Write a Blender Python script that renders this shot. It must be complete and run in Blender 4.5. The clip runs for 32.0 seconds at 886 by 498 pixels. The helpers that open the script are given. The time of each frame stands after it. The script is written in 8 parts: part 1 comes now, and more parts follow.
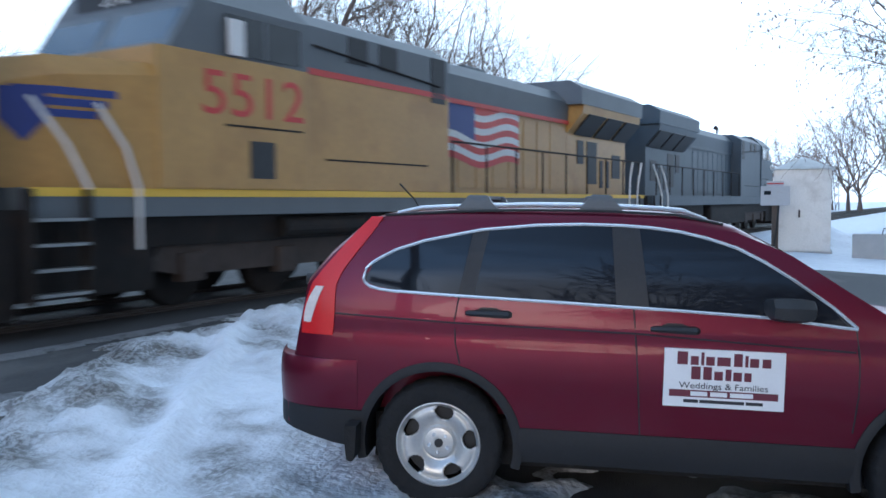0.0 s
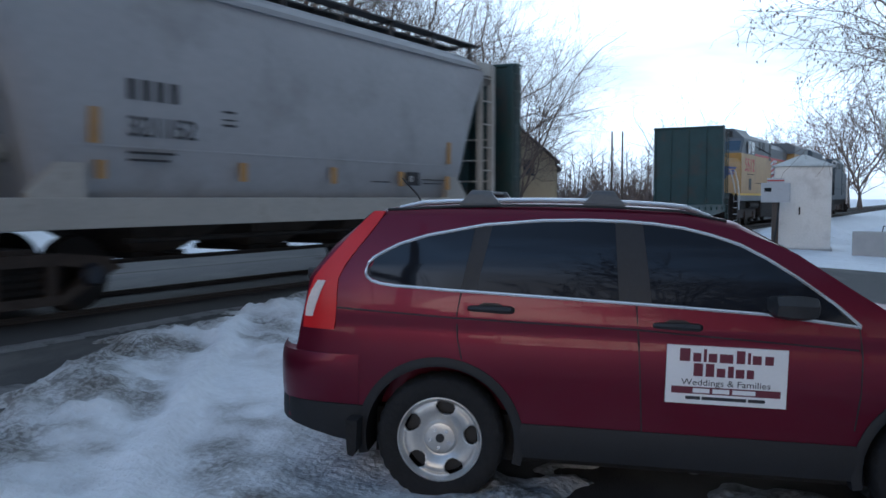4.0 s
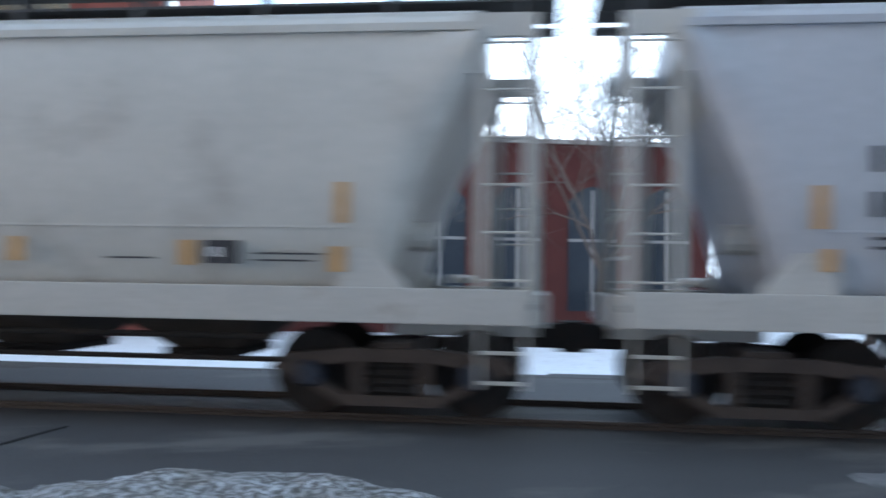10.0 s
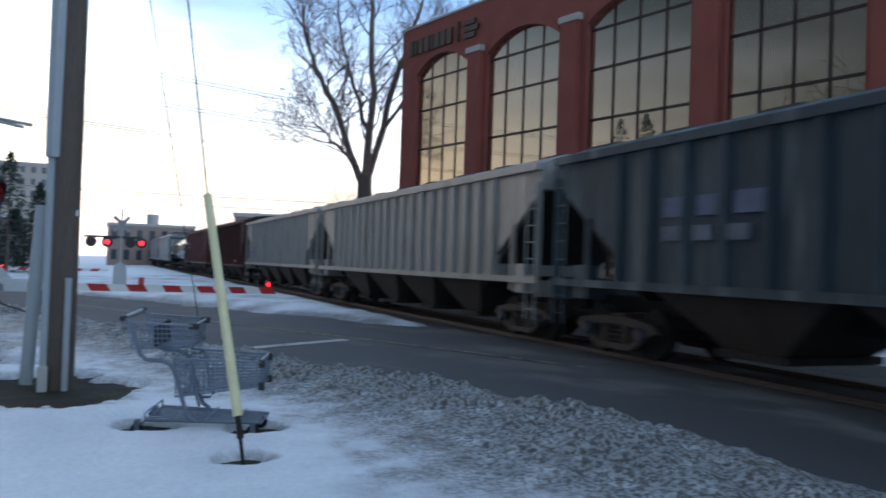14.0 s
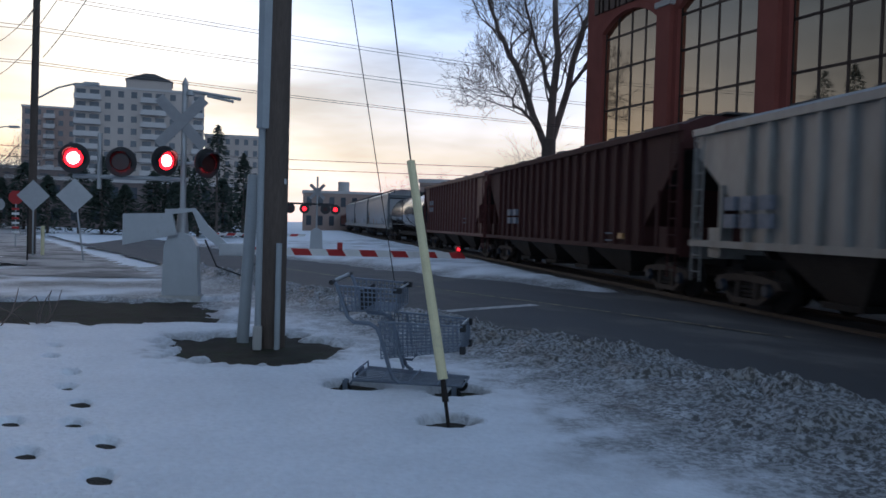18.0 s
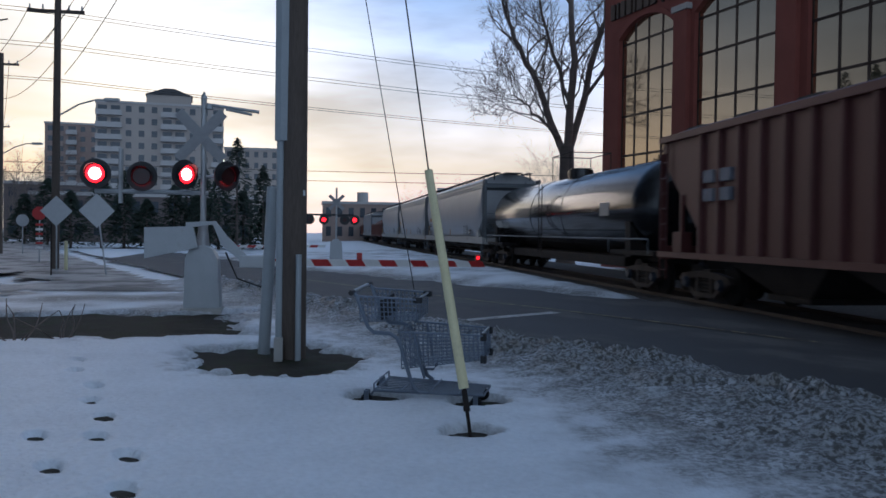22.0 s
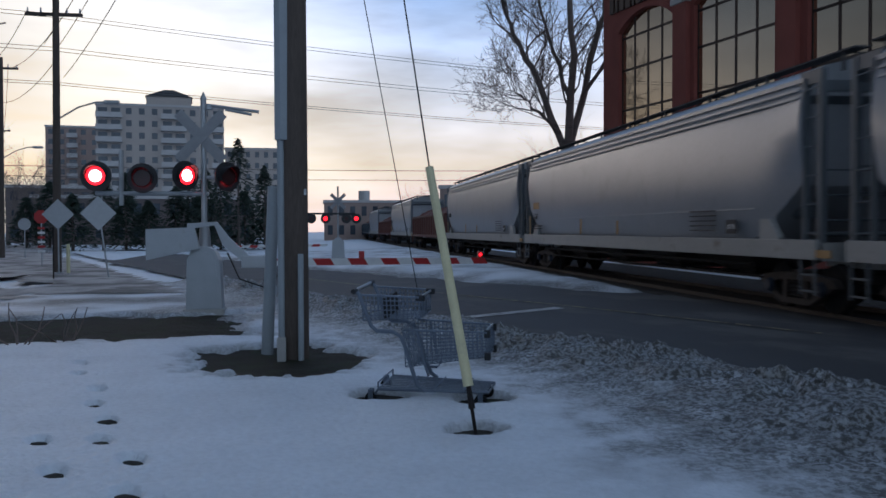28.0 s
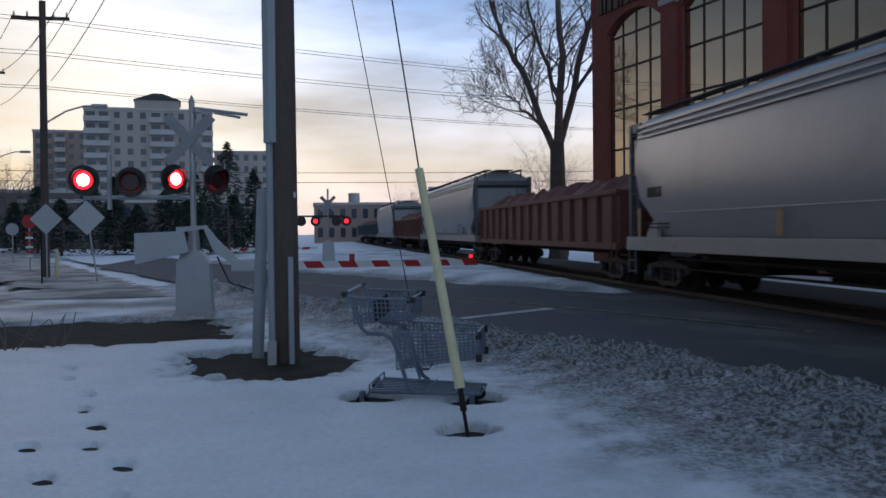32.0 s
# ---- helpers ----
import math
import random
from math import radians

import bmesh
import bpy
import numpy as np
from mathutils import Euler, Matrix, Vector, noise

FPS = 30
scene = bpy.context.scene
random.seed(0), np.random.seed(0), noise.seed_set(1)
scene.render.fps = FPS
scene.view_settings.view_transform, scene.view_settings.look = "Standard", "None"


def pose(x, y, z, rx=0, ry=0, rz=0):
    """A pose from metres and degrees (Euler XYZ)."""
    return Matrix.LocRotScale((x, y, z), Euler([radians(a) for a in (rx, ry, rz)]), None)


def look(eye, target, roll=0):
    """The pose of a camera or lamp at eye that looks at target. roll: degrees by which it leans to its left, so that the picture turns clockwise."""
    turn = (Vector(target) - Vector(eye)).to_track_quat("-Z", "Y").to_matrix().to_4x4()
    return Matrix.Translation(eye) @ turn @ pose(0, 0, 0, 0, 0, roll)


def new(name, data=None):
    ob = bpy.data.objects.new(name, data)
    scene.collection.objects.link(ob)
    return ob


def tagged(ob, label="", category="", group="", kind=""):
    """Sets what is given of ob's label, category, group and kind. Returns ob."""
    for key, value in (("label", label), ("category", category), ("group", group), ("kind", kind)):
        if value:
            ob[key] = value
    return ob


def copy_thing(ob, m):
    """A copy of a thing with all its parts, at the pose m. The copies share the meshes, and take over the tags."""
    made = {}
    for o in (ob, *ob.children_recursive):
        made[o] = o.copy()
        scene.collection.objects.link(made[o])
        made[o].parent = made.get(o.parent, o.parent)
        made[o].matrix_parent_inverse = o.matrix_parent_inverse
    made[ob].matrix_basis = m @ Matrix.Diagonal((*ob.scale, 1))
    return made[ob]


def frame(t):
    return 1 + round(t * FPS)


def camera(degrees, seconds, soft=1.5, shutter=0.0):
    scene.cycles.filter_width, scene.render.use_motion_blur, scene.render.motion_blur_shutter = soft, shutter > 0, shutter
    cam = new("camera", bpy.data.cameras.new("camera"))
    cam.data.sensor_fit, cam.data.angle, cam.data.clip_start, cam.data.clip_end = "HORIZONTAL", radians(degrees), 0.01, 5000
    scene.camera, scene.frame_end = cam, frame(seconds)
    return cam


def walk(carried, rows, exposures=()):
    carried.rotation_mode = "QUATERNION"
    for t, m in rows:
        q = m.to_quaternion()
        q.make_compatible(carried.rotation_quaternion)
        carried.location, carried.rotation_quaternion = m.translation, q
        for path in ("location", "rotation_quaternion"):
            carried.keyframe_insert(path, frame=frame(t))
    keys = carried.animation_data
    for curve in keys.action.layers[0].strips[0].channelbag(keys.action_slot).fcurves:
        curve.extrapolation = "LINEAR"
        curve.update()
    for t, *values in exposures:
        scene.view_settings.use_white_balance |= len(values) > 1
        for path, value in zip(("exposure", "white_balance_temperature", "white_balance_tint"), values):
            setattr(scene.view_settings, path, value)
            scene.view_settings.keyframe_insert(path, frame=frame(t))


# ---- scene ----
cam = camera(54.98, 32.0, soft=1.6, shutter=0.6)
PATH = [
    (0, pose(0.000, 0.000, 1.750, 86.89, 0.37, -58.51)),
    (0.5, pose(-0.007, 0.007, 1.750, 86.86, 0.31, -58.52)),
    (1, pose(-0.014, 0.013, 1.750, 86.87, 0.03, -58.71)),
    (1.5, pose(-0.010, 0.017, 1.750, 86.84, -0.22, -58.90)),
    (2, pose(0.004, 0.017, 1.750, 86.68, -0.18, -58.77)),
    (2.5, pose(0.001, 0.024, 1.750, 86.58, -0.22, -58.85)),
    (4.5, pose(0.002, 0.022, 1.750, 86.53, 0.05, -58.47)),
    (5, pose(0.008, 0.030, 1.750, 86.39, 0.09, -58.25)),
    (5.5, pose(-0.004, 0.043, 1.750, 86.22, 0.21, -56.52)),
    (6, pose(-0.018, 0.057, 1.750, 86.42, 0.46, -53.97)),
    (6.5, pose(-0.038, 0.073, 1.750, 86.80, 0.52, -48.83)),
    (7, pose(-0.069, 0.090, 1.750, 87.33, -0.15, -43.13)),
    (7.5, pose(-0.108, 0.107, 1.750, 88.62, -0.30, -37.43)),
    (8, pose(-0.150, 0.126, 1.750, 89.48, -0.53, -29.50)),
    (8.5, pose(-0.206, 0.153, 1.750, 90.44, 0.11, -19.25)),
    (9, pose(-0.308, 0.184, 1.754, 91.44, 0.09, -10.78)),
    (9.5, pose(-0.459, 0.185, 1.791, 92.21, -0.15, -0.93)),
    (10, pose(-0.624, 0.132, 1.850, 91.99, -0.93, 6.65)),
    (10.5, pose(-0.755, 0.050, 1.909, 91.97, -0.63, 15.65)),
    (11, pose(-0.836, -0.020, 1.946, 92.25, -0.80, 25.01)),
    (11.5, pose(-0.888, -0.060, 1.950, 92.28, -0.31, 34.56)),
    (12, pose(-0.940, -0.078, 1.950, 92.64, -0.59, 43.17)),
    (12.5, pose(-1.007, -0.078, 1.950, 91.90, -0.74, 51.67)),
    (13, pose(-1.084, -0.068, 1.950, 91.64, -1.08, 58.38)),
    (13.5, pose(-1.156, -0.063, 1.950, 91.57, -1.88, 63.13)),
    (14, pose(-1.212, -0.069, 1.950, 91.11, -1.93, 67.91)),
    (14.5, pose(-1.261, -0.080, 1.950, 90.58, -1.83, 71.12)),
    (15, pose(-1.311, -0.100, 1.950, 90.15, -2.05, 73.16)),
    (15.5, pose(-1.358, -0.141, 1.950, 89.72, -1.92, 74.99)),
    (17.5, pose(-1.395, -0.203, 1.950, 88.40, -1.54, 80.02)),
    (18, pose(-1.395, -0.212, 1.950, 88.34, -1.68, 80.06)),
    (18.5, pose(-1.391, -0.209, 1.950, 88.36, -1.61, 80.37)),
    (19, pose(-1.396, -0.209, 1.950, 88.41, -1.62, 80.49)),
    (19.5, pose(-1.404, -0.204, 1.950, 88.54, -1.52, 80.69)),
    (20, pose(-1.414, -0.204, 1.950, 88.58, -1.53, 80.87)),
    (20.5, pose(-1.419, -0.206, 1.950, 88.65, -1.37, 81.16)),
    (21, pose(-1.406, -0.207, 1.950, 88.77, -1.26, 81.25)),
    (21.5, pose(-1.410, -0.207, 1.950, 88.93, -1.01, 81.26)),
    (22, pose(-1.410, -0.204, 1.950, 88.91, -0.76, 81.36)),
    (22.5, pose(-1.423, -0.202, 1.950, 88.80, -0.64, 81.46)),
    (23, pose(-1.428, -0.206, 1.950, 88.83, -0.57, 81.63)),
    (23.5, pose(-1.426, -0.201, 1.950, 88.90, -0.45, 81.72)),
    (24, pose(-1.430, -0.204, 1.950, 88.88, -0.44, 81.68)),
    (24.5, pose(-1.434, -0.195, 1.950, 88.91, -0.22, 81.67)),
    (25, pose(-1.438, -0.198, 1.950, 88.94, -0.24, 81.75)),
    (25.5, pose(-1.445, -0.198, 1.950, 88.95, -0.16, 81.62)),
    (27.5, pose(-1.454, -0.198, 1.950, 88.83, 0.10, 81.61)),
    (28, pose(-1.453, -0.197, 1.950, 88.71, 0.17, 81.49)),
    (28.5, pose(-1.464, -0.197, 1.950, 88.62, 0.16, 81.19)),
    (29, pose(-1.468, -0.194, 1.950, 88.66, 0.22, 81.09)),
    (29.5, pose(-1.468, -0.193, 1.950, 88.77, 0.36, 81.02)),
    (30, pose(-1.464, -0.194, 1.950, 88.90, 0.35, 80.95)),
    (30.5, pose(-1.476, -0.191, 1.950, 88.94, 0.42, 80.90)),
    (31, pose(-1.477, -0.191, 1.950, 88.91, 0.40, 80.80)),
    (31.5, pose(-1.479, -0.191, 1.950, 88.91, 0.62, 80.87)),
    (32, pose(-1.474, -0.193, 1.950, 88.82, 0.63, 80.84)),
]
EXPO = [(0, 1.25, 5500, 8), (1, 0.84, 5720, 9), (2, 0.44, 5720, 9), (6, 0.58, 5600, 9), (7, 1.28, 5600, 9), (8, 1.55, 5600, 10), (9, 1.85, 5750, 11), (10, 1.78, 5850, 9), (12, 2.02, 5550, 8), (13, 1.55, 5500, 8), (14, 0.52, 5500, 8), (15, -0.22, 5450, 10), (18, -0.28, 5420, 12), (22, -0.38, 5420, 12), (32, -0.53, 5420, 12)]
walk(cam, PATH, EXPO)

# ---- light: dusk sky, the sun low behind thin cloud in the west ----
world = bpy.data.worlds.new("dusk")
scene.world = world
world.use_nodes = True
wn, wl = world.node_tree.nodes, world.node_tree.links
wn.clear()
w_out = wn.new("ShaderNodeOutputWorld")
w_bg = wn.new("ShaderNodeBackground")
sky = wn.new("ShaderNodeTexSky")
sky.sky_type, sky.sun_disc = "NISHITA", False
SUN_EL, SUN_AZ = 4.0, 112.0  # degrees; azimuth counted from +y towards -x
sky.sun_elevation, sky.sun_rotation = radians(SUN_EL), radians(-SUN_AZ)
sky.air_density, sky.dust_density = 1.0, 2.0
geo = wn.new("ShaderNodeTexCoord")
sep = wn.new("ShaderNodeSeparateXYZ")
wl.new(geo.outputs["Generated"], sep.inputs[0])
stretch = wn.new("ShaderNodeMapping")
stretch.inputs["Scale"].default_value = (1.0, 1.0, 5.0)
wl.new(geo.outputs["Generated"], stretch.inputs[0])
clouds = wn.new("ShaderNodeTexNoise")
clouds.inputs["Scale"].default_value, clouds.inputs["Detail"].default_value = 2.2, 6
clouds.inputs["Roughness"].default_value = 0.55
wl.new(stretch.outputs[0], clouds.inputs["Vector"])
cover = wn.new("ShaderNodeMapRange")
cover.inputs["From Min"].default_value, cover.inputs["From Max"].default_value = 0.20, 0.55
cover.inputs["To Min"].default_value = 0.6
wl.new(clouds.outputs["Fac"], cover.inputs["Value"])
# cloud colour: warm low in the west, pale grey-blue elsewhere
low = wn.new("ShaderNodeMapRange")
low.inputs["From Min"].default_value, low.inputs["From Max"].default_value = 0.0, 0.30
wl.new(sep.outputs["Z"], low.inputs["Value"])
ramp = wn.new("ShaderNodeValToRGB")
cr = ramp.color_ramp
cr.elements[0].position, cr.elements[0].color = 0.0, (0.86, 0.56, 0.50, 1)
cr.elements[1].position, cr.elements[1].color = 1.0, (0.40, 0.62, 0.97, 1)
e = cr.elements.new(0.25)
e.color = (1.0, 0.80, 0.57, 1)
e = cr.elements.new(0.55)
e.color = (0.88, 0.87, 0.87, 1)
wl.new(low.outputs[0], ramp.inputs[0])
west = wn.new("ShaderNodeMapRange")
west.inputs["From Min"].default_value, west.inputs["From Max"].default_value = 0.2, -0.75
wl.new(sep.outputs["X"], west.inputs["Value"])
pale = wn.new("ShaderNodeMix")
pale.data_type = "RGBA"
pale.inputs["A"].default_value = (0.75, 0.88, 1.0, 1)
wl.new(west.outputs[0], pale.inputs["Factor"])
wl.new(ramp.outputs[0], pale.inputs["B"])
# the dome dims towards the zenith, as it does after sunset
high = wn.new("ShaderNodeMapRange")
high.inputs["From Min"].default_value, high.inputs["From Max"].default_value = 0.25, 0.75
high.inputs["To Min"].default_value, high.inputs["To Max"].default_value = 13.6, 5.0
wl.new(sep.outputs["Z"], high.inputs["Value"])
glow = wn.new("ShaderNodeMapRange")
glow.inputs["From Min"].default_value, glow.inputs["From Max"].default_value = 0.80, 0.99
glow.inputs["To Min"].default_value, glow.inputs["To Max"].default_value = 1.0, 1.4
towards = wn.new("ShaderNodeVectorMath")
towards.operation = "DOT_PRODUCT"
towards.inputs[1].default_value = (-math.sin(radians(SUN_AZ)), math.cos(radians(SUN_AZ)), 0.07)
wl.new(geo.outputs["Generated"], towards.inputs[0])
wl.new(towards.outputs["Value"], glow.inputs["Value"])
aura = wn.new("ShaderNodeMapRange")
aura.inputs["From Min"].default_value, aura.inputs["From Max"].default_value = 0.86, 0.985
aura.inputs["To Max"].default_value = 0.75
wl.new(towards.outputs["Value"], aura.inputs["Value"])
warm = wn.new("ShaderNodeMix")
warm.data_type = "RGBA"
warm.inputs["B"].default_value = (1.0, 0.80, 0.52, 1)
wl.new(aura.outputs[0], warm.inputs["Factor"])
wl.new(pale.outputs["Result"], warm.inputs["A"])
bright = wn.new("ShaderNodeMath")
bright.operation = "MULTIPLY"
wl.new(high.outputs[0], bright.inputs[0])
wl.new(glow.outputs[0], bright.inputs[1])
lit = wn.new("ShaderNodeVectorMath")
lit.operation = "SCALE"
# broken cloud: streaks lighter and darker
streak = wn.new("ShaderNodeMapRange")
streak.inputs["From Min"].default_value, streak.inputs["From Max"].default_value = 0.35, 0.65
streak.inputs["To Min"].default_value, streak.inputs["To Max"].default_value = 0.66, 1.15
wl.new(clouds.outputs["Fac"], streak.inputs["Value"])
broken = wn.new("ShaderNodeMath")
broken.operation = "MULTIPLY"
wl.new(bright.outputs[0], broken.inputs[0])
wl.new(streak.outputs[0], broken.inputs[1])
wl.new(broken.outputs[0], lit.inputs["Scale"])
wl.new(warm.outputs["Result"], lit.inputs[0])
blend = wn.new("ShaderNodeMix")
blend.data_type = "RGBA"
wl.new(cover.outputs[0], blend.inputs["Factor"])
wl.new(sky.outputs[0], blend.inputs["A"])
wl.new(lit.outputs[0], blend.inputs["B"])
# the sky away from the sunset, to the south and overhead behind, is already dark
south = wn.new("ShaderNodeMapRange")
south.inputs["From Min"].default_value, south.inputs["From Max"].default_value = -0.15, -0.7
wl.new(sep.outputs["Y"], south.inputs["Value"])
steep = wn.new("ShaderNodeMapRange")
steep.inputs["From Min"].default_value, steep.inputs["From Max"].default_value = 0.10, 0.32
steep.inputs["To Min"].default_value, steep.inputs["To Max"].default_value = -0.55, -0.88
wl.new(sep.outputs["Z"], steep.inputs["Value"])
shade = wn.new("ShaderNodeMath")
shade.operation = "MULTIPLY_ADD"
shade.inputs[2].default_value = 1.0
wl.new(south.outputs[0], shade.inputs[0])
wl.new(steep.outputs[0], shade.inputs[1])
dusk = wn.new("ShaderNodeMapRange")
dusk.inputs["From Min"].default_value, dusk.inputs["From Max"].default_value = -0.74, -0.93
dusk.inputs["To Min"].default_value, dusk.inputs["To Max"].default_value = 1.0, 0.5
wl.new(sep.outputs["Y"], dusk.inputs["Value"])
night = wn.new("ShaderNodeMath")
night.operation = "MULTIPLY"
wl.new(shade.outputs[0], night.inputs[0])
wl.new(dusk.outputs[0], night.inputs[1])
dome = wn.new("ShaderNodeVectorMath")
dome.operation = "SCALE"
wl.new(blend.outputs["Result"], dome.inputs[0])
wl.new(night.outputs[0], dome.inputs["Scale"])
w_bg.inputs["Strength"].default_value = 0.10
wl.new(dome.outputs[0], w_bg.inputs["Color"])
wl.new(w_bg.outputs[0], w_out.inputs[0])

sun = new("sun", bpy.data.lights.new("sun", "SUN"))
sun.data.energy, sun.data.angle, sun.data.color = 0.25, radians(20), (1.0, 0.78, 0.6)
a_, e_ = radians(SUN_AZ), radians(SUN_EL + 4)
sun.matrix_world = look((-math.sin(a_) * 90, math.cos(a_) * 90, math.tan(e_) * 90), (0, 0, 0))


# ---- materials ----
def mat(name, color, rough=0.7, metal=0.0, var=0.25, scale=6.0, bump=0.0, fine=60.0, spots=None, spot_at=(0.55, 0.7),
        spot_scale=1.5, spot_rough=None, lean=None, stretch_by=(1, 1, 1), emit=None, power=0.0, coat=0.0, rand=0.0):
    """Principled material with two scales of variation, and a second tone in patches of its own shape."""
    m = bpy.data.materials.new(name)
    m.use_nodes = True
    n, l = m.node_tree.nodes, m.node_tree.links
    b = n["Principled BSDF"]
    b.inputs["Roughness"].default_value, b.inputs["Metallic"].default_value = rough, metal
    b.inputs["Coat Weight"].default_value = coat
    tc = n.new("ShaderNodeTexCoord")
    mp = n.new("ShaderNodeMapping")
    mp.inputs["Scale"].default_value = stretch_by
    l.new(tc.outputs["Object"], mp.inputs[0])
    big = n.new("ShaderNodeTexNoise")
    big.inputs["Scale"].default_value, big.inputs["Detail"].default_value = scale, 5
    l.new(mp.outputs[0], big.inputs["Vector"])
    small = n.new("ShaderNodeTexNoise")
    small.inputs["Scale"].default_value, small.inputs["Detail"].default_value = fine, 3
    l.new(mp.outputs[0], small.inputs["Vector"])
    add = n.new("ShaderNodeMath")
    l.new(big.outputs["Fac"], add.inputs[0])
    l.new(small.outputs["Fac"], add.inputs[1])
    mr = n.new("ShaderNodeMapRange")
    mr.inputs["From Min"].default_value, mr.inputs["From Max"].default_value = 0.6, 1.4
    mr.inputs["To Min"].default_value, mr.inputs["To Max"].default_value = 1 - var, 1 + var
    l.new(add.outputs[0], mr.inputs["Value"])
    tone = n.new("ShaderNodeVectorMath")
    tone.operation = "SCALE"
    tone.inputs[0].default_value = color[:3]
    if rand:
        oi = n.new("ShaderNodeObjectInfo")
        rr = n.new("ShaderNodeMapRange")
        rr.inputs["To Min"].default_value, rr.inputs["To Max"].default_value = 1 - rand, 1 + rand
        l.new(oi.outputs["Random"], rr.inputs["Value"])
        mul = n.new("ShaderNodeMath")
        mul.operation = "MULTIPLY"
        l.new(mr.outputs[0], mul.inputs[0])
        l.new(rr.outputs[0], mul.inputs[1])
        l.new(mul.outputs[0], tone.inputs["Scale"])
    else:
        l.new(mr.outputs[0], tone.inputs["Scale"])
    last = tone.outputs[0]
    if spots:
        sp = n.new("ShaderNodeTexNoise")
        sp.inputs["Scale"].default_value, sp.inputs["Detail"].default_value = spot_scale, 7
        sp.inputs["Roughness"].default_value = 0.65
        l.new(mp.outputs[0], sp.inputs["Vector"])
        k = n.new("ShaderNodeMapRange")
        k.inputs["From Min"].default_value, k.inputs["From Max"].default_value = spot_at
        if lean:  # more of the second tone towards one height
            axes = n.new("ShaderNodeSeparateXYZ")
            l.new(tc.outputs["Object"], axes.inputs[0])
            up = n.new("ShaderNodeMapRange")
            up.inputs["From Min"].default_value, up.inputs["From Max"].default_value = lean[:2]
            up.inputs["To Min"].default_value, up.inputs["To Max"].default_value = -lean[2], lean[2]
            l.new(axes.outputs["Z"], up.inputs["Value"])
            both = n.new("ShaderNodeMath")
            l.new(sp.outputs["Fac"], both.inputs[0])
            l.new(up.outputs[0], both.inputs[1])
            l.new(both.outputs[0], k.inputs["Value"])
        else:
            l.new(sp.outputs["Fac"], k.inputs["Value"])
        mx = n.new("ShaderNodeMix")
        mx.data_type = "RGBA"
        l.new(k.outputs[0], mx.inputs["Factor"])
        l.new(last, mx.inputs["A"])
        mx.inputs["B"].default_value = (*spots[:3], 1)
        last = mx.outputs["Result"]
        if spot_rough is not None:
            rm = n.new("ShaderNodeMapRange")
            rm.inputs["To Min"].default_value, rm.inputs["To Max"].default_value = rough, spot_rough
            l.new(k.outputs[0], rm.inputs["Value"])
            l.new(rm.outputs[0], b.inputs["Roughness"])
    l.new(last, b.inputs["Base Color"])
    if bump:
        bp = n.new("ShaderNodeBump")
        bp.inputs["Strength"].default_value, bp.inputs["Distance"].default_value = 1.0, bump
        l.new(add.outputs[0], bp.inputs["Height"])
        l.new(bp.outputs[0], b.inputs["Normal"])
    if emit:
        b.inputs["Emission Color"].default_value = (*emit, 1)
        b.inputs["Emission Strength"].default_value = power
    return m


M = {
    "snow": mat("snow", (0.80, 0.83, 0.88), 0.6, var=0.08, scale=1.2, bump=0.03, fine=11, spots=(0.55, 0.56, 0.58), spot_at=(0.56, 0.75), spot_scale=3.5),
    "turf": mat("bare_turf", (0.030, 0.025, 0.017), 0.95, var=0.5, scale=5, bump=0.03, fine=45, spots=(0.03, 0.045, 0.015), spot_at=(0.5, 0.7), spot_scale=3),
    "asphalt": mat("asphalt", (0.049, 0.049, 0.052), 0.75, var=0.3, scale=0.5, bump=0.004, fine=90, spots=(0.105, 0.102, 0.10), spot_at=(0.52, 0.60), spot_scale=0.55, spot_rough=0.9, stretch_by=(0.45, 1, 1)),
    "ballast": mat("ballast", (0.05, 0.045, 0.042), 0.9, var=0.5, scale=4, bump=0.04, fine=18),
    "brick": mat("brick", (0.27, 0.078, 0.058), 0.85, var=0.2, scale=1.0, bump=0.004, fine=40),
    "black": mat("black_plastic", (0.02, 0.02, 0.022), 0.55, var=0.2, scale=8),
    "rubber": mat("rubber", (0.011, 0.011, 0.012), 0.85, var=0.3, scale=20, bump=0.004, fine=50),
    "iron": mat("grimy_iron", (0.016, 0.014, 0.0135), 0.85, 0.1, var=0.4, scale=5, bump=0.004, spots=(0.032, 0.02, 0.015), spot_at=(0.5, 0.7), spot_scale=3),
    "steel": mat("rail_steel", (0.055, 0.042, 0.036), 0.6, 0.2, var=0.2, scale=3),
    "galv": mat("galvanised_steel", (0.27, 0.285, 0.295), 0.5, 0.4, var=0.12, scale=2.5, fine=30),
    "wood_pole": mat("weathered_pole", (0.10, 0.078, 0.064), 0.9, var=0.3, scale=5, bump=0.006, fine=60, stretch_by=(1, 1, 0.12)),
    "walkway": mat("dark_walkway_grating", (0.06, 0.06, 0.062), 0.8, var=0.3, scale=4),
    "glass": mat("dark_glass", (0.02, 0.022, 0.025), 0.05, var=0.1, scale=3),
}

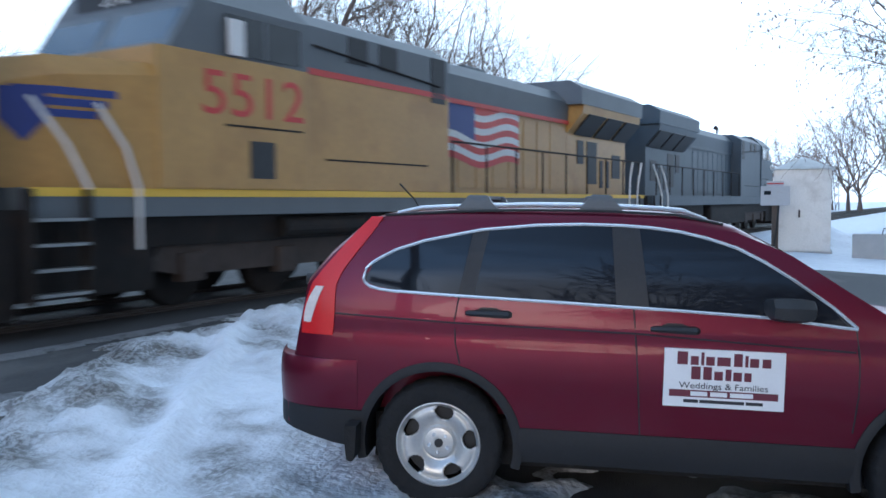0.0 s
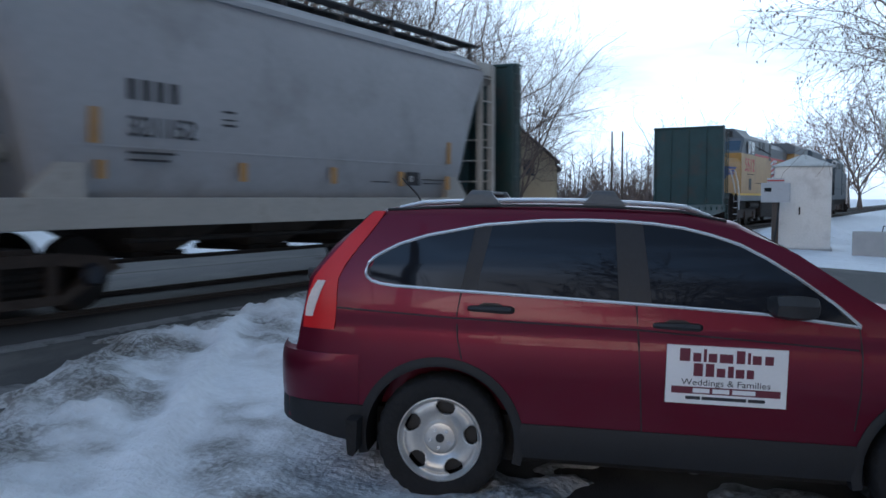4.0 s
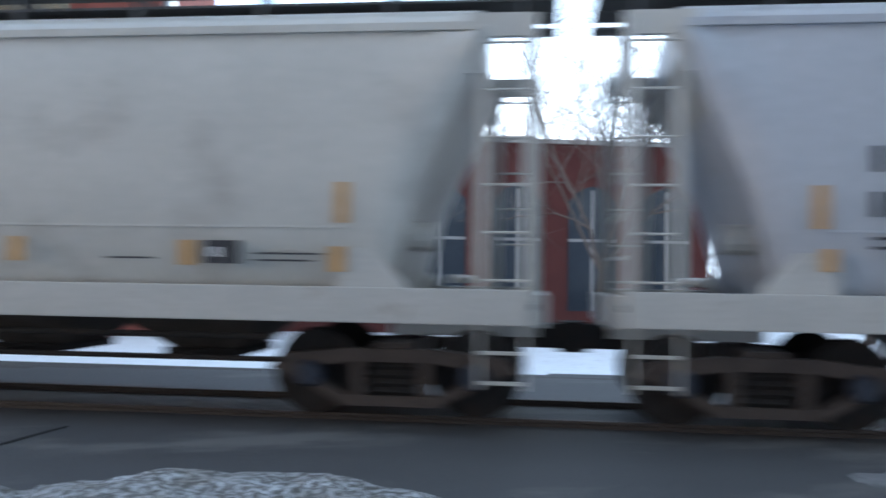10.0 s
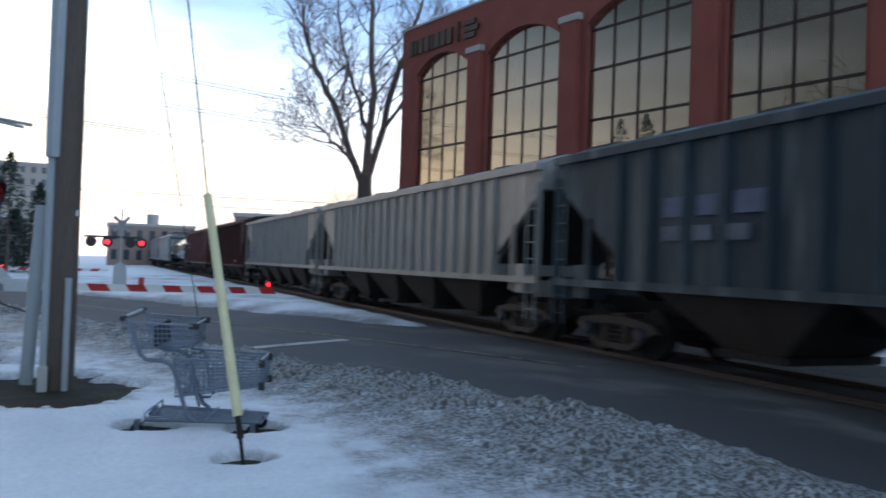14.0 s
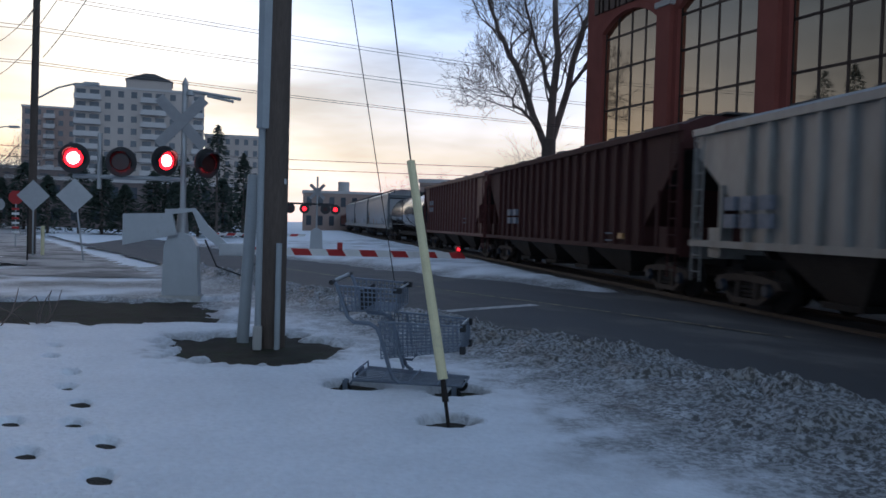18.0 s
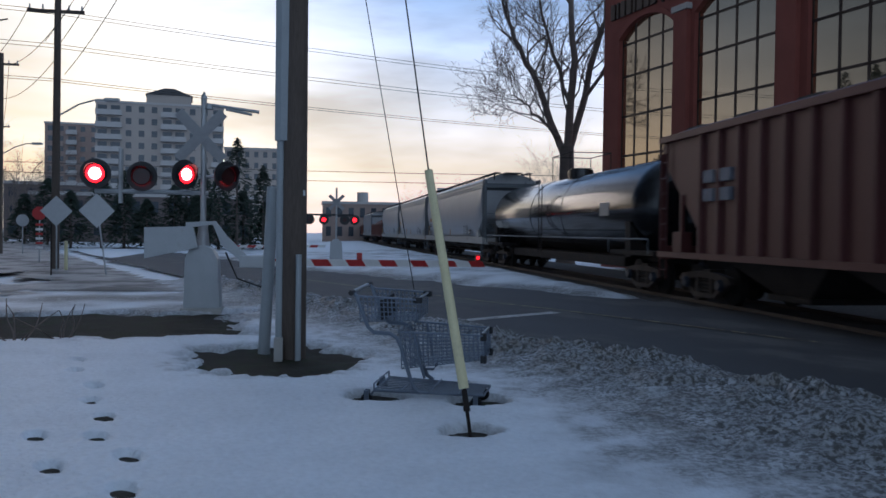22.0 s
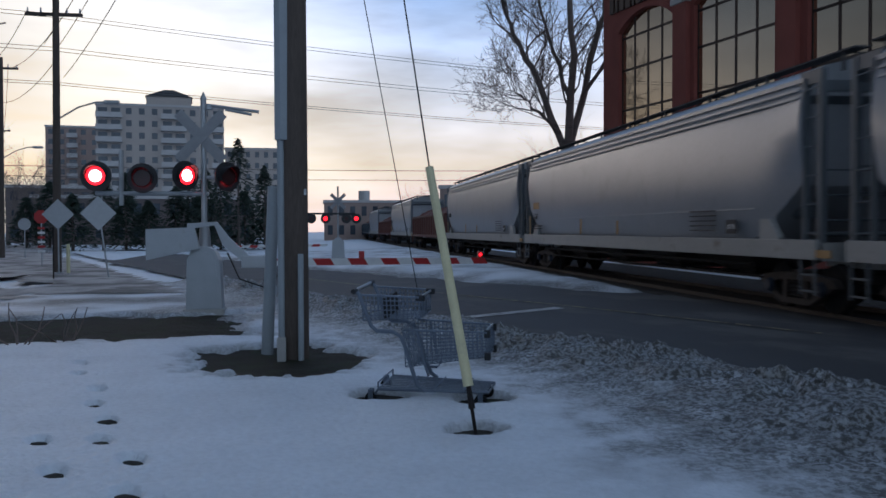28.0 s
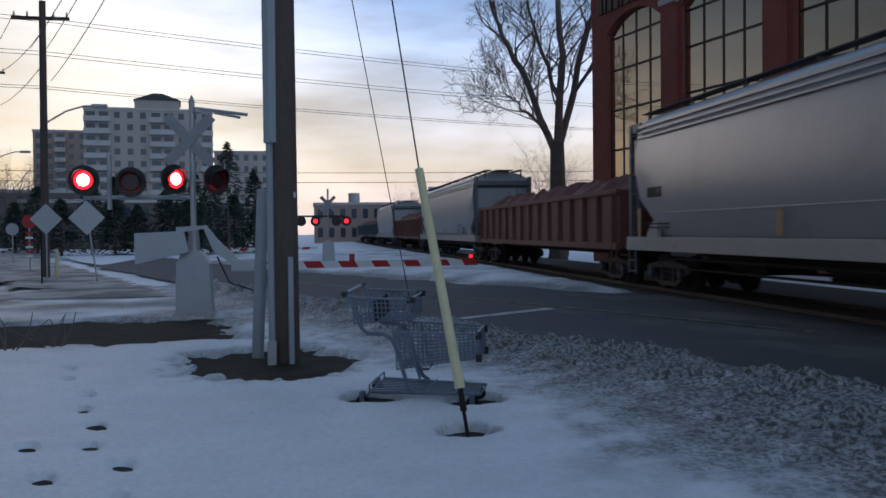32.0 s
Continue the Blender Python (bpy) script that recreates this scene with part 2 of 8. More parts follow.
def soiled_snow():
    """Old snow: clean, or grey and flecked with grit and dead grass where the mesh says that it is soiled."""
    m = mat("old_snow", (0.80, 0.83, 0.88), 0.6, var=0.10, scale=1.6, bump=0.035, fine=16)
    n, l = m.node_tree.nodes, m.node_tree.links
    b = n["Principled BSDF"]
    at = n.new("ShaderNodeAttribute")
    at.attribute_name = "dirt"
    tc = n["Texture Coordinate"]

    def noise_at(scale, detail, lo, hi, to_lo, to_hi):
        t = n.new("ShaderNodeTexNoise")
        t.inputs["Scale"].default_value, t.inputs["Detail"].default_value, t.inputs["Roughness"].default_value = scale, detail, 0.65
        l.new(tc.outputs["Object"], t.inputs["Vector"])
        r = n.new("ShaderNodeMapRange")
        for key, v in (("From Min", lo), ("From Max", hi), ("To Min", to_lo), ("To Max", to_hi)):
            r.inputs[key].default_value = v
        l.new(t.outputs["Fac"], r.inputs["Value"])
        return r.outputs[0]

    def maths(op, a, c):
        k = n.new("ShaderNodeMath")
        k.operation, k.use_clamp = op, True
        for i, v in enumerate((a, c)):
            if isinstance(v, float):
                k.inputs[i].default_value = v
            else:
                l.new(v, k.inputs[i])
        return k.outputs[0]

    def over(a, c, fac):
        x = n.new("ShaderNodeMix")
        x.data_type = "RGBA"
        l.new(fac, x.inputs["Factor"])
        l.new(a, x.inputs["A"])
        x.inputs["B"].default_value = (*c, 1)
        return x.outputs["Result"]

    grey = maths("MULTIPLY", at.outputs["Fac"], noise_at(2.6, 6, 0.3, 0.6, 0.5, 1.35))
    grit = maths("MULTIPLY", maths("SUBTRACT", at.outputs["Fac"], 0.22), noise_at(19.0, 9, 0.44, 0.56, 0.0, 1.3))
    brown = maths("MULTIPLY", maths("SUBTRACT", at.outputs["Fac"], 0.55), noise_at(1.7, 4, 0.52, 0.66, 0.0, 1.6))
    tone = over(b.inputs["Base Color"].links[0].from_socket, (0.32, 0.325, 0.33), grey)
    tone = over(tone, (0.26, 0.225, 0.185), brown)
    tone = over(tone, (0.078, 0.073, 0.066), grit)
    l.new(tone, b.inputs["Base Color"])
    return m


M["old_snow"] = soiled_snow()

# the asphalt's streaks run along the road
m_ = M["asphalt"].node_tree.nodes["Mapping"]
m_.vector_type = "TEXTURE"
m_.inputs["Rotation"].default_value = (0, 0, math.atan(0.372))
m_.inputs["Scale"].default_value = (2.2, 1.0, 1.0)


# ---- tools ----
def obj(name, bm, material, parent=None, label="", smooth=False):
    me = bpy.data.meshes.new(name)
    bmesh.ops.recalc_face_normals(bm, faces=bm.faces)
    bm.to_mesh(me)
    bm.free()
    mats = material if isinstance(material, (list, tuple)) else [material]
    for m in mats:
        me.materials.append(M[m] if isinstance(m, str) else m)
    if smooth:
        for p in me.polygons:
            p.use_smooth = True
        me.set_sharp_from_angle(angle=radians(38))
    ob = new(name, me)
    if parent:
        ob.parent = parent
    if label:
        tagged(ob, label)
    return ob


def part(name, bm, material, parent, label="", smooth=False):
    return obj(name, bm, material, parent, label, smooth)


def thing(name, label, category, m=None, group="", kind=""):
    ob = new(name)
    ob.empty_display_size = 0.2
    if m is not None:
        ob.matrix_basis = m
    return tagged(ob, label, category, group, kind)


def B(*boxes, bevel=0.0, bm=None):
    """Boxes (x0, x1, y0, y1, z0, z1) in one bmesh."""
    bm = bm or bmesh.new()
    for x0, x1, y0, y1, z0, z1 in boxes:
        vs = [bm.verts.new((x, y, z)) for x in (x0, x1) for y in (y0, y1) for z in (z0, z1)]
        fs = [bm.faces.new([vs[i] for i in f]) for f in ((0, 1, 3, 2), (4, 6, 7, 5), (0, 4, 5, 1), (2, 3, 7, 6), (0, 2, 6, 4), (1, 5, 7, 3))]
        if bevel:
            es = list({e for f in fs for e in f.edges})
            bmesh.ops.bevel(bm, geom=es, offset=bevel, segments=2, affect="EDGES", profile=0.7)
    return bm


def C(*rods, seg=12, bm=None, caps=True):
    """Rods (p0, p1, r0[, r1]) in one bmesh."""
    bm = bm or bmesh.new()
    for rod in rods:
        p0, p1, r0 = Vector(rod[0]), Vector(rod[1]), rod[2]
        r1 = rod[3] if len(rod) > 3 else r0
        d = (p1 - p0).normalized()
        a = d.orthogonal().normalized()
        b = d.cross(a)
        ring = [[bm.verts.new(p + (a * math.cos(i * math.tau / seg) + b * math.sin(i * math.tau / seg)) * r) for i in range(seg)] for p, r in ((p0, r0), (p1, r1))]
        for i in range(seg):
            j = (i + 1) % seg
            bm.faces.new((ring[0][i], ring[0][j], ring[1][j], ring[1][i]))
        if caps:
            bm.faces.new(ring[0][::-1])
            bm.faces.new(ring[1])
    return bm


def tube(points, r, seg=8, bm=None, closed=False):
    """A bent tube through points."""
    bm = bm or bmesh.new()
    pts = [Vector(p) for p in points]
    rings, n = [], len(pts)
    up = Vector((0.31, 0.17, 0.93)).normalized()
    for i, p in enumerate(pts):
        d = (pts[(i + 1) % n] - pts[i - 1]) if closed or 0 < i < n - 1 else (pts[1] - pts[0] if i == 0 else pts[-1] - pts[-2])
        d.normalize()
        a = d.cross(up)
        a = a.normalized() if a.length > 1e-4 else d.orthogonal().normalized()
        b = d.cross(a)
        rings.append([bm.verts.new(p + (a * math.cos(k * math.tau / seg) + b * math.sin(k * math.tau / seg)) * r) for k in range(seg)])
    for i in range(n if closed else n - 1):
        for k in range(seg):
            j = (k + 1) % seg
            bm.faces.new((rings[i][k], rings[i][j], rings[(i + 1) % n][j], rings[(i + 1) % n][k]))
    if not closed:
        bm.faces.new(rings[0][::-1])
        bm.faces.new(rings[-1])
    return bm


def loft(sections, bm=None, caps=True):
    """Skin over a list of closed sections with the same number of points."""
    bm = bm or bmesh.new()
    rings = [[bm.verts.new(p) for p in s] for s in sections]
    n = len(rings[0])
    for a, b in zip(rings, rings[1:]):
        for i in range(n):
            j = (i + 1) % n
            bm.faces.new((a[i], a[j], b[j], b[i]))
    if caps:
        bm.faces.new(rings[0][::-1])
        bm.faces.new(rings[-1])
    return bm


def prism(profile, axis, lo, hi, bm=None):
    """A flat profile drawn out along an axis: 'x' takes (y, z), 'y' takes (x, z), 'z' takes (x, y)."""
    put = {"x": lambda u, v, w: (w, u, v), "y": lambda u, v, w: (u, w, v), "z": lambda u, v, w: (u, v, w)}[axis]
    return loft([[put(u, v, w) for u, v in profile] for w in (lo, hi)], bm)


def letters(text, size, m, material, parent, name="lettering", depth=0.004, align="LEFT", label=""):
    cu = bpy.data.curves.new(name, "FONT")
    cu.body, cu.size, cu.extrude, cu.align_x = text, size, depth, align
    tmp = bpy.data.objects.new(name, cu)
    scene.collection.objects.link(tmp)
    me = bpy.data.meshes.new_from_object(tmp.evaluated_get(bpy.context.evaluated_depsgraph_get()))
    bpy.data.objects.remove(tmp)
    me.materials.append(M[material])
    ob = new(name, me)
    ob.parent, ob.matrix_basis = parent, m
    if label:
        tagged(ob, label)
    return ob


def ease(a, b, x):
    x = min(max((x - a) / (b - a), 0), 1)
    return x * x * (3 - 2 * x)


def curve_at(table, x):
    for (x0, v0), (x1, v1) in zip(table, table[1:]):
        if x <= x1:
            return v0 + (v1 - v0) * min(max((x - x0) / (x1 - x0), 0), 1)
    return table[-1][1]


# ---- the ground ----
RAIL_Z, TRACK_Y = 0.35, 10.2


def gz(x, y):
    """Height of the bare ground: level by the parked car, rising to the track and to the verge."""
    verge = VERGE * ease(-2.0, -6.5, x) * ease(road_near(x) + 0.3, road_near(x) - 1.8, y)
    if y < 9:
        return (0.31 * ease(-1.5, 8.6, y) - 0.04) * (1 - ease(0, 1, verge / VERGE)) + verge
    return 0.27 - 0.22 * ease(13.0, 17.0, y)


VERGE = 0.18  # the snowy verge stands a little over the road


def road_near(x):
    return 0.15 + 0.372 * (x + 24.1)


def wob(x, y, s, seed=0.0):
    return noise.noise(Vector((x * s + seed, y * s - seed, seed * 0.7)))


def steps(*spans):
    """Grid lines: (start, stop, step) one after another."""
    out = []
    for a, b, d in spans:
        n = max(1, round((b - a) / d))
        out += [a + (b - a) * i / n for i in range(n)]
    return out + [spans[-1][1]]


def sheet(name, xs, ys, height, material, keep=None, smooth=True, dirt=None):
    nx, ny = len(xs), len(ys)
    vs = [(x, y, height(x, y)) for x in xs for y in ys]
    fs = []
    for i in range(nx - 1):
        for j in range(ny - 1):
            if keep is None or keep((xs[i] + xs[i + 1]) / 2, (ys[j] + ys[j + 1]) / 2):
                fs.append((i * ny + j, (i + 1) * ny + j, (i + 1) * ny + j + 1, i * ny + j + 1))
    me = bpy.data.meshes.new(name)
    me.from_pydata(vs, [], fs)
    me.materials.append(M[material])
    if dirt:  # how soiled the snow is, from 0 to 1, point by point
        me.attributes.new("dirt", "FLOAT", "POINT").data.foreach_set("value", [dirt(x, y) for x in xs for y in ys])
    for p in me.polygons:
        p.use_smooth = smooth
    return new(name, me)


ground = tagged(sheet("ground", steps((-900, -60, 40), (-60, 45, 1.5), (45, 900, 40)), steps((-700, -30, 40), (-30, 40, 1.0), (40, 900, 40)), lambda x, y: gz(x, y) - 0.06, "snow"), "flat ground under old snow reaching to the horizon", kind="structure")


def road_far(x):
    return road_near(x) + 7.6


def asphalt_here(x, y):
    """The road, which crosses the track at a slant, and the apron in front of the parked car."""
    if y < -20:
        return False
    on_road = road_near(x) - 1.4 < y < min(road_far(x), 200)
    apron = -5.0 < x < 22 and -9 < y < 9.0 or -10 < x < 0 and 4.6 < y < 9.0
    cross = -6 < x < 16 and 8 < y < 14
    return on_road and x < 30 or apron or cross


road = tagged(sheet("road", steps((-120, -40, 2), (-40, 32, 0.5)), steps((-45, -8, 1), (-8, 20, 0.4)), lambda x, y: gz(x, y) + 0.006 * wob(x, y, 0.7), "asphalt", asphalt_here), "worn grey asphalt road and apron, wet in places", kind="structure")


seam = part("tar_seam", tube([(x, y, gz(x, y) - 0.012) for k in range(9) for x, y in [(-5.44 - 0.035 * k + 0.03 * wob(k, 0.3, 0.9), 8.4 - 0.32 * k)]], 0.028, 6), "rubber", road, "dark tar seam across the lane")


FEET = [(-11.01, -2.52), (-10.18, -2.37), (-9.39, -2.05), (-8.7, -2.42), (-8.63, -1.93), (-7.97, -1.54), (-7.73, -2.03), (-7.14, -1.41), (-12.06, -3.0), (-12.96, -3.2), (-6.5, -1.0), (-6.0, -1.35)]


def bare(x, y):
    """Above zero where the turf shows through the snow: round the pole, a strip by the crossing signal, under the cart's wheels."""
    w = 0.5 * wob(x, y, 0.9, 4.2) + 0.35 * wob(x, y, 3.0, 8.8) + 0.3 * wob(x, y, 8.0, 1.8)
    b = 1 - math.hypot((x + 13.05) / 1.35, (y + 0.7) / 1.12) + w * 0.6
    ux, uy = x + 17.3, y + 5.0
    along, across = uy * 0.97 - ux * 0.1, ux + 0.12 * uy
    b = max(b, (1 - max(abs(along + 1.0) / 4.2, abs(across) / 2.1)) * 1.6 + w * 0.5)
    for cx, cy, r in ((-10.2, 0.44, 0.29), (-9.9, 1.48, 0.27), (-8.62, 1.18, 0.22)):
        b = max(b, 1 - math.hypot(x - cx, y - cy) / r + w * 0.8)
    return b


BANK_FOOT = [(-9.6, 5.54), (-8.7, 5.7), (-7.4, 5.74), (-6.0, 6.05), (-4.4, 6.4), (-3.5, 6.6), (-2.5, 6.85), (-1.5, 6.75), (-0.4, 6.2), (0.6, 5.6)]


def bank_line(x):
    """The outer foot of the snowbank: along the road, then bending along the apron."""
    return (road_near(x) if x < -9.6 else curve_at(BANK_FOOT, x)) - 0.12


def edge_in(x, y):
    return (bank_line(x) - y) / 1.07 + 0.22 * wob(x, y, 0.45, 3.1) + 0.12 * wob(x, y, 1.6, 7.7)


def bank_lumps(x, y):
    """Crusted clods of thrown snow, large and small, of uneven outline."""
    u, v = x + 0.30 * wob(x, y, 2.1, 9.3) + 0.10 * wob(x, y, 6.7, 4.8), y + 0.30 * wob(x, y, 2.1, 2.9) + 0.10 * wob(x, y, 6.7, 8.4)
    rough = 0.7 + 0.9 * wob(x, y, 0.8, 5.7)
    return 0.9 * abs(wob(u, v, 1.5, 7.7)) + 0.7 * rough * abs(wob(u, v, 3.1, 1.3)) + 0.6 * rough * wob(u, v, 6.3, 6.1) + 0.45 * rough * abs(wob(x, y, 13.0, 3.9))


def snow_depth(x, y):
    """Depth of the snow on the verge."""
    n1, n2, n3 = wob(x, y, 0.45, 3.1), wob(x, y, 1.6, 7.7), wob(x, y, 5.0, 1.3)
    e = edge_in(x, y)
    lump = 0.21 * (1 - 0.4 * ease(-9.5, -4.8, x)) * math.exp(-((e - 1.1) / 1.05) ** 2) * (0.5 + bank_lumps(x, y))
    d = min(0.07, e * 0.35) + max(lump, -0.02) * ease(0, 0.3, e)
    d += (0.03 * n1 + 0.02 * n2 + 0.012 * n3) * (0.45 if e > 2.4 else 1) - 0.17 * ease(-0.2, 0.15, bare(x, y))
    d += 0.007 * wob(x, y, 7.0, 8.1) + 0.005 * wob(x, y, 14.0, 3.1)
    for fx, fy in FEET:
        u, v = (x - fx) * 0.93 + (y - fy) * 0.37, (y - fy) * 0.93 - (x - fx) * 0.37
        q = (u / 0.15) ** 2 + (v / 0.065) ** 2
        if q < 5:
            d += -0.14 * math.exp(-q ** 1.6) + 0.012 * math.exp(-(q - 2) ** 2)
    return d


def verge_height(x, y):
    k = ease(-0.2, -2.0, x + 0.9 * wob(x, y, 1.1, 6.6) + 0.4 * wob(x, y, 3.7, 2.6))
    return gz(x, y) + 0.012 + max(snow_depth(x, y) * k - 0.05 * ease(-1.8, -0.2, x), -0.075)


def verge_dirt(x, y):
    e = edge_in(x, y) + 0.5 * wob(x, y, 0.9, 5.1) + 0.5 * wob(x, y, 3.2, 1.1) + 0.3 * wob(x, y, 8.0, 2.1)
    return max(ease(4.0, 1.7, e), 0.5 * ease(-0.4, 0.0, bare(x, y)), (0.45 + 0.9 * wob(x, y, 0.7, 4.6)) * ease(-14.5, -18.0, x), 0.35 * ease(-2.2, -0.8, x))


RUT = Vector((0.78, 0.625))  # the way along which tyres packed the snow
TRODDEN_EDGE = [(-3.2, 4.7), (1.0, 4.75), (2.2, 5.1), (3.5, 5.95), (4.7, 6.9), (6.0, 7.45), (8.0, 8.1), (10.0, 8.5), (14.0, 8.9)]


def rut_off(x, y):
    """How far a place lies to the south of the packed ridge."""
    return (x - 3.1) * RUT.y - (y - 3.94) * RUT.x + 0.05 * wob(x, y, 1.5, 4.4)


def trodden_edge(x, y):
    return (curve_at(TRODDEN_EDGE, x) - y) * 0.8 + 0.30 * wob(x, y, 0.6, 3.1) + 0.28 * wob(x, y, 1.7, 7.7) + 0.14 * wob(x, y, 4.5, 2.9)


def trodden_depth(x, y):
    e, o = trodden_edge(x, y), rut_off(x, y)
    streaks = noise.noise(Vector(((x * RUT.x + y * RUT.y) * 0.9, o * 4.5, 3.3)))
    d = min(0.05, e * 0.16) + 0.035 * wob(x, y, 0.8, 3.1) + 0.04 * wob(x, y, 2.4, 2.2) + 0.032 * wob(x, y, 5.5, 4.4) + 0.016 * wob(x, y, 12.0, 2.4) + 0.03 * streaks
    d += 0.11 * math.exp(-((e - 0.45) / 0.42) ** 2) * (0.35 + 1.3 * abs(wob(x, y, 1.3, 8.2)) + 0.7 * wob(x, y, 3.9, 1.6) + 0.3 * wob(x, y, 11.0, 2.1))
    d += 0.045 * math.exp(-(o / 0.10) ** 2) - 0.03 * math.exp(-((o - 0.26) / 0.16) ** 2) - 0.02 * math.exp(-((o + 0.30) / 0.2) ** 2)
    if e > 0.35:
        d = max(d, 0.02 + 0.012 * wob(x, y, 6.0, 3.3))
    # worn through to wet asphalt in patches beside and under the car
    d -= max(0.03 + 0.26 * wob(x, y, 1.3, 6.1) + 0.08 * wob(x, y, 4.0, 1.9), 0) * ease(0.9, 1.6, o) * ease(4.2, 2.4, y - 0.25 * (x - 4)) * ease(-7, -4, y) * ease(2.8, 4.0, x)
    return d


def trodden_dirt(x, y):
    e, o = trodden_edge(x, y), rut_off(x, y)
    k = 0.36 + 0.7 * wob(x, y, 1.1, 2.7) + 0.75 * wob(x, y, 3.4, 6.6) + 0.75 * math.exp(-(e / 0.75) ** 2)
    k = 0.66 * k + 0.22 * ease(0.7, 1.6, o) - 0.75 * math.exp(-(o / 0.16) ** 2)
    return min(max(k, 0.0), 1.0)


XS = steps((-30, -16, 0.16), (-16, -5.5, 0.05), (-5.5, 0.4, 0.08))
YS = steps((-9, -3.6, 0.14), (-3.6, 6.6, 0.05), (6.6, 8.5, 0.1))
tagged(sheet("snow_cover", XS, YS, verge_height, "old_snow", lambda x, y: edge_in(x, y) > -0.15, dirt=verge_dirt), "snow with footprints, soiled and heaped along the road", kind="structure")
tagged(sheet("trodden_snow", steps((-3.8, 1.0, 0.16), (1.0, 9, 0.055), (9, 14, 0.2)), steps((-9, -1, 0.25), (-1, 9.5, 0.055)), lambda x, y: gz(x, y) + max(trodden_depth(x, y), -0.06), "old_snow", lambda x, y: trodden_depth(x, y) > -0.055, dirt=trodden_dirt), "trodden icy snow with grey slush and wheel tracks", kind="structure")
# the turf also rises into the footprints, its dark colour standing in for their shade
tagged(sheet("bare_ground", steps((-22, -5.5, 0.15)), steps((-10, 2.6, 0.15)), lambda x, y: gz(x, y) + 0.03 * wob(x, y, 2.5, 3.3) + 0.055 * max(math.exp(-((x - fx) ** 2 + (y - fy) ** 2) / 0.05) for fx, fy in FEET), "turf", lambda x, y: bare(x, y) > -0.6 or any(abs(x - fx) < 0.3 and abs(y - fy) < 0.3 for fx, fy in FEET)), "bare dark turf showing through the snow, and dark fill for the footprints' shade", kind="structure")


M["road_ice"] = mat("grey_road_ice", (0.17, 0.17, 0.175), 0.55, var=0.25, scale=3.0, bump=0.006, fine=30, spots=(0.09, 0.09, 0.092), spot_at=(0.5, 0.62), spot_scale=4.0)


def ice_on_road(x, y):
    """Above zero where old ice clings to the asphalt by the crossing."""
    w = 0.30 * wob(x, y, 1.2, 2.4) + 0.22 * wob(x, y, 3.3, 8.1) + 0.12 * wob(x, y, 8.0, 1.7)
    plate = 1 - max(abs((x - 3.05) * 0.9 + (y - 7.0) * 0.35) / 0.75, abs((y - 7.0) - 0.35 * (x - 3.05)) / 0.95)
    smear = 1 - max(abs(x - 5.9) / 2.9, abs(y - 8.0 - 0.09 * (x - 5.2)) / 0.16)
    return max(plate, smear) + w - 0.05


tagged(sheet("road_ice", steps((-3.5, 9.0, 0.07)), steps((5.2, 8.7, 0.07)), lambda x, y: gz(x, y) + 0.006 + 0.006 * wob(x, y, 0.7) + min(0.018, 0.04 * max(ice_on_road(x, y), 0) - 0.02 * (ice_on_road(x, y) < 0)), "road_ice", lambda x, y: ice_on_road(x, y) > -0.1), "thin grey ice clinging to the asphalt", kind="structure")
M["slush"] = mat("brown_slush", (0.40, 0.38, 0.37), 0.7, var=0.3, scale=1.5, bump=0.02, fine=12, spots=(0.10, 0.092, 0.088), spot_at=(0.46, 0.60), spot_scale=0.45)
slush = tagged(sheet("slushy_street", steps((-120, -60, 3), (-60, -23.5, 0.6)), steps((-36, -14, 0.8), (-14, 2, 0.4)), lambda x, y: gz(x, y) + 0.10 + 0.02 * wob(x, y, 1.1, 4.0), "slush", lambda x, y: -8.0 - 0.26 * (-23.5 - x) + 2.5 * wob(x, y, 0.35, 2.2) + 0.8 * wob(x, y, 1.5, 4.2) > y > -14.5 - 0.30 * (-23.5 - x) or (x < -25 and road_near(x) - 3.2 > y > road_near(x) - 7 + wob(x, y, 0.3, 1.2))), "side street of brown slush and trodden snow", kind="structure")


def paint_line(name, points, width, label, material="road_paint"):
    """Worn paint just above the asphalt."""
    bm = bmesh.new()
    rows = []
    for (x0, y0), (x1, y1) in zip(points, points[1:]):
        d = Vector((x1 - x0, y1 - y0, 0)).normalized()
        s = Vector((-d.y, d.x, 0)) * width / 2
        n = max(1, int(math.hypot(x1 - x0, y1 - y0) / 0.5))
        for i in range(n + 1):
            c = Vector((x0 + (x1 - x0) * i / n, y0 + (y1 - y0) * i / n, 0))
            a, b = c - s, c + s
            rows.append([bm.verts.new((q.x, q.y, gz(q.x, q.y) + 0.006 * wob(q.x, q.y, 0.7) + 0.012)) for q in (a, b)])
    for p, q in zip(rows, rows[1:]):
        bm.faces.new((p[0], p[1], q[1], q[0]))
    tagged(obj(name, bm, material), label, kind="structure")


M["road_paint"] = mat("worn_road_paint", (0.30, 0.26, 0.16), 0.8, var=0.3, scale=3, spots=(0.06, 0.06, 0.06), spot_at=(0.42, 0.6), spot_scale=5)
M["stop_paint"] = mat("worn_white_road_paint", (0.50, 0.50, 0.50), 0.8, var=0.25, scale=3, spots=(0.08, 0.08, 0.08), spot_at=(0.5, 0.65), spot_scale=5)
paint_line("centre_line", [(x, road_near(x) + 3.9) for x in (-42, -34, -26, -18, -14)], 0.11, "worn yellow line along the middle of the road")
paint_line("stop_line", [(-19.2, 3.0), (-19.9, 5.2)], 0.4, "worn white stop line before the crossing", "stop_paint")


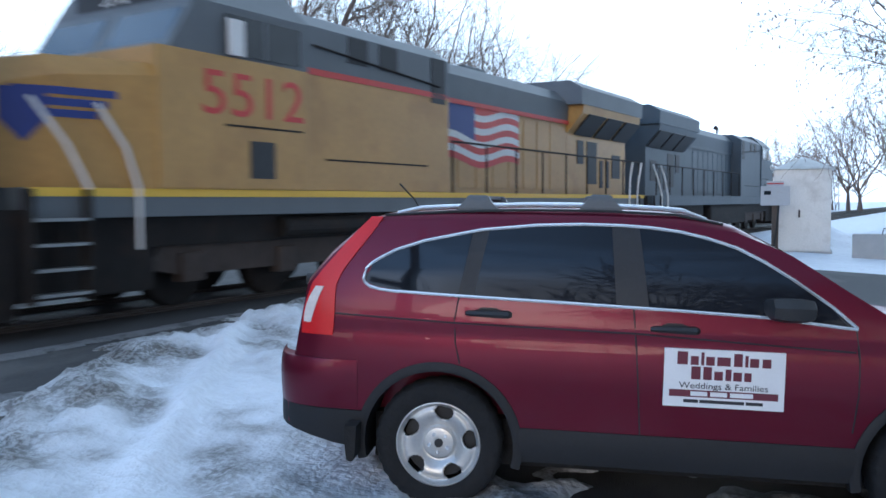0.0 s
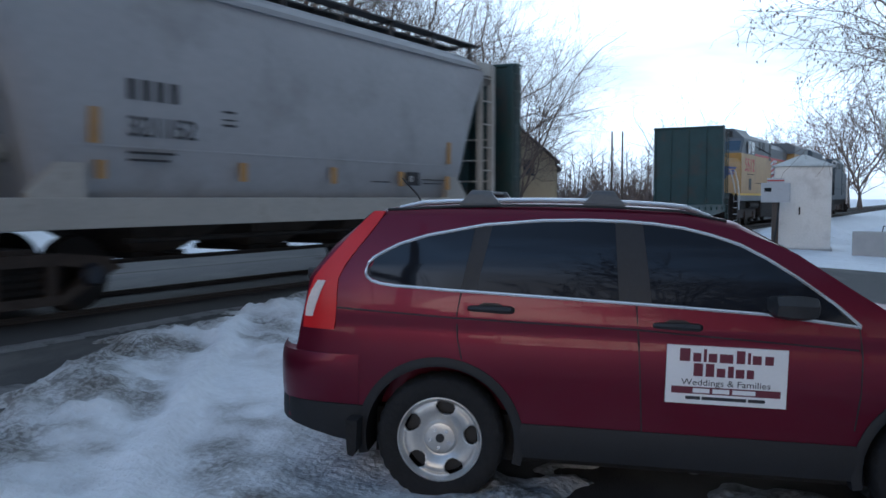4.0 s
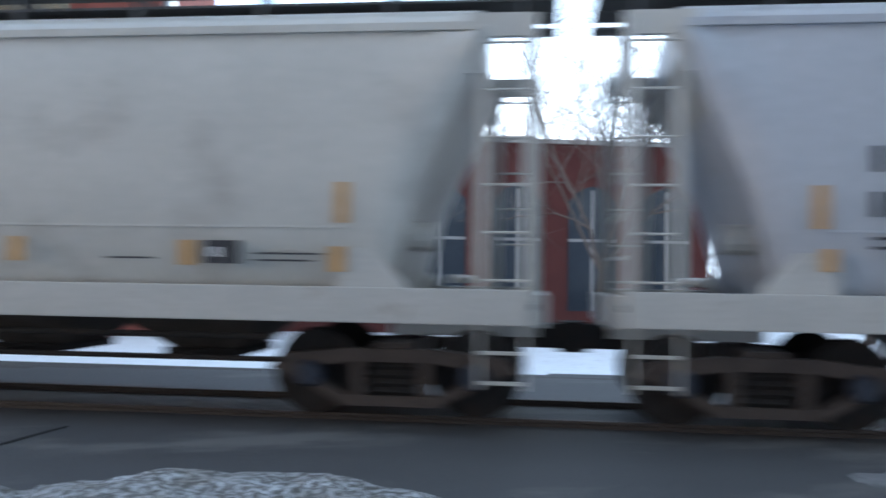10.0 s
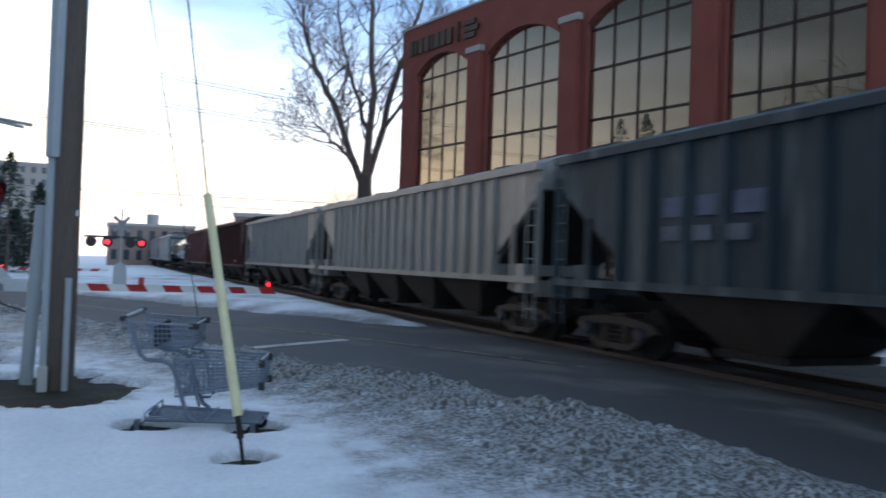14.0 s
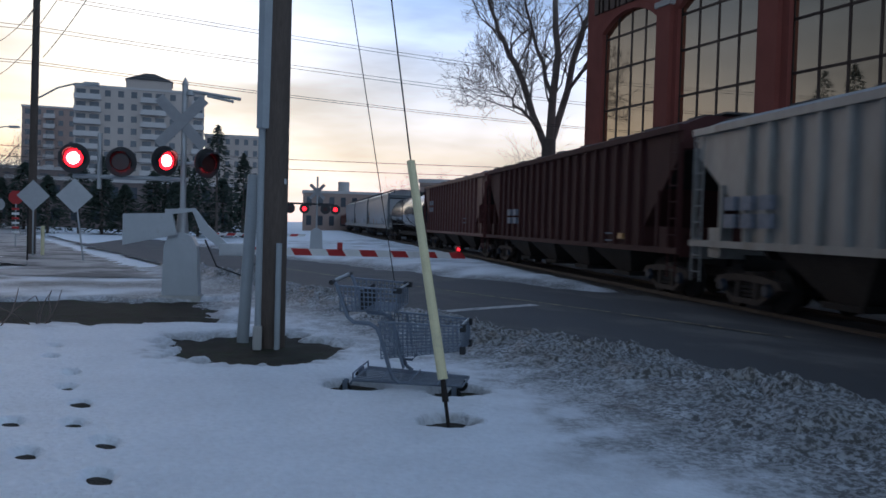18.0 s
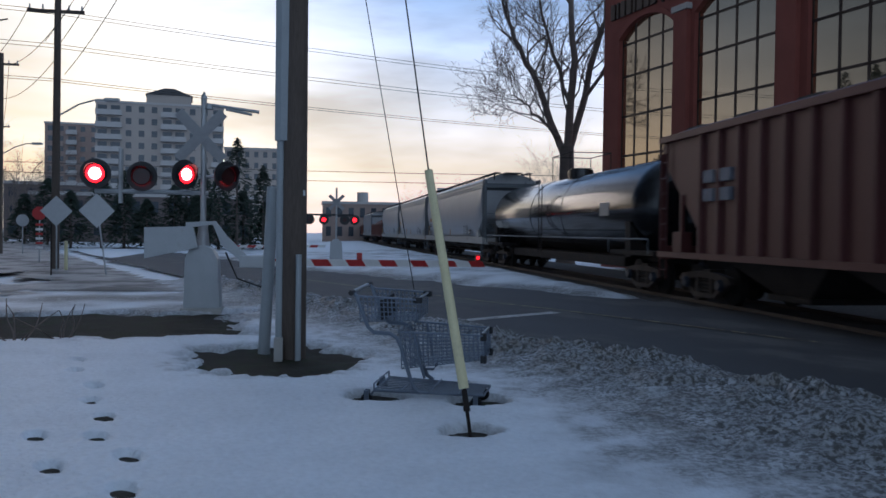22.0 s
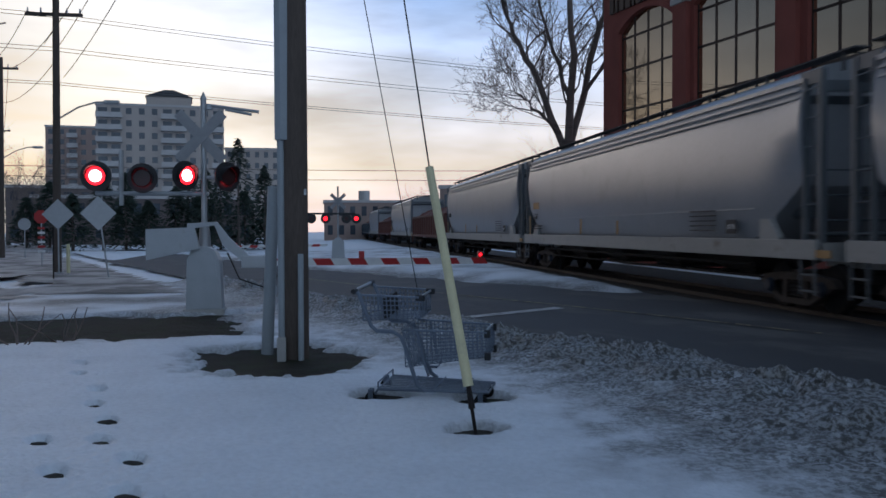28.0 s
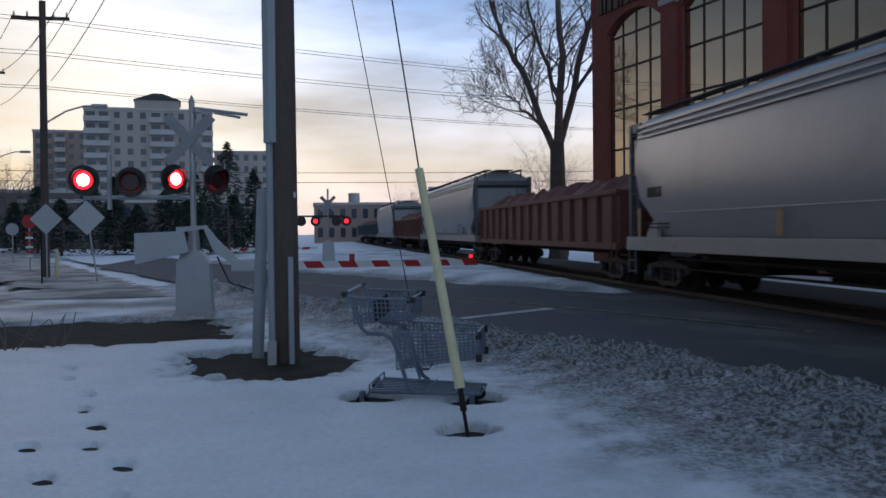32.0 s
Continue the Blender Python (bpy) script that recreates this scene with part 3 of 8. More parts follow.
def strip_depth(x, y):
    """The ploughed strip between road and track."""
    a = (y - road_far(x) + 0.4) * 0.9 if x < -4 else -1
    b = (8.35 - y)
    e = min(a, b) + 0.5 * wob(x, y, 0.5, 9) + 0.2 * wob(x, y, 2.0, 5)
    return min(0.22, e * 0.22) + 0.05 * wob(x, y, 1.3, 2)


strip = tagged(sheet("snow_strip", steps((-75, -12, 0.3)), steps((-8, 9, 0.2)), lambda x, y: gz(x, y) + max(strip_depth(x, y), -0.05), "old_snow", lambda x, y: strip_depth(x, y) > -0.04, dirt=lambda x, y: min(max(0.25 + 0.6 * wob(x, y, 0.6, 7.2) + 0.6 * ease(0.16, 0.02, strip_depth(x, y)), 0), 1)), "ploughed snow heap between the road and the track", kind="structure")

# ---- the track ----
tagged(obj("track_bed", prism([(8.3, 0.0), (8.75, 0.255), (12.6, 0.255), (14.0, 0.22), (15.6, 0.12), (15.9, -0.1)], "x", -700, 700), "ballast"), "dark stone ballast of the railway track", kind="structure")
for k, yy in enumerate((TRACK_Y - 0.7525, TRACK_Y + 0.7525)):
    rail = [(yy - 0.07, 0.19), (yy + 0.07, 0.19), (yy + 0.07, 0.21), (yy + 0.012, 0.23), (yy + 0.012, 0.31), (yy + 0.036, 0.32), (yy + 0.036, RAIL_Z), (yy - 0.036, RAIL_Z), (yy - 0.036, 0.32), (yy - 0.012, 0.31), (yy - 0.012, 0.23), (yy - 0.07, 0.21)]
    tagged(obj("rail", prism(rail, "x", -700, 700), "steel"), "worn steel rail with a bright top", "rail", "rails of the track")


# ---- the train ----
M.update({
    "hop_grey": mat("hopper_grey_paint", (0.445, 0.43, 0.395), 0.42, var=0.10, scale=0.8, fine=9, spots=(0.24, 0.21, 0.18), spot_at=(0.52, 0.78), spot_scale=0.7),
    "hop_blue": mat("hopper_bluegrey_paint", (0.375, 0.385, 0.41), 0.44, var=0.10, scale=0.8, fine=9, spots=(0.22, 0.22, 0.225), spot_at=(0.52, 0.78), spot_scale=0.7),
    "hop_white": mat("hopper_white_paint", (0.37, 0.375, 0.39), 0.33, var=0.08, scale=0.6, fine=9, spots=(0.28, 0.275, 0.27), spot_at=(0.55, 0.8), spot_scale=0.7),
    "sill": mat("sill_paint", (0.42, 0.41, 0.385), 0.6, var=0.12, scale=2, fine=20, spots=(0.22, 0.17, 0.13), spot_at=(0.58, 0.75), spot_scale=2),
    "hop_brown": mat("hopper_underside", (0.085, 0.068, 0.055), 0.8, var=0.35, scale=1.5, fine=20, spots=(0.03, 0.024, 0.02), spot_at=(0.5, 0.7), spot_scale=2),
    # bays of the ribbed cars, a darker tone than hop_brown
    "hop_dark": mat("dark_hopper_underside", (0.036, 0.029, 0.025), 0.85, var=0.4, scale=1.5, fine=20),
    "yellow": mat("loco_yellow", (0.46, 0.262, 0.075), 0.45, var=0.12, scale=1.2, fine=10, spots=(0.33, 0.165, 0.045), spot_at=(0.5, 0.75), spot_scale=0.8),
    "loco_grey": mat("loco_grey", (0.115, 0.128, 0.14), 0.5, var=0.15, scale=1.5),
    "flag_blue": mat("flag_blue", (0.03, 0.05, 0.22), 0.5, var=0.1),
    "loco_glass": mat("blue_cab_glass", (0.05, 0.09, 0.14), 0.06, var=0.1),
    "stripe_yellow": mat("frame_stripe_yellow", (0.80, 0.50, 0.05), 0.5, var=0.06),
    "loco_red": mat("loco_red", (0.55, 0.05, 0.04), 0.5, var=0.1),
    "loco_dark": mat("loco_dark_blue", (0.045, 0.065, 0.085), 0.5, var=0.2, scale=2),
    "green": mat("dark_green_paint", (0.020, 0.056, 0.056), 0.55, var=0.25, scale=2, spots=(0.05, 0.05, 0.045), spot_at=(0.5, 0.7), spot_scale=1.5),
    "rust_silver": mat("rusty_pale_paint", (0.31, 0.285, 0.20), 0.7, var=0.2, scale=1.2, fine=14, spots=(0.24, 0.085, 0.028), spot_at=(0.32, 0.70), spot_scale=1.6, lean=(1.7, 3.6, 0.24), stretch_by=(1, 1, 0.28)),
    "blue_grey": mat("faded_blue_grey", (0.032, 0.050, 0.064), 0.75, var=0.45, scale=0.9, fine=10, spots=(0.17, 0.20, 0.21), spot_at=(0.50, 0.74), spot_scale=1.5, stretch_by=(1, 1, 0.14)),
    "silver": mat("dull_silver", (0.29, 0.29, 0.28), 0.55, 0.15, var=0.2, scale=1.0, fine=12, spots=(0.18, 0.155, 0.13), spot_at=(0.5, 0.75), spot_scale=1.4, stretch_by=(1, 1, 0.2)),
    "brown": mat("dark_brown_paint", (0.055, 0.014, 0.012), 0.85, var=0.3, scale=1.0),
    "maroon": mat("maroon_paint", (0.10, 0.026, 0.024), 0.6, var=0.2, scale=1.0),
    "tank": mat("tank_black", (0.012, 0.012, 0.014), 0.13, var=0.2, scale=1.0),
    "gon_red": mat("gondola_oxide", (0.16, 0.06, 0.045), 0.7, var=0.25, scale=1.0),
    "truck_iron": mat("rusty_truck_casting", (0.06, 0.046, 0.04), 0.8, var=0.4, scale=5, bump=0.004),
    "worn_white": mat("worn_white_stencil", (0.46, 0.47, 0.46), 0.7, var=0.3, scale=8),
    "bearing": mat("dark_blue_bearing_cap", (0.022, 0.03, 0.05), 0.6, var=0.3, scale=6),
    "blue_mark": mat("faded_blue_panel", (0.085, 0.11, 0.19), 0.7, var=0.3, scale=8),
    "faint": mat("faded_stencil", (0.20, 0.22, 0.27), 0.7, var=0.3, scale=8),
    "mark": mat("black_lettering", (0.03, 0.03, 0.035), 0.7),
    "white": mat("white_paint", (0.75, 0.75, 0.74), 0.6, var=0.08),
    "orange": mat("orange_reflector", (0.45, 0.25, 0.075), 0.5),
})


def wheelset(x, r):
    """Two flanged wheels on their axle, turned in one piece."""
    prof = [(-0.9, 0.06), (-0.82, 0.08), (-0.82, r - 0.12), (-0.815, r), (-0.70, r), (-0.69, r + 0.03), (-0.66, r + 0.03), (-0.655, 0.12), (-0.6, 0.09)]
    prof += [(-y, q) for y, q in prof[::-1]]
    return loft([[(x + q * math.cos(a), y, r + q * math.sin(a)) for a in np.linspace(0, math.tau, 24, endpoint=False)] for y, q in prof])


def trucks(p, L, cs=1.78, inset=1.95):
    for s in (-1, 1):
        x = s * (L / 2 - inset)
        bm = bmesh.new()
        for y in (-1, 1):
            yy = y * 1.0
            # cast frame: arched top bar, slanting legs, bottom bar and two columns with the springs between
            for prof in ([(-1.35, 0.50), (-1.2, 0.66), (-0.5, 0.74), (0.5, 0.74), (1.2, 0.66), (1.35, 0.50), (1.1, 0.50), (0.45, 0.60), (-0.45, 0.60), (-1.1, 0.50)],
                         [(-1.3, 0.52), (-1.0, 0.52), (-0.34, 0.16), (-0.52, 0.14)], [(1.0, 0.52), (1.3, 0.52), (0.52, 0.14), (0.34, 0.16)],
                         [(-0.56, 0.13), (0.56, 0.13), (0.46, 0.24), (-0.46, 0.24)], [(-0.42, 0.2), (-0.30, 0.2), (-0.30, 0.64), (-0.42, 0.64)], [(0.30, 0.2), (0.42, 0.2), (0.42, 0.64), (0.30, 0.64)]):
                prism([(x + a, b) for a, b in prof], "y", yy - 0.09, yy + 0.09, bm)
        B((x - 0.2, x + 0.2, -1.0, 1.0, 0.45, 0.8), bm=bm)
        part("truck_frame", bm, "truck_iron", p)
        for y in (-1, 1):
            zz = [0.24 + 0.045 * k for k in range(9)]
            part("spring_nest", prism([(y * (1.02 + 0.05 * (k % 2)), z) for k, z in enumerate(zz)] + [(y * 0.94, zz[-1]), (y * 0.94, zz[0])], "x", x - 0.27, x + 0.27), "iron", p)
            for dx in (-cs / 2, cs / 2):
                part("bearing_cap", C(((x + dx, y * 1.09, 0.46), (x + dx, y * 1.19, 0.46), 0.15, 0.11), seg=14), "bearing", p)
        for dx in (-cs / 2, cs / 2):
            part("wheelset", wheelset(x + dx, 0.457), "iron", p)
        part("coupler", B((s * L / 2 - s * 0.9, s * L / 2, -0.14, 0.14, 0.72, 1.0), (s * L / 2 - 0.16, s * L / 2 + 0.16, -0.2, 0.2, 0.68, 1.03), bevel=0.02), "iron", p)


def ladder(p, x, y, z0, z1, w, face, material, n=None, name="ladder"):
    """A ladder; face 'y' lies along x, face 'x' lies along y."""
    n = n or int((z1 - z0) / 0.36)
    rods = []
    d = (w / 2, 0) if face == "y" else (0, w / 2)
    for s in (-1, 1):
        rods.append(((x + s * d[0], y + s * d[1], z0), (x + s * d[0], y + s * d[1], z1), 0.022))
    for i in range(n):
        z = z0 + (i + 0.6) * (z1 - z0) / n
        rods.append(((x - d[0], y - d[1], z), (x + d[0], y + d[1], z), 0.014))
    part(name, C(*rods, seg=6), material, p)


def hopper(L, H, body, name, label, marks=(), bays=3, sill="sill", end="hop_grey", cut=0.0):
    p = thing(name, label, "freight car", group="cars of the freight train")
    h = L / 2
    tz = H - 0.60
    e0, e1 = h - 1.05, h - (2.40 if cut else 1.95)

    def sect(x, z0):
        k = [(1.36 if z0 < 1.5 else 1.48, z0), (1.545, z0 + (tz - z0) * 0.22), (1.588, z0 + (tz - z0) * 0.42), (1.58, z0 + (tz - z0) * 0.6), (1.53, z0 + (tz - z0) * 0.8), (1.45, tz - 0.06), (1.36, tz + 0.10), (1.05, tz + 0.28), (0.45, tz + 0.42)]
        return [(x, y, z) for y, z in k] + [(x, -y, z) for y, z in k[::-1]]

    zc = cut or tz - 0.35
    xs = [(-e0, zc + 0.1), (-e0 + 0.05, zc - 0.1), (-(e0 + e1 * 2) / 3, 1.36 + (zc - 1.36) * 0.45), (-e1, 1.36)] + [(x, 1.30) for x in np.linspace(-e1 + 0.1, e1 - 0.1, 5)] + [(e1, 1.36), ((e0 + e1 * 2) / 3, 1.36 + (zc - 1.36) * 0.45), (e0 - 0.05, zc - 0.1), (e0, zc + 0.1)]
    part("body", loft([sect(x, z) for x, z in xs]), body, p, smooth=True)
    for s in (-1, 1):
        part("roof_seam", B((-e0, e0, s * 1.47 - 0.025, s * 1.47 + 0.025, tz - 0.05, tz + 0.03)), body, p)
        for dz in (0.16, 0.30) if cut else ():
            part("top_rib", B((-e0 + 0.1, e0 - 0.1, s * 1.525 - 0.025, s * 1.525 + 0.025, tz - dz - 0.05, tz - dz), bevel=0.01), body, p)
        part("side_seam", B((-e1 + 0.3, e1 - 0.3, s * 1.555 - 0.012, s * 1.555 + 0.012, 2.0, 2.025)), body, p)
    for s in (-1, 1):
        part("side_sill", B((-h + 0.45, h - 0.45, s * 1.56 - 0.05, s * 1.56 + 0.05, 1.04, 1.40), bevel=0.015), sill, p, "pale side sill with stencilled notes")
        bm = B((s * (h - 0.42), s * (h - 0.32), -1.5, 1.5, 1.02, 1.35), (s * (h - 2.1), s * (h - 0.4), -0.3, 0.3, 0.85, 1.15))
        part("end_sill", bm, sill, p)
        bm = bmesh.new()
        for y in (-1.45, 1.45):
            B((s * (h - 0.49) - 0.06, s * (h - 0.49) + 0.06, y - 0.06, y + 0.06, 1.3, tz + 0.1), (s * (h - 0.98) - 0.05, s * (h - 0.98) + 0.05, y - 0.05, y + 0.05, 1.3, tz), bm=bm)
            prism([(s * (h - 0.45), tz + 0.12), (s * (h - 0.45), tz - 0.12), (s * (h - 0.85), tz - 0.12), (s * (h - 1.05), tz - 0.5), (s * (h - 1.15), tz - 0.5), (s * (h - 1.15), tz + 0.12)], "y", y - 0.03, y + 0.03, bm)
        B((s * (h - 0.5) - 0.05, s * (h - 0.5) + 0.05, -1.45, 1.45, tz - 0.3, tz - 0.1), bm=bm)
        part("end_frame", bm, end, p)
        # slope sheet under the body's end
        part("slope_sheet", loft([[(s * (e0 + 0.1), -1.4, tz - 0.3), (s * (e0 + 0.1), 1.4, tz - 0.3), (s * (e0 - 0.1), 1.4, tz - 0.25), (s * (e0 - 0.1), -1.4, tz - 0.25)], [(s * (e1 - 0.6), -1.4, 1.1), (s * (e1 - 0.6), 1.4, 1.1), (s * (e1 - 0.7), 1.4, 1.1), (s * (e1 - 0.7), -1.4, 1.1)]]), end, p)
        for y in (-1, 1):
            part("side_bracket", prism([(s * (h - 1.75), 1.05), (s * (h - 2.45), 1.05), (s * (h - 2.45), 1.80), (s * (h - 2.10), 1.80), (s * (h - 1.75), 1.45)], "y", y * 1.5 - 0.06, y * 1.5 + 0.06), sill, p)
        part("brake_cylinder", C(((s * (h - 1.5), -1.0, 1.95), (s * (h - 2.2), -1.0, 1.95), 0.16), ((s * (h - 1.3), -1.1, 1.5), (s * (h - 1.3), 1.1, 1.5), 0.05), seg=14), end, p)
        part("hand_rail", C(*[((s * (h - 0.45), -1.45, z), (s * (h - 0.45), 1.45, z), 0.018) for z in (1.75, 2.2, 2.65)], seg=6), end, p)
        for y in (-1.56, 1.56):
            ladder(p, s * (h - 0.735), y * 0.96, 1.2, tz, 0.46, "y", end, 6)
        part("step", B(*[(s * (h - 0.75) - 0.22, s * (h - 0.75) + 0.22, -1.58, -1.5, z, z + 0.03) for z in (0.45, 0.75)], (s * (h - 0.75) - 0.24, s * (h - 0.75) - 0.21, -1.58, -1.54, 0.4, 1.1), (s * (h - 0.75) + 0.21, s * (h - 0.75) + 0.24, -1.58, -1.54, 0.4, 1.1)), end, p)
        ladder(p, s * (h - 0.42), 0.9, 1.2, tz, 0.42, "x", end)
    H = H - (0.13 if cut else 0.0)
    bm = B((-h + 0.2, h - 0.2, -0.45, -0.02, H - 0.03, H), (-h + 0.2, h - 0.2, 0.02, 0.45, H - 0.03, H))
    for x in np.linspace(-h + 0.6, h - 0.6, 9):
        B((x - 0.03, x + 0.03, -1.0, -0.94, tz + 0.1, H + 0.02), (x - 0.03, x + 0.03, 0.94, 1.0, tz + 0.1, H + 0.02), (x - 0.03, x + 0.03, -1.0, 1.0, H - 0.06, H - 0.03), bm=bm)
    B((-h + 0.2, h - 0.2, -1.02, -0.72, H - 0.03, H), (-h + 0.2, h - 0.2, 0.72, 1.02, H - 0.03, H), bm=bm)
    part("running_board", bm, "walkway", p, "open steel walkway grating along the roof")
    part("hatch_trough", B((-e0 + 0.4, e0 - 0.4, -0.32, 0.32, tz + 0.25, tz + 0.42), bevel=0.05), body, p)
    part("centre_sill", B((-h + 0.4, h - 0.4, -0.25, 0.25, 0.98, 1.22)), "iron", p)
    span = 2 * (h - 3.15)
    for i in range(bays):
        x = -span / 2 + span * (i + 0.5) / bays
        w = span / bays / 2
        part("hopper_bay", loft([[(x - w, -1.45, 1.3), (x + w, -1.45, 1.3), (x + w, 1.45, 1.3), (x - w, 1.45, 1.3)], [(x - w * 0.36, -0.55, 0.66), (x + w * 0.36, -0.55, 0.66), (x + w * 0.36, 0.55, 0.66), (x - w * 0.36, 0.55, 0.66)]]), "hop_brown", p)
        part("outlet_gate", B((x - w * 0.42, x + w * 0.42, -0.62, 0.62, 0.57, 0.66), (x - 0.05, x + 0.05, -1.15, -0.62, 0.59, 0.64), bevel=0.015), "iron", p)
    part("gate_rod", C(((-span / 2, -1.3, 0.86), (span / 2, -1.3, 0.86), 0.035), ((-span / 2, -1.1, 0.60), (span / 2, -1.1, 0.60), 0.03), seg=8), "iron", p)
    trucks(p, L)
    for mk in marks:
        if isinstance(mk[0], str):
            letters(mk[0], mk[3], pose(mk[1], -1.592, mk[2], 90), mk[4], p, depth=0.003)
        else:
            x, z, w, hh, m = mk
            part("stencil", B((x, x + w, -1.60, -1.575, z, z + hh)), m, p)
    return p


def ribbed(L, H, body, name, label, bays=3, ribs=16, marks=(), zb=1.42):
    p = thing(name, label, "freight car", group="cars of the freight train")
    h = L / 2
    tz = H - 0.3
    e0, e1 = h - 0.35, h - 2.5
    side = [(-e0, tz), (-e0, tz - 0.55), (-e1, zb + 0.5), (-e1, zb), (e1, zb), (e1, zb + 0.5), (e0, tz - 0.55), (e0, tz)]
    part("body", prism(side, "y", -1.48, 1.48), body, p)
    part("roof", prism([(-1.5, tz), (-0.9, H - 0.06), (0.9, H - 0.06), (1.5, tz)], "x", -e0, e0), body, p)
    part("running_board", B((-h + 0.2, h - 0.2, -0.5, 0.5, H - 0.02, H + 0.03), *[(x, x + 0.9, -0.9, 0.9, H - 0.06, H - 0.02) for x in np.linspace(-h + 0.5, h - 1.4, 8)]), "walkway", p)
    for s in (-1, 1):
        part("top_chord", B((-e0, e0, s * 1.54 - 0.06, s * 1.54 + 0.06, tz - 0.14, tz + 0.02), bevel=0.015), body, p)
        part("side_sill", B((-h + 0.3, h - 0.3, s * 1.54 - 0.05, s * 1.54 + 0.05, zb - 0.14, zb)), body, p)
        for i in range(ribs):
            x = -e1 + 0.15 + (2 * e1 - 0.3) * i / (ribs - 1)
            part("rib", prism([(x - 0.075, s * 1.47), (x - 0.045, s * 1.58), (x + 0.045, s * 1.58), (x + 0.075, s * 1.47)], "z", zb, tz - 0.14), body, p)
        part("slope_sheet", loft([[(s * e0, -1.4, tz - 0.6), (s * e0, 1.4, tz - 0.6), (s * (e0 - 0.1), 1.4, tz - 0.55), (s * (e0 - 0.1), -1.4, tz - 0.55)], [(s * (e1 - 0.8), -1.4, 1.1), (s * (e1 - 0.8), 1.4, 1.1), (s * (e1 - 0.9), 1.4, 1.1), (s * (e1 - 0.9), -1.4, 1.1)]]), "iron", p)
        bm = B((s * (h - 0.35) - 0.05, s * (h - 0.35) + 0.05, -1.5, 1.5, 1.0, 1.35))
        for y in (-1.5, 1.5):
            B((s * (h - 0.42) - 0.06, s * (h - 0.42) + 0.06, y - 0.05, y + 0.05, 1.1, tz - 0.4), (s * (h - 1.6) - 0.05, s * (h - 1.6) + 0.05, y - 0.04, y + 0.04, 1.1, 2.6), bm=bm)
        part("end_frame", bm, body, p)
        for y in (-1.56, 1.56):
            ladder(p, s * (h - 0.62), y, 0.5, tz - 0.1, 0.42, "y", body)
        part("brake_box", B((s * (h - 1.3) - 0.25, s * (h - 1.3) + 0.25, -1.5, -1.2, 1.05, 1.7), bevel=0.03), body, p)
    part("centre_sill", B((-h + 0.4, h - 0.4, -0.25, 0.25, 0.80, 1.1)), "iron", p)
    span = 2 * (h - 3.4)
    for i in range(bays):
        x = -span / 2 + span * (i + 0.5) / bays
        w = span / bays / 2
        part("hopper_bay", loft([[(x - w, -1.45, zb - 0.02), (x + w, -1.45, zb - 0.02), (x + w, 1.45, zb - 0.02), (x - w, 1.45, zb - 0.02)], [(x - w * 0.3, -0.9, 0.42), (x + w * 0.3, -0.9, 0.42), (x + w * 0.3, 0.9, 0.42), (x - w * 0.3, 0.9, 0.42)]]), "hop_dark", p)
        part("outlet_gate", B((x - w * 0.36, x + w * 0.36, -1.0, 1.0, 0.30, 0.42), bevel=0.015), "iron", p)
    trucks(p, L)
    for x, z, w, hh, m in marks:
        part("stencil", B((x, x + w, -1.592, -1.48, z, z + hh)), m, p)
    return p


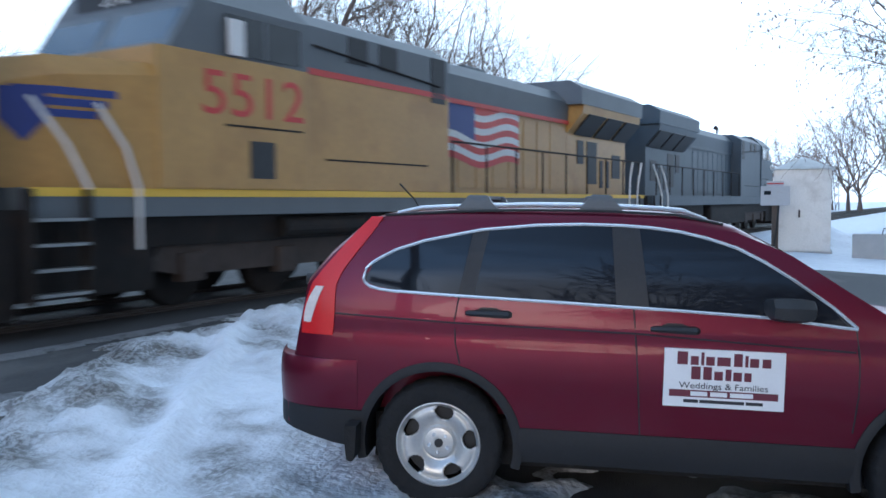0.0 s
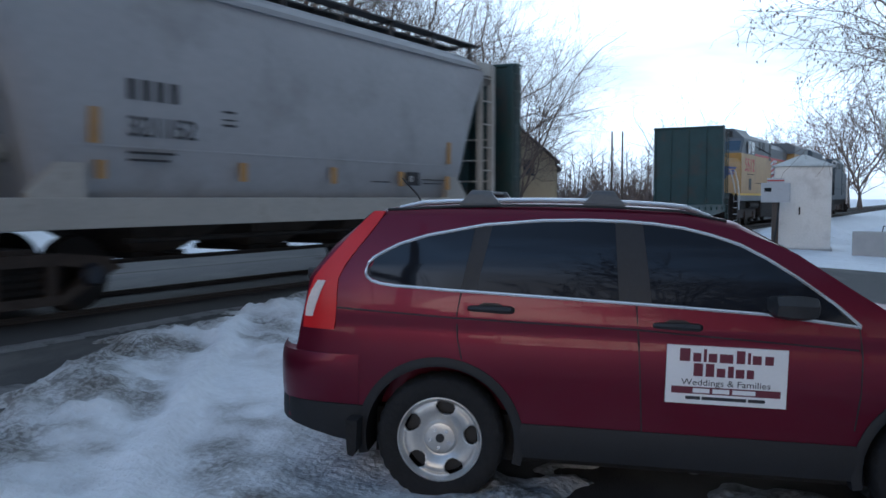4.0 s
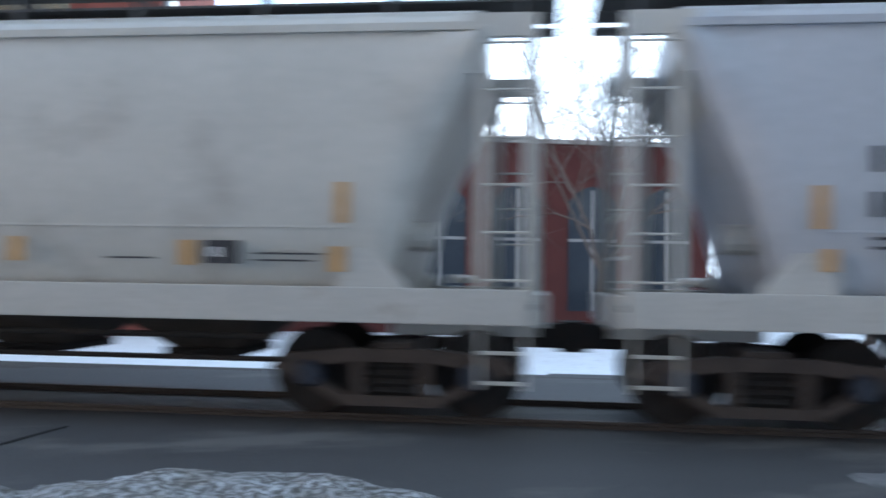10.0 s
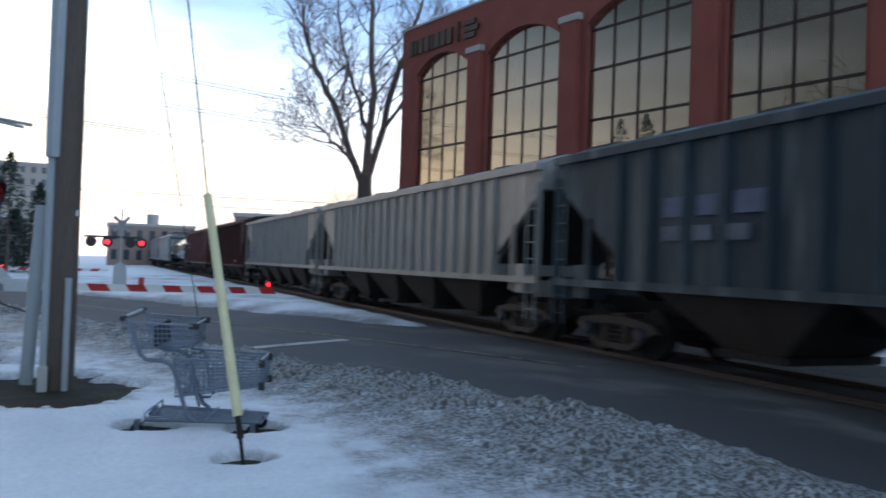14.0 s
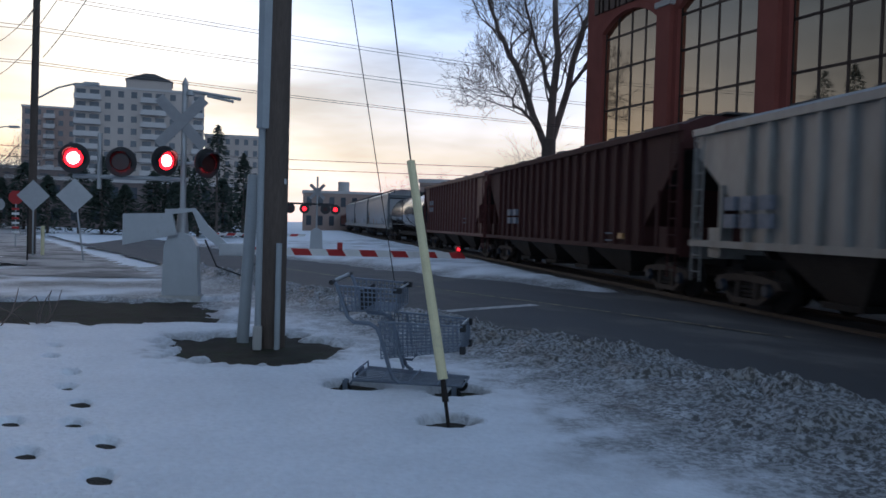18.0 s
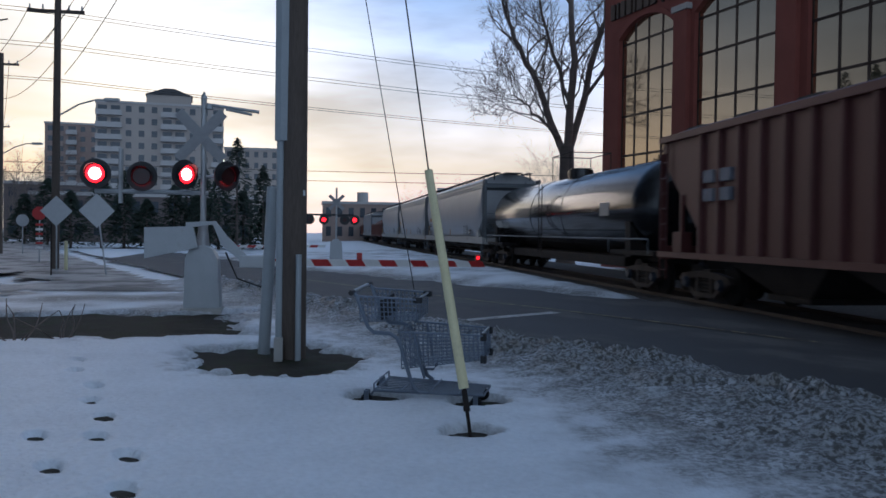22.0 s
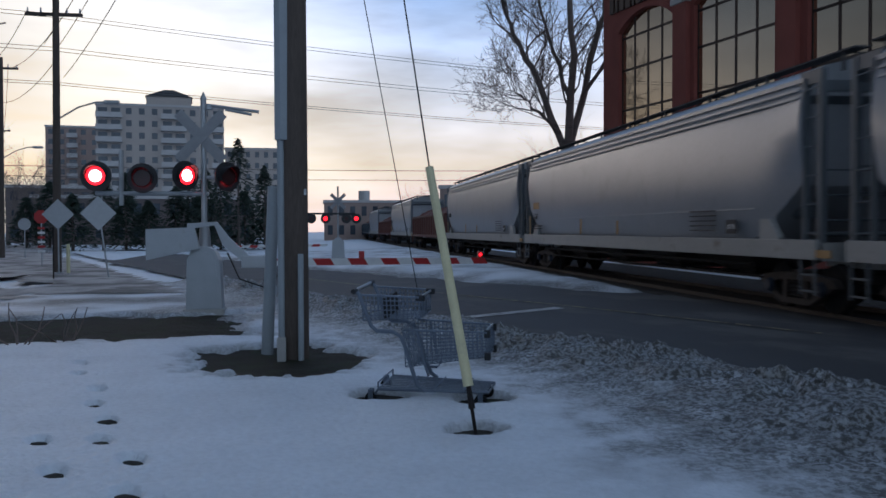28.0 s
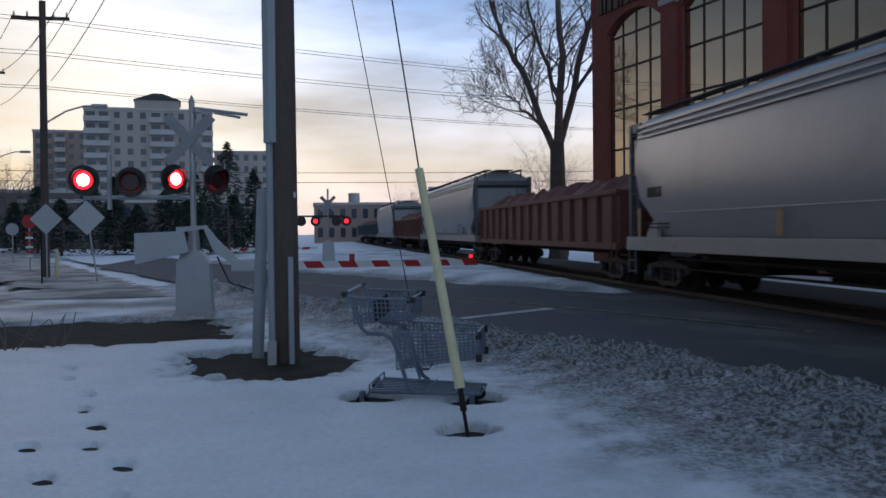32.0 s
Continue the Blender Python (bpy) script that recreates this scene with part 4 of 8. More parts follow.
def tankcar(L, name, label):
    p = thing(name, label, "freight car", group="cars of the freight train")
    r, zc, h = 1.46, 2.42, L / 2
    prof = [(-h + 1.15, 0.4), (-h + 1.22, 0.85), (-h + 1.4, 1.22), (-h + 1.62, 1.38), (-h + 1.95, r), (h - 1.95, r), (h - 1.62, 1.38), (h - 1.4, 1.22), (h - 1.22, 0.85), (h - 1.15, 0.4)]
    part("tank", loft([[(x, q * math.cos(a), zc + q * math.sin(a)) for a in np.linspace(0, math.tau, 40, endpoint=False)] for x, q in prof]), "tank", p, smooth=True)
    part("dome", C(((0, 0, zc + r - 0.1), (0, 0, zc + r + 0.25), 0.5), ((0, 0, zc + r + 0.25), (0, 0, zc + r + 0.32), 0.42), seg=24), "tank", p)
    for x in (-1.2, 1.2):
        for y in (-0.8, 0.8):
            part("rail_post", C(((x, y, zc + r - 0.1), (x, y, zc + r + 0.85), 0.02), seg=6), "iron", p)
        part("dome_rail", C(((x, -0.8, zc + r + 0.85), (x, 0.8, zc + r + 0.85), 0.02), seg=6), "iron", p)
    for y in (-0.8, 0.8):
        part("dome_rail", C(((-1.2, y, zc + r + 0.85), (1.2, y, zc + r + 0.85), 0.02), seg=6), "iron", p)
    part("bottom_rigging", B((-h + 3.8, h - 3.8, -0.9, 0.9, 0.62, 0.95), bevel=0.04), "iron", p)
    ladder(p, 0.0, -1.62, 0.9, zc + 1.1, 0.45, "y", "iron")
    part("underframe", B((-h + 0.3, h - 0.3, -0.25, 0.25, 0.8, 1.15), (-h + 0.3, -h + 3.6, -1.45, 1.45, 1.05, 1.17), (h - 3.6, h - 0.3, -1.45, 1.45, 1.05, 1.17)), "iron", p)
    part("handrail", C(*[((-h + 0.4, s * 1.55, 1.5), (h - 0.4, s * 1.55, 1.5), 0.025) for s in (-1, 1)], *[((s * q, t * 1.55, 1.1), (s * q, t * 1.55, 1.5), 0.02) for s in (-1, 1) for t in (-1, 1) for q in (h - 0.4, h - 3.5)], seg=6), "loco_grey", p)
    for s in (-1, 1):
        part("saddle", prism([(-1.42, 0.98), (-1.44, 2.0), (-1.15, 1.5), (0, 0.96), (1.15, 1.5), (1.44, 2.0), (1.42, 0.98)], "x", s * (h - 2.2) - 0.2, s * (h - 2.2) + 0.2), "iron", p)
        part("tank_band", C(((s * 2.2 - 0.04, 0, zc), (s * 2.2 + 0.04, 0, zc), r + 0.012), seg=40), "tank", p)
    for k in range(4):
        part("stencil", prism([(-1.37, 1.90), (-1.385, 1.90), (-1.462, 2.22), (-1.447, 2.22)], "x", -9.0 + k * 0.34, -8.74 + k * 0.34), "worn_white", p)
    letters("640179", 0.46, pose(-7.6, -1.372, 1.86, 103), "worn_white", p, depth=0.003)
    part("placard", B((6.6, 7.4, -1.475, -1.44, 2.2, 2.6)), "sill", p)
    trucks(p, L)
    return p


def gondola(L, name, label, body="gon_red"):
    p = thing(name, label, "freight car", group="cars of the freight train")
    h = L / 2
    H = 2.75
    bm = B((-h + 0.5, h - 0.5, -1.45, -1.38, 1.1, H), (-h + 0.5, h - 0.5, 1.38, 1.45, 1.1, H), (-h + 0.5, -h + 0.58, -1.38, 1.38, 1.1, H), (h - 0.58, h - 0.5, -1.38, 1.38, 1.1, H), (-h + 0.5, h - 0.5, -1.38, 1.38, 1.05, 1.15))
    part("body", bm, body, p)
    for s in (-1, 1):
        part("top_chord", B((-h + 0.45, h - 0.45, s * 1.48 - 0.07, s * 1.48 + 0.07, H - 0.12, H + 0.03), bevel=0.02), body, p)
        part("side_sill", B((-h + 0.45, h - 0.45, s * 1.48 - 0.06, s * 1.48 + 0.06, 1.02, 1.22)), body, p)
        for i in range(15):
            x = -h + 0.9 + (L - 1.8) * i / 14
            part("rib", prism([(x - 0.09, s * 1.44), (x - 0.06, s * 1.56), (x + 0.06, s * 1.56), (x + 0.09, s * 1.44)], "z", 1.2, H - 0.1), body, p)
        ladder(p, s * (h - 0.7), -1.55, 0.5, H, 0.42, "y", body)
    for i in range(9):
        x = -h + 1.6 + (L - 3.2) * i / 8
        rz = random.Random(i)
        part("scrap_heap", loft([[(x + q * 1.3 * math.cos(a) * rz.uniform(0.8, 1.15), q * 1.25 * math.sin(a), z + rz.uniform(-0.12, 0.12)) for a in np.linspace(0, math.tau, 11, endpoint=False)] for q, z in ((1, 1.3), (0.98, 2.7), (0.6, 3.1), (0.2, 3.3))]), "gon_red", p)
    part("centre_sill", B((-h + 0.4, h - 0.4, -0.25, 0.25, 0.80, 1.05)), "iron", p)
    trucks(p, L)
    return p


def flatcar(L, name, label):
    p = thing(name, label, "freight car", group="cars of the freight train")
    h = L / 2
    for s in (-1, 1):
        part("side_sill", prism([(-h + 0.4, 1.06), (-h + 0.4, 0.82), (-h + 4.5, 0.55), (h - 4.5, 0.55), (h - 0.4, 0.82), (h - 0.4, 1.06)], "y", s * 1.45 - 0.05, s * 1.45 + 0.05), "green", p)
        for i in range(22):
            x = -h + 1.0 + (L - 2.0) * i / 21
            part("stake_pocket", B((x - 0.07, x + 0.07, s * 1.5, s * 1.5 + s * 0.05, 0.9, 1.03)), "green", p)
        # bulkhead
        x = s * (h - 0.75)
        part("bulkhead", B((x - 0.1, x + 0.1, -1.48, 1.48, 1.1, 4.35), bevel=0.02), "green", p, "tall dark green bulkhead with rust streaks")
        for y in np.linspace(-1.4, 1.4, 6):
            part("bulkhead_post", B((x + s * 0.1, x + s * 0.28, y - 0.06, y + 0.06, 1.1, 4.35)), "green", p)
        for y in (-1.44, -0.75, 0.0, 0.75, 1.44):
            part("bulkhead_rib", B((x - s * 0.1 - 0.05, x - s * 0.1 + 0.05, y - 0.035, y + 0.035, 1.1, 4.34)), "green", p)
        part("bulkhead_cap", B((x - 0.16, x + 0.16, -1.5, 1.5, 4.35, 4.42), bevel=0.02), "green", p)
        ladder(p, x + s * 0.25, -1.56, 0.5, 4.3, 0.35, "y", "green")
    part("deck", B((-h + 0.3, h - 0.3, -1.5, 1.5, 1.0, 1.1), (-h + 0.4, h - 0.4, -0.4, 0.4, 0.6, 1.0)), "green", p)
    # wide near-black beam: stands in for the shade below the side sill
    part("center_sill", B((-h + 4.6, h - 4.6, -1.1, 1.1, 0.32, 0.98)), "iron", p, "black underframe beam, its shade put into the colour")
    for x in (-0.7, -0.45, 3.05, 3.31):
        part("stencil", B((x, x + 0.21, -1.512, -1.502, 0.62, 0.86)), "worn_white", p)
    for word, x in (("317", 3.92), ("354", 4.9)):
        letters(word, 0.36, pose(x, -1.512, 0.63, 90) @ Matrix.Diagonal((1.15, 1, 1, 1)), "worn_white", p, depth=0.002)
    for x in (-2.9, 6.0):
        part("reflector", B((x, x + 0.36, -1.512, -1.502, 0.68, 0.78)), "orange", p)
    trucks(p, L)
    return p


def loco_trucks(p, L, s):
    x = s * (L / 2 - 5.0)
    bm = bmesh.new()
    for y in (-1, 1):
        prism([(x - 2.6, 0.55), (x - 2.4, 0.95), (x + 2.4, 0.95), (x + 2.6, 0.55), (x + 2.1, 0.45), (x - 2.1, 0.45)], "y", y * 1.05 - 0.1, y * 1.05 + 0.1, bm)
        B(*[(x + dx - 0.2, x + dx + 0.2, y * 1.12 - 0.1, y * 1.12 + 0.1, 0.35, 0.75) for dx in (-1.9, 0, 1.9)], bm=bm, bevel=0.03)
    part("truck_frame", bm, "truck_iron", p)
    part("bolster", B((x - 2.7, x + 2.7, -1.25, 1.25, 0.85, 1.28), bevel=0.03), "iron", p)
    for dx in (-1.9, 0, 1.9):
        part("wheelset", wheelset(x + dx, 0.53), "iron", p)


def flag(p, x0, z0, w, h, y):
    """A waving flag painted on the hood: stripes and a dark blue canton."""
    n = 12

    def band(a, b, u0, u1, material, off):
        bm = bmesh.new()
        rows = []
        for i in range(n + 1):
            u = u0 + (u1 - u0) * i / n
            x = x0 + w * u
            dz = 0.10 * math.sin(u * 9.0)
            rows.append([(x, y - off, z0 + h * a + dz), (x, y - off, z0 + h * b + dz), (x, y, z0 + h * b + dz), (x, y, z0 + h * a + dz)])
        part("flag_band", loft(rows, bm), material, p)

    for k in range(9):
        band(k / 9, (k + 1) / 9, 0.0 if k < 4 else 0.45, 1.0, "loco_red" if k % 2 == 0 else "white", 0.006)
    band(4 / 9, 1.08, 0.0, 0.45, "flag_blue", 0.007)


def locomotive(L, name, label, body, top, stripe, number=""):
    """A six-axle road engine; its nose points to -x."""
    p = thing(name, label, "locomotive", group="locomotives of the train")
    h = L / 2
    q = -h
    loco_trucks(p, L, -1)
    loco_trucks(p, L, 1)
    part("underframe", B((q + 0.5, h - 0.4, -1.5, 1.5, 1.25, 1.60)), "loco_grey" if number else body, p)
    for s in (-1, 1):
        part("frame_stripe", B((q + 0.52, h - 0.42, s * 1.5, s * 1.515, 1.50, 1.60)), stripe, p)
    part("fuel_tank", B((-3.4, 3.0, -1.4, 1.4, 0.40, 1.25), bevel=0.15), "iron", p)
    part("air_reservoir", C(((-6.2, -1.3, 1.05), (-4.2, -1.3, 1.05), 0.16), seg=14), "iron", p)
    for xa in (q + 0.45, h - 2.4):
        part("draft_box", B((xa, xa + 1.95, -1.25, 1.25, 0.30, 1.26), bevel=0.04), "iron", p)
    # nose, cab and the full-width cabin behind it
    part("nose", loft([[(q + 0.45, y * 0.95, z) for y, z in ((-1, 1.60), (-1, 2.75), (-0.75, 3.05), (0.75, 3.05), (1, 2.75), (1, 1.60))], [(q + 1.0, y * 1.28, z) for y, z in ((-1, 1.60), (-1, 2.9), (-0.85, 3.15), (0.85, 3.15), (1, 2.9), (1, 1.60))], [(q + 2.3, y * 1.53, z) for y, z in ((-1, 1.60), (-1, 3.02), (-0.93, 3.18), (0.93, 3.18), (1, 3.02), (1, 1.60))]]), body, p)
    part("cab", B((q + 2.25, q + 5.15, -1.55, 1.55, 1.60, 3.42), bevel=0.03), body, p)
    part("cab_top", loft([[(q + 2.3, -1.5, 3.15), (q + 2.3, 1.5, 3.15), (q + 5.15, 1.55, 3.42), (q + 5.15, -1.55, 3.42)], [(q + 2.95, -1.5, 4.12), (q + 2.95, 1.5, 4.12), (q + 5.15, 1.55, 4.12), (q + 5.15, -1.55, 4.12)], [(q + 3.0, -1.0, 4.58), (q + 3.0, 1.0, 4.58), (q + 5.2, 1.05, 4.60), (q + 5.2, -1.05, 4.60)]]), top, p)
    for s in (-1, 1):
        part("windscreen", loft([[(q + 2.36, s * 0.15, 3.22), (q + 2.36, s * 1.38, 3.22), (q + 2.42, s * 1.38, 3.20), (q + 2.42, s * 0.15, 3.20)], [(q + 2.85, s * 0.15, 4.0), (q + 2.85, s * 1.38, 4.0), (q + 2.91, s * 1.38, 3.98), (q + 2.91, s * 0.15, 3.98)]]), "loco_glass", p, "sloping cab windscreen")
        part("cab_window", B((q + 3.45, q + 4.95, s * 1.545, s * 1.565, 3.46, 4.0)), "glass", p, "dark cab side window")
        part("window_frame", B((q + 4.15, q + 4.22, s * 1.56, s * 1.575, 3.46, 4.0)), top, p)
        part("window_shade", B((q + 3.45, q + 3.73, s * 1.57, s * 1.62, 3.44, 3.93)), "white", p, "pale folded wind deflector")
        part("cab_stripe", B((q + 5.16, q + 9.3, s * 1.5, s * 1.512, 3.40, 3.50)), "loco_red" if number else top, p)
        part("cab_vent", B((q + 3.87, q + 4.37, s * 1.55, s * 1.56, 1.76, 2.29)), "black", p)
        part("cab_door_line", B((q + 3.4, q + 5.0, s * 1.55, s * 1.557, 2.47, 2.50)), "iron", p)
        for x in (q + 6.2, q + 7.08):
            part("cabin_window", B((x, x + 0.54, s * 1.5, s * 1.512, 3.70, 4.13)), "black", p)
        part("cabin_door", B((q + 8.75, q + 9.25, s * 1.5, s * 1.512, 3.3, 4.15)), "black", p)
        part("cabin_line", B((q + 5.6, q + 8.6, s * 1.5, s * 1.508, 2.08, 2.11)), "iron", p)
    part("number_board", B((q + 2.955, q + 2.985, -0.98, 0.98, 4.18, 4.47)), "black", p)
    if number:
        letters(number, 0.30, pose(q + 2.953, 0.42, 4.225, 90, 0, -90), "white", p, depth=0.002)
    part("cabin", B((q + 5.15, q + 9.4, -1.5, 1.5, 1.60, 3.46), bevel=0.02), body, p)
    part("cabin_top", prism([(-1.5, 3.44), (-1.5, 4.15), (-1.1, 4.42), (1.1, 4.42), (1.5, 4.15), (1.5, 3.44)], "x", q + 5.15, q + 9.4), top, p)
    # engine hood with doors
    part("engine_hood", B((q + 9.4, h - 5.6, -1.05, 1.05, 1.60, 3.55), bevel=0.02), body, p)
    part("hood_roof", prism([(-1.08, 3.5), (-1.12, 4.05), (-0.8, 4.35), (0.8, 4.35), (1.12, 4.05), (1.08, 3.5)], "x", q + 9.4, h - 5.6), top, p)
    part("exhaust_stack", B((1.2, 2.2, -0.3, 0.3, 4.35, 4.58), bevel=0.04), top, p)
    part("horn", C(((q + 9.0, 0.3, 4.42), (q + 9.0, 0.3, 4.75), 0.04), ((q + 8.8, 0.3, 4.75), (q + 9.3, 0.3, 4.75), 0.05, 0.09)), "iron", p)
    part("radiator_section", prism([(-1.05, 1.60), (-1.05, 3.25), (-1.5, 3.75), (-1.55, 4.05), (1.55, 4.05), (1.5, 3.75), (1.05, 3.25), (1.05, 1.60)], "x", h - 5.6, h - 1.0), body, p)
    part("radiator_top", prism([(-1.56, 3.98), (-1.58, 4.40), (-1.2, 4.62), (1.2, 4.62), (1.58, 4.40), (1.56, 3.98)], "x", h - 5.8, h - 0.9), top, p)
    for s in (-1, 1):
        for i in range(3):
            part("radiator_grille", prism([(s * 1.07, 3.25), (s * 1.53, 3.76), (s * 1.56, 3.74), (s * 1.10, 3.22)], "x", h - 5.2 + i * 1.45, h - 3.95 + i * 1.45), "black", p)
        for x, w, z0, z1 in ((h - 4.9, 0.45, 2.45, 3.1), (h - 4.2, 0.75, 1.9, 3.1), (h - 3.2, 0.25, 1.8, 2.6), (h - 2.7, 0.25, 1.8, 2.6), (h - 2.2, 0.7, 2.1, 2.8)):
            part("hood_grille", B((x, x + w, s * 1.05, s * 1.07, z0, z1)), "black", p)
        for k in range(8):
            x = q + 9.7 + k * 0.78
            part("hood_door", B((x, x + 0.72, s * 1.05, s * 1.068, 1.72, 3.40), bevel=0.006), body, p)
        part("hood_stripe", B((q + 9.4, h - 5.6, s * 1.10, s * 1.115, 3.46, 3.56)), "loco_red" if number else top, p)
        part("handrail", C(*[((x, s * 1.46, 1.6), (x, s * 1.46, 2.62), 0.02) for x in np.linspace(q + 9.6, h - 0.9, 9)], ((q + 9.6, s * 1.46, 2.62), (h - 0.9, s * 1.46, 2.62), 0.022), seg=6), "iron", p)
        part("grab_rail", C(((q + 5.3, s * 1.54, 3.85), (q + 9.0, s * 1.54, 3.62), 0.02), seg=6), "iron", p)
        for e in (-1, 1):
            xs = e * (h - 0.85)
            for z in (0.38, 0.66, 0.94, 1.22):
                part("step_tread", B((xs - 0.33, xs + 0.33, s * 1.5 - 0.14, s * 1.5 + 0.06, z, z + 0.035)), "galv", p)
            for u in (-0.36, 0.36):
                part("step_side", B((xs + u - 0.02, xs + u + 0.02, s * 1.5 - 0.12, s * 1.5 + 0.05, 0.3, 1.58)), "iron", p)
            part("step_rail", tube([(xs - 0.40 * e, s * 1.54, 0.85), (xs - 0.40 * e, s * 1.54, 1.6), (xs - 0.15 * e, s * 1.5, 2.1), (xs + 0.25 * e, s * 1.45, 2.6)], 0.028), "white", p, "white hand rail of the end steps")
            part("step_rail", tube([(xs - 1.1 * e, s * 1.54, 0.85), (xs - 1.1 * e, s * 1.54, 1.6), (xs - 0.95 * e, s * 1.5, 2.1), (xs - 0.6 * e, s * 1.45, 2.6)], 0.028), "white", p, "white hand rail of the end steps")
    for s in (-1, 1):
        part("pilot", prism([(s * (h - 0.5), 1.35), (s * (h - 0.15), 1.35), (s * (h - 0.1), 0.15), (s * (h - 0.35), 0.15)], "y", -1.45, 1.45), "iron", p)
        part("coupler", B((s * h - 0.3, s * h + 0.3, -0.16, 0.16, 0.72, 1.0), bevel=0.03), "iron", p)
    if number:
        letters(number, 0.86, pose(q + 2.95, -1.556, 2.62, 90) @ Matrix.Diagonal((1.22, 1, 1, 1)), "loco_red", p, label="red road number on the cab side")
        part("headlight", B((q + 0.42, q + 0.46, -0.25, 0.25, 2.1, 2.4), bevel=0.01), "glass", p)
        for k in range(3):  # emblem on the nose as plain bars
            z = 2.72 - k * 0.13
            x1 = q + 1.75 - 0.12 * k
            part("emblem_bar", loft([[(x, -(curve_at([(q + 0.45, 0.95), (q + 1.0, 1.28), (q + 2.3, 1.53)], x) + o), zz) for o, zz in ((0.0, z - 0.045), (0.012, z - 0.045), (0.012, z + 0.045), (0.0, z + 0.045))] for x in (q + 0.62, q + 1.0, x1)]), "flag_blue", p)
        part("emblem_shield", loft([[(x, -(curve_at([(q + 0.45, 0.95), (q + 1.0, 1.28), (q + 2.3, 1.53)], x) + o), zz) for o, zz in ((0.0, 2.12 + abs(x - q - 0.72) * 1.2), (0.014, 2.12 + abs(x - q - 0.72) * 1.2), (0.014, 2.74), (0.0, 2.74))] for x in (q + 0.50, q + 0.62, q + 0.72, q + 0.82, q + 0.94)]), "flag_blue", p)
        flag(p, -1.5, 2.25, 3.9, 1.3, -1.072)
    return p


SPEED = [(0, 8.31), (5, 7.89), (10, 7.92), (15, 9.14), (20, 9.38), (25, 8.89), (32, 8.68)]


def run(t):
    """How far the train has gone at t seconds."""
    d, (t0, v0) = 0.0, SPEED[0]
    for t1, v1 in SPEED[1:]:
        u = min(max(t - t0, 0), t1 - t0)
        d += v0 * u + (v1 - v0) * u * u / (t1 - t0) / 2
        t0, v0 = t1, v1
    return d


def wagon_marks(number="", owner=0.86, orange=True):
    """Stencils on the flank: the owner's mark as bars, the number lettered where it can be read."""
    out = [(-3.44 + k * owner / 4, 2.58, owner / 4 * 0.5, 0.25, "mark") for k in range(4)]
    if number:
        out.append((number, -3.46, 2.14, 0.36, "mark"))
    else:
        out += [(-3.44 + k * 0.172, 2.15, 0.085, 0.24, "mark") for k in range(6)]
    out += [(-3.44, 1.93, 0.7, 0.03, "mark"), (-3.44, 1.84, 0.6, 0.03, "mark"), (-1.9, 2.36, 0.22, 0.03, "mark"), (-1.9, 2.44, 0.22, 0.02, "mark"), (-1.9, 2.54, 0.22, 0.03, "mark"),
            (2.55, 1.62, 0.38, 0.24, "mark"), (2.62, 1.69, 0.1, 0.1, "white"), (3.1, 1.72, 0.7, 0.02, "mark"), (3.1, 1.65, 0.6, 0.02, "mark"), (1.5, 1.66, 0.5, 0.02, "mark")]
    if orange:
        out += [(-3.98, 2.03, 0.12, 0.42, "orange"), (-3.9, 1.62, 0.12, 0.22, "orange"), (3.95, 2.05, 0.12, 0.42, "orange"), (3.9, 1.55, 0.14, 0.26, "orange"), (2.3, 1.6, 0.14, 0.26, "orange"), (-1.6, 1.62, 0.13, 0.26, "orange"), (0.4, 1.62, 0.13, 0.26, "orange")]
    out += [(-1.9, 1.19, 0.5, 0.03, "loco_red"), (-0.4, 1.24, 1.3, 0.02, "loco_red"), (-0.4, 1.18, 1.3, 0.02, "loco_red"), (1.5, 1.24, 0.9, 0.02, "loco_red"), (1.5, 1.18, 0.9, 0.02, "loco_red"), (3.0, 1.16, 0.3, 0.1, "white")]
    return out


def LONG(number):
    """Stencils of the long white hoppers."""
    out = [(-9.2 + k * 0.23, 2.42, 0.16, 0.26, "orange" if number else "mark") for k in range(4)]
    if number:
        out.append((number, -9.2, 2.0, 0.36, "mark"))
    out += [(-9.1, 1.62 + 0.1 * k, 1.2, 0.04, "mark") for k in range(2)] + [(5.5, 1.55 + 0.11 * k, 1.3, 0.03, "mark") for k in range(5)]
    out += [(7.3, 1.5, 0.45, 0.3, "mark"), (7.4, 1.6, 0.12, 0.1, "white"), (7.6, 1.6, 0.1, 0.1, "white"), (-9.8, 1.4, 0.12, 0.75, "orange"), (-3.0, 1.45, 0.12, 0.5, "orange"), (0.5, 1.45, 0.12, 0.4, "orange"), (-6.0, 1.12, 0.3, 0.12, "loco_red"), (10.2, 1.08, 0.9, 0.14, "orange"), (-8.0, 1.12, 0.4, 0.1, "mark")]
    return out


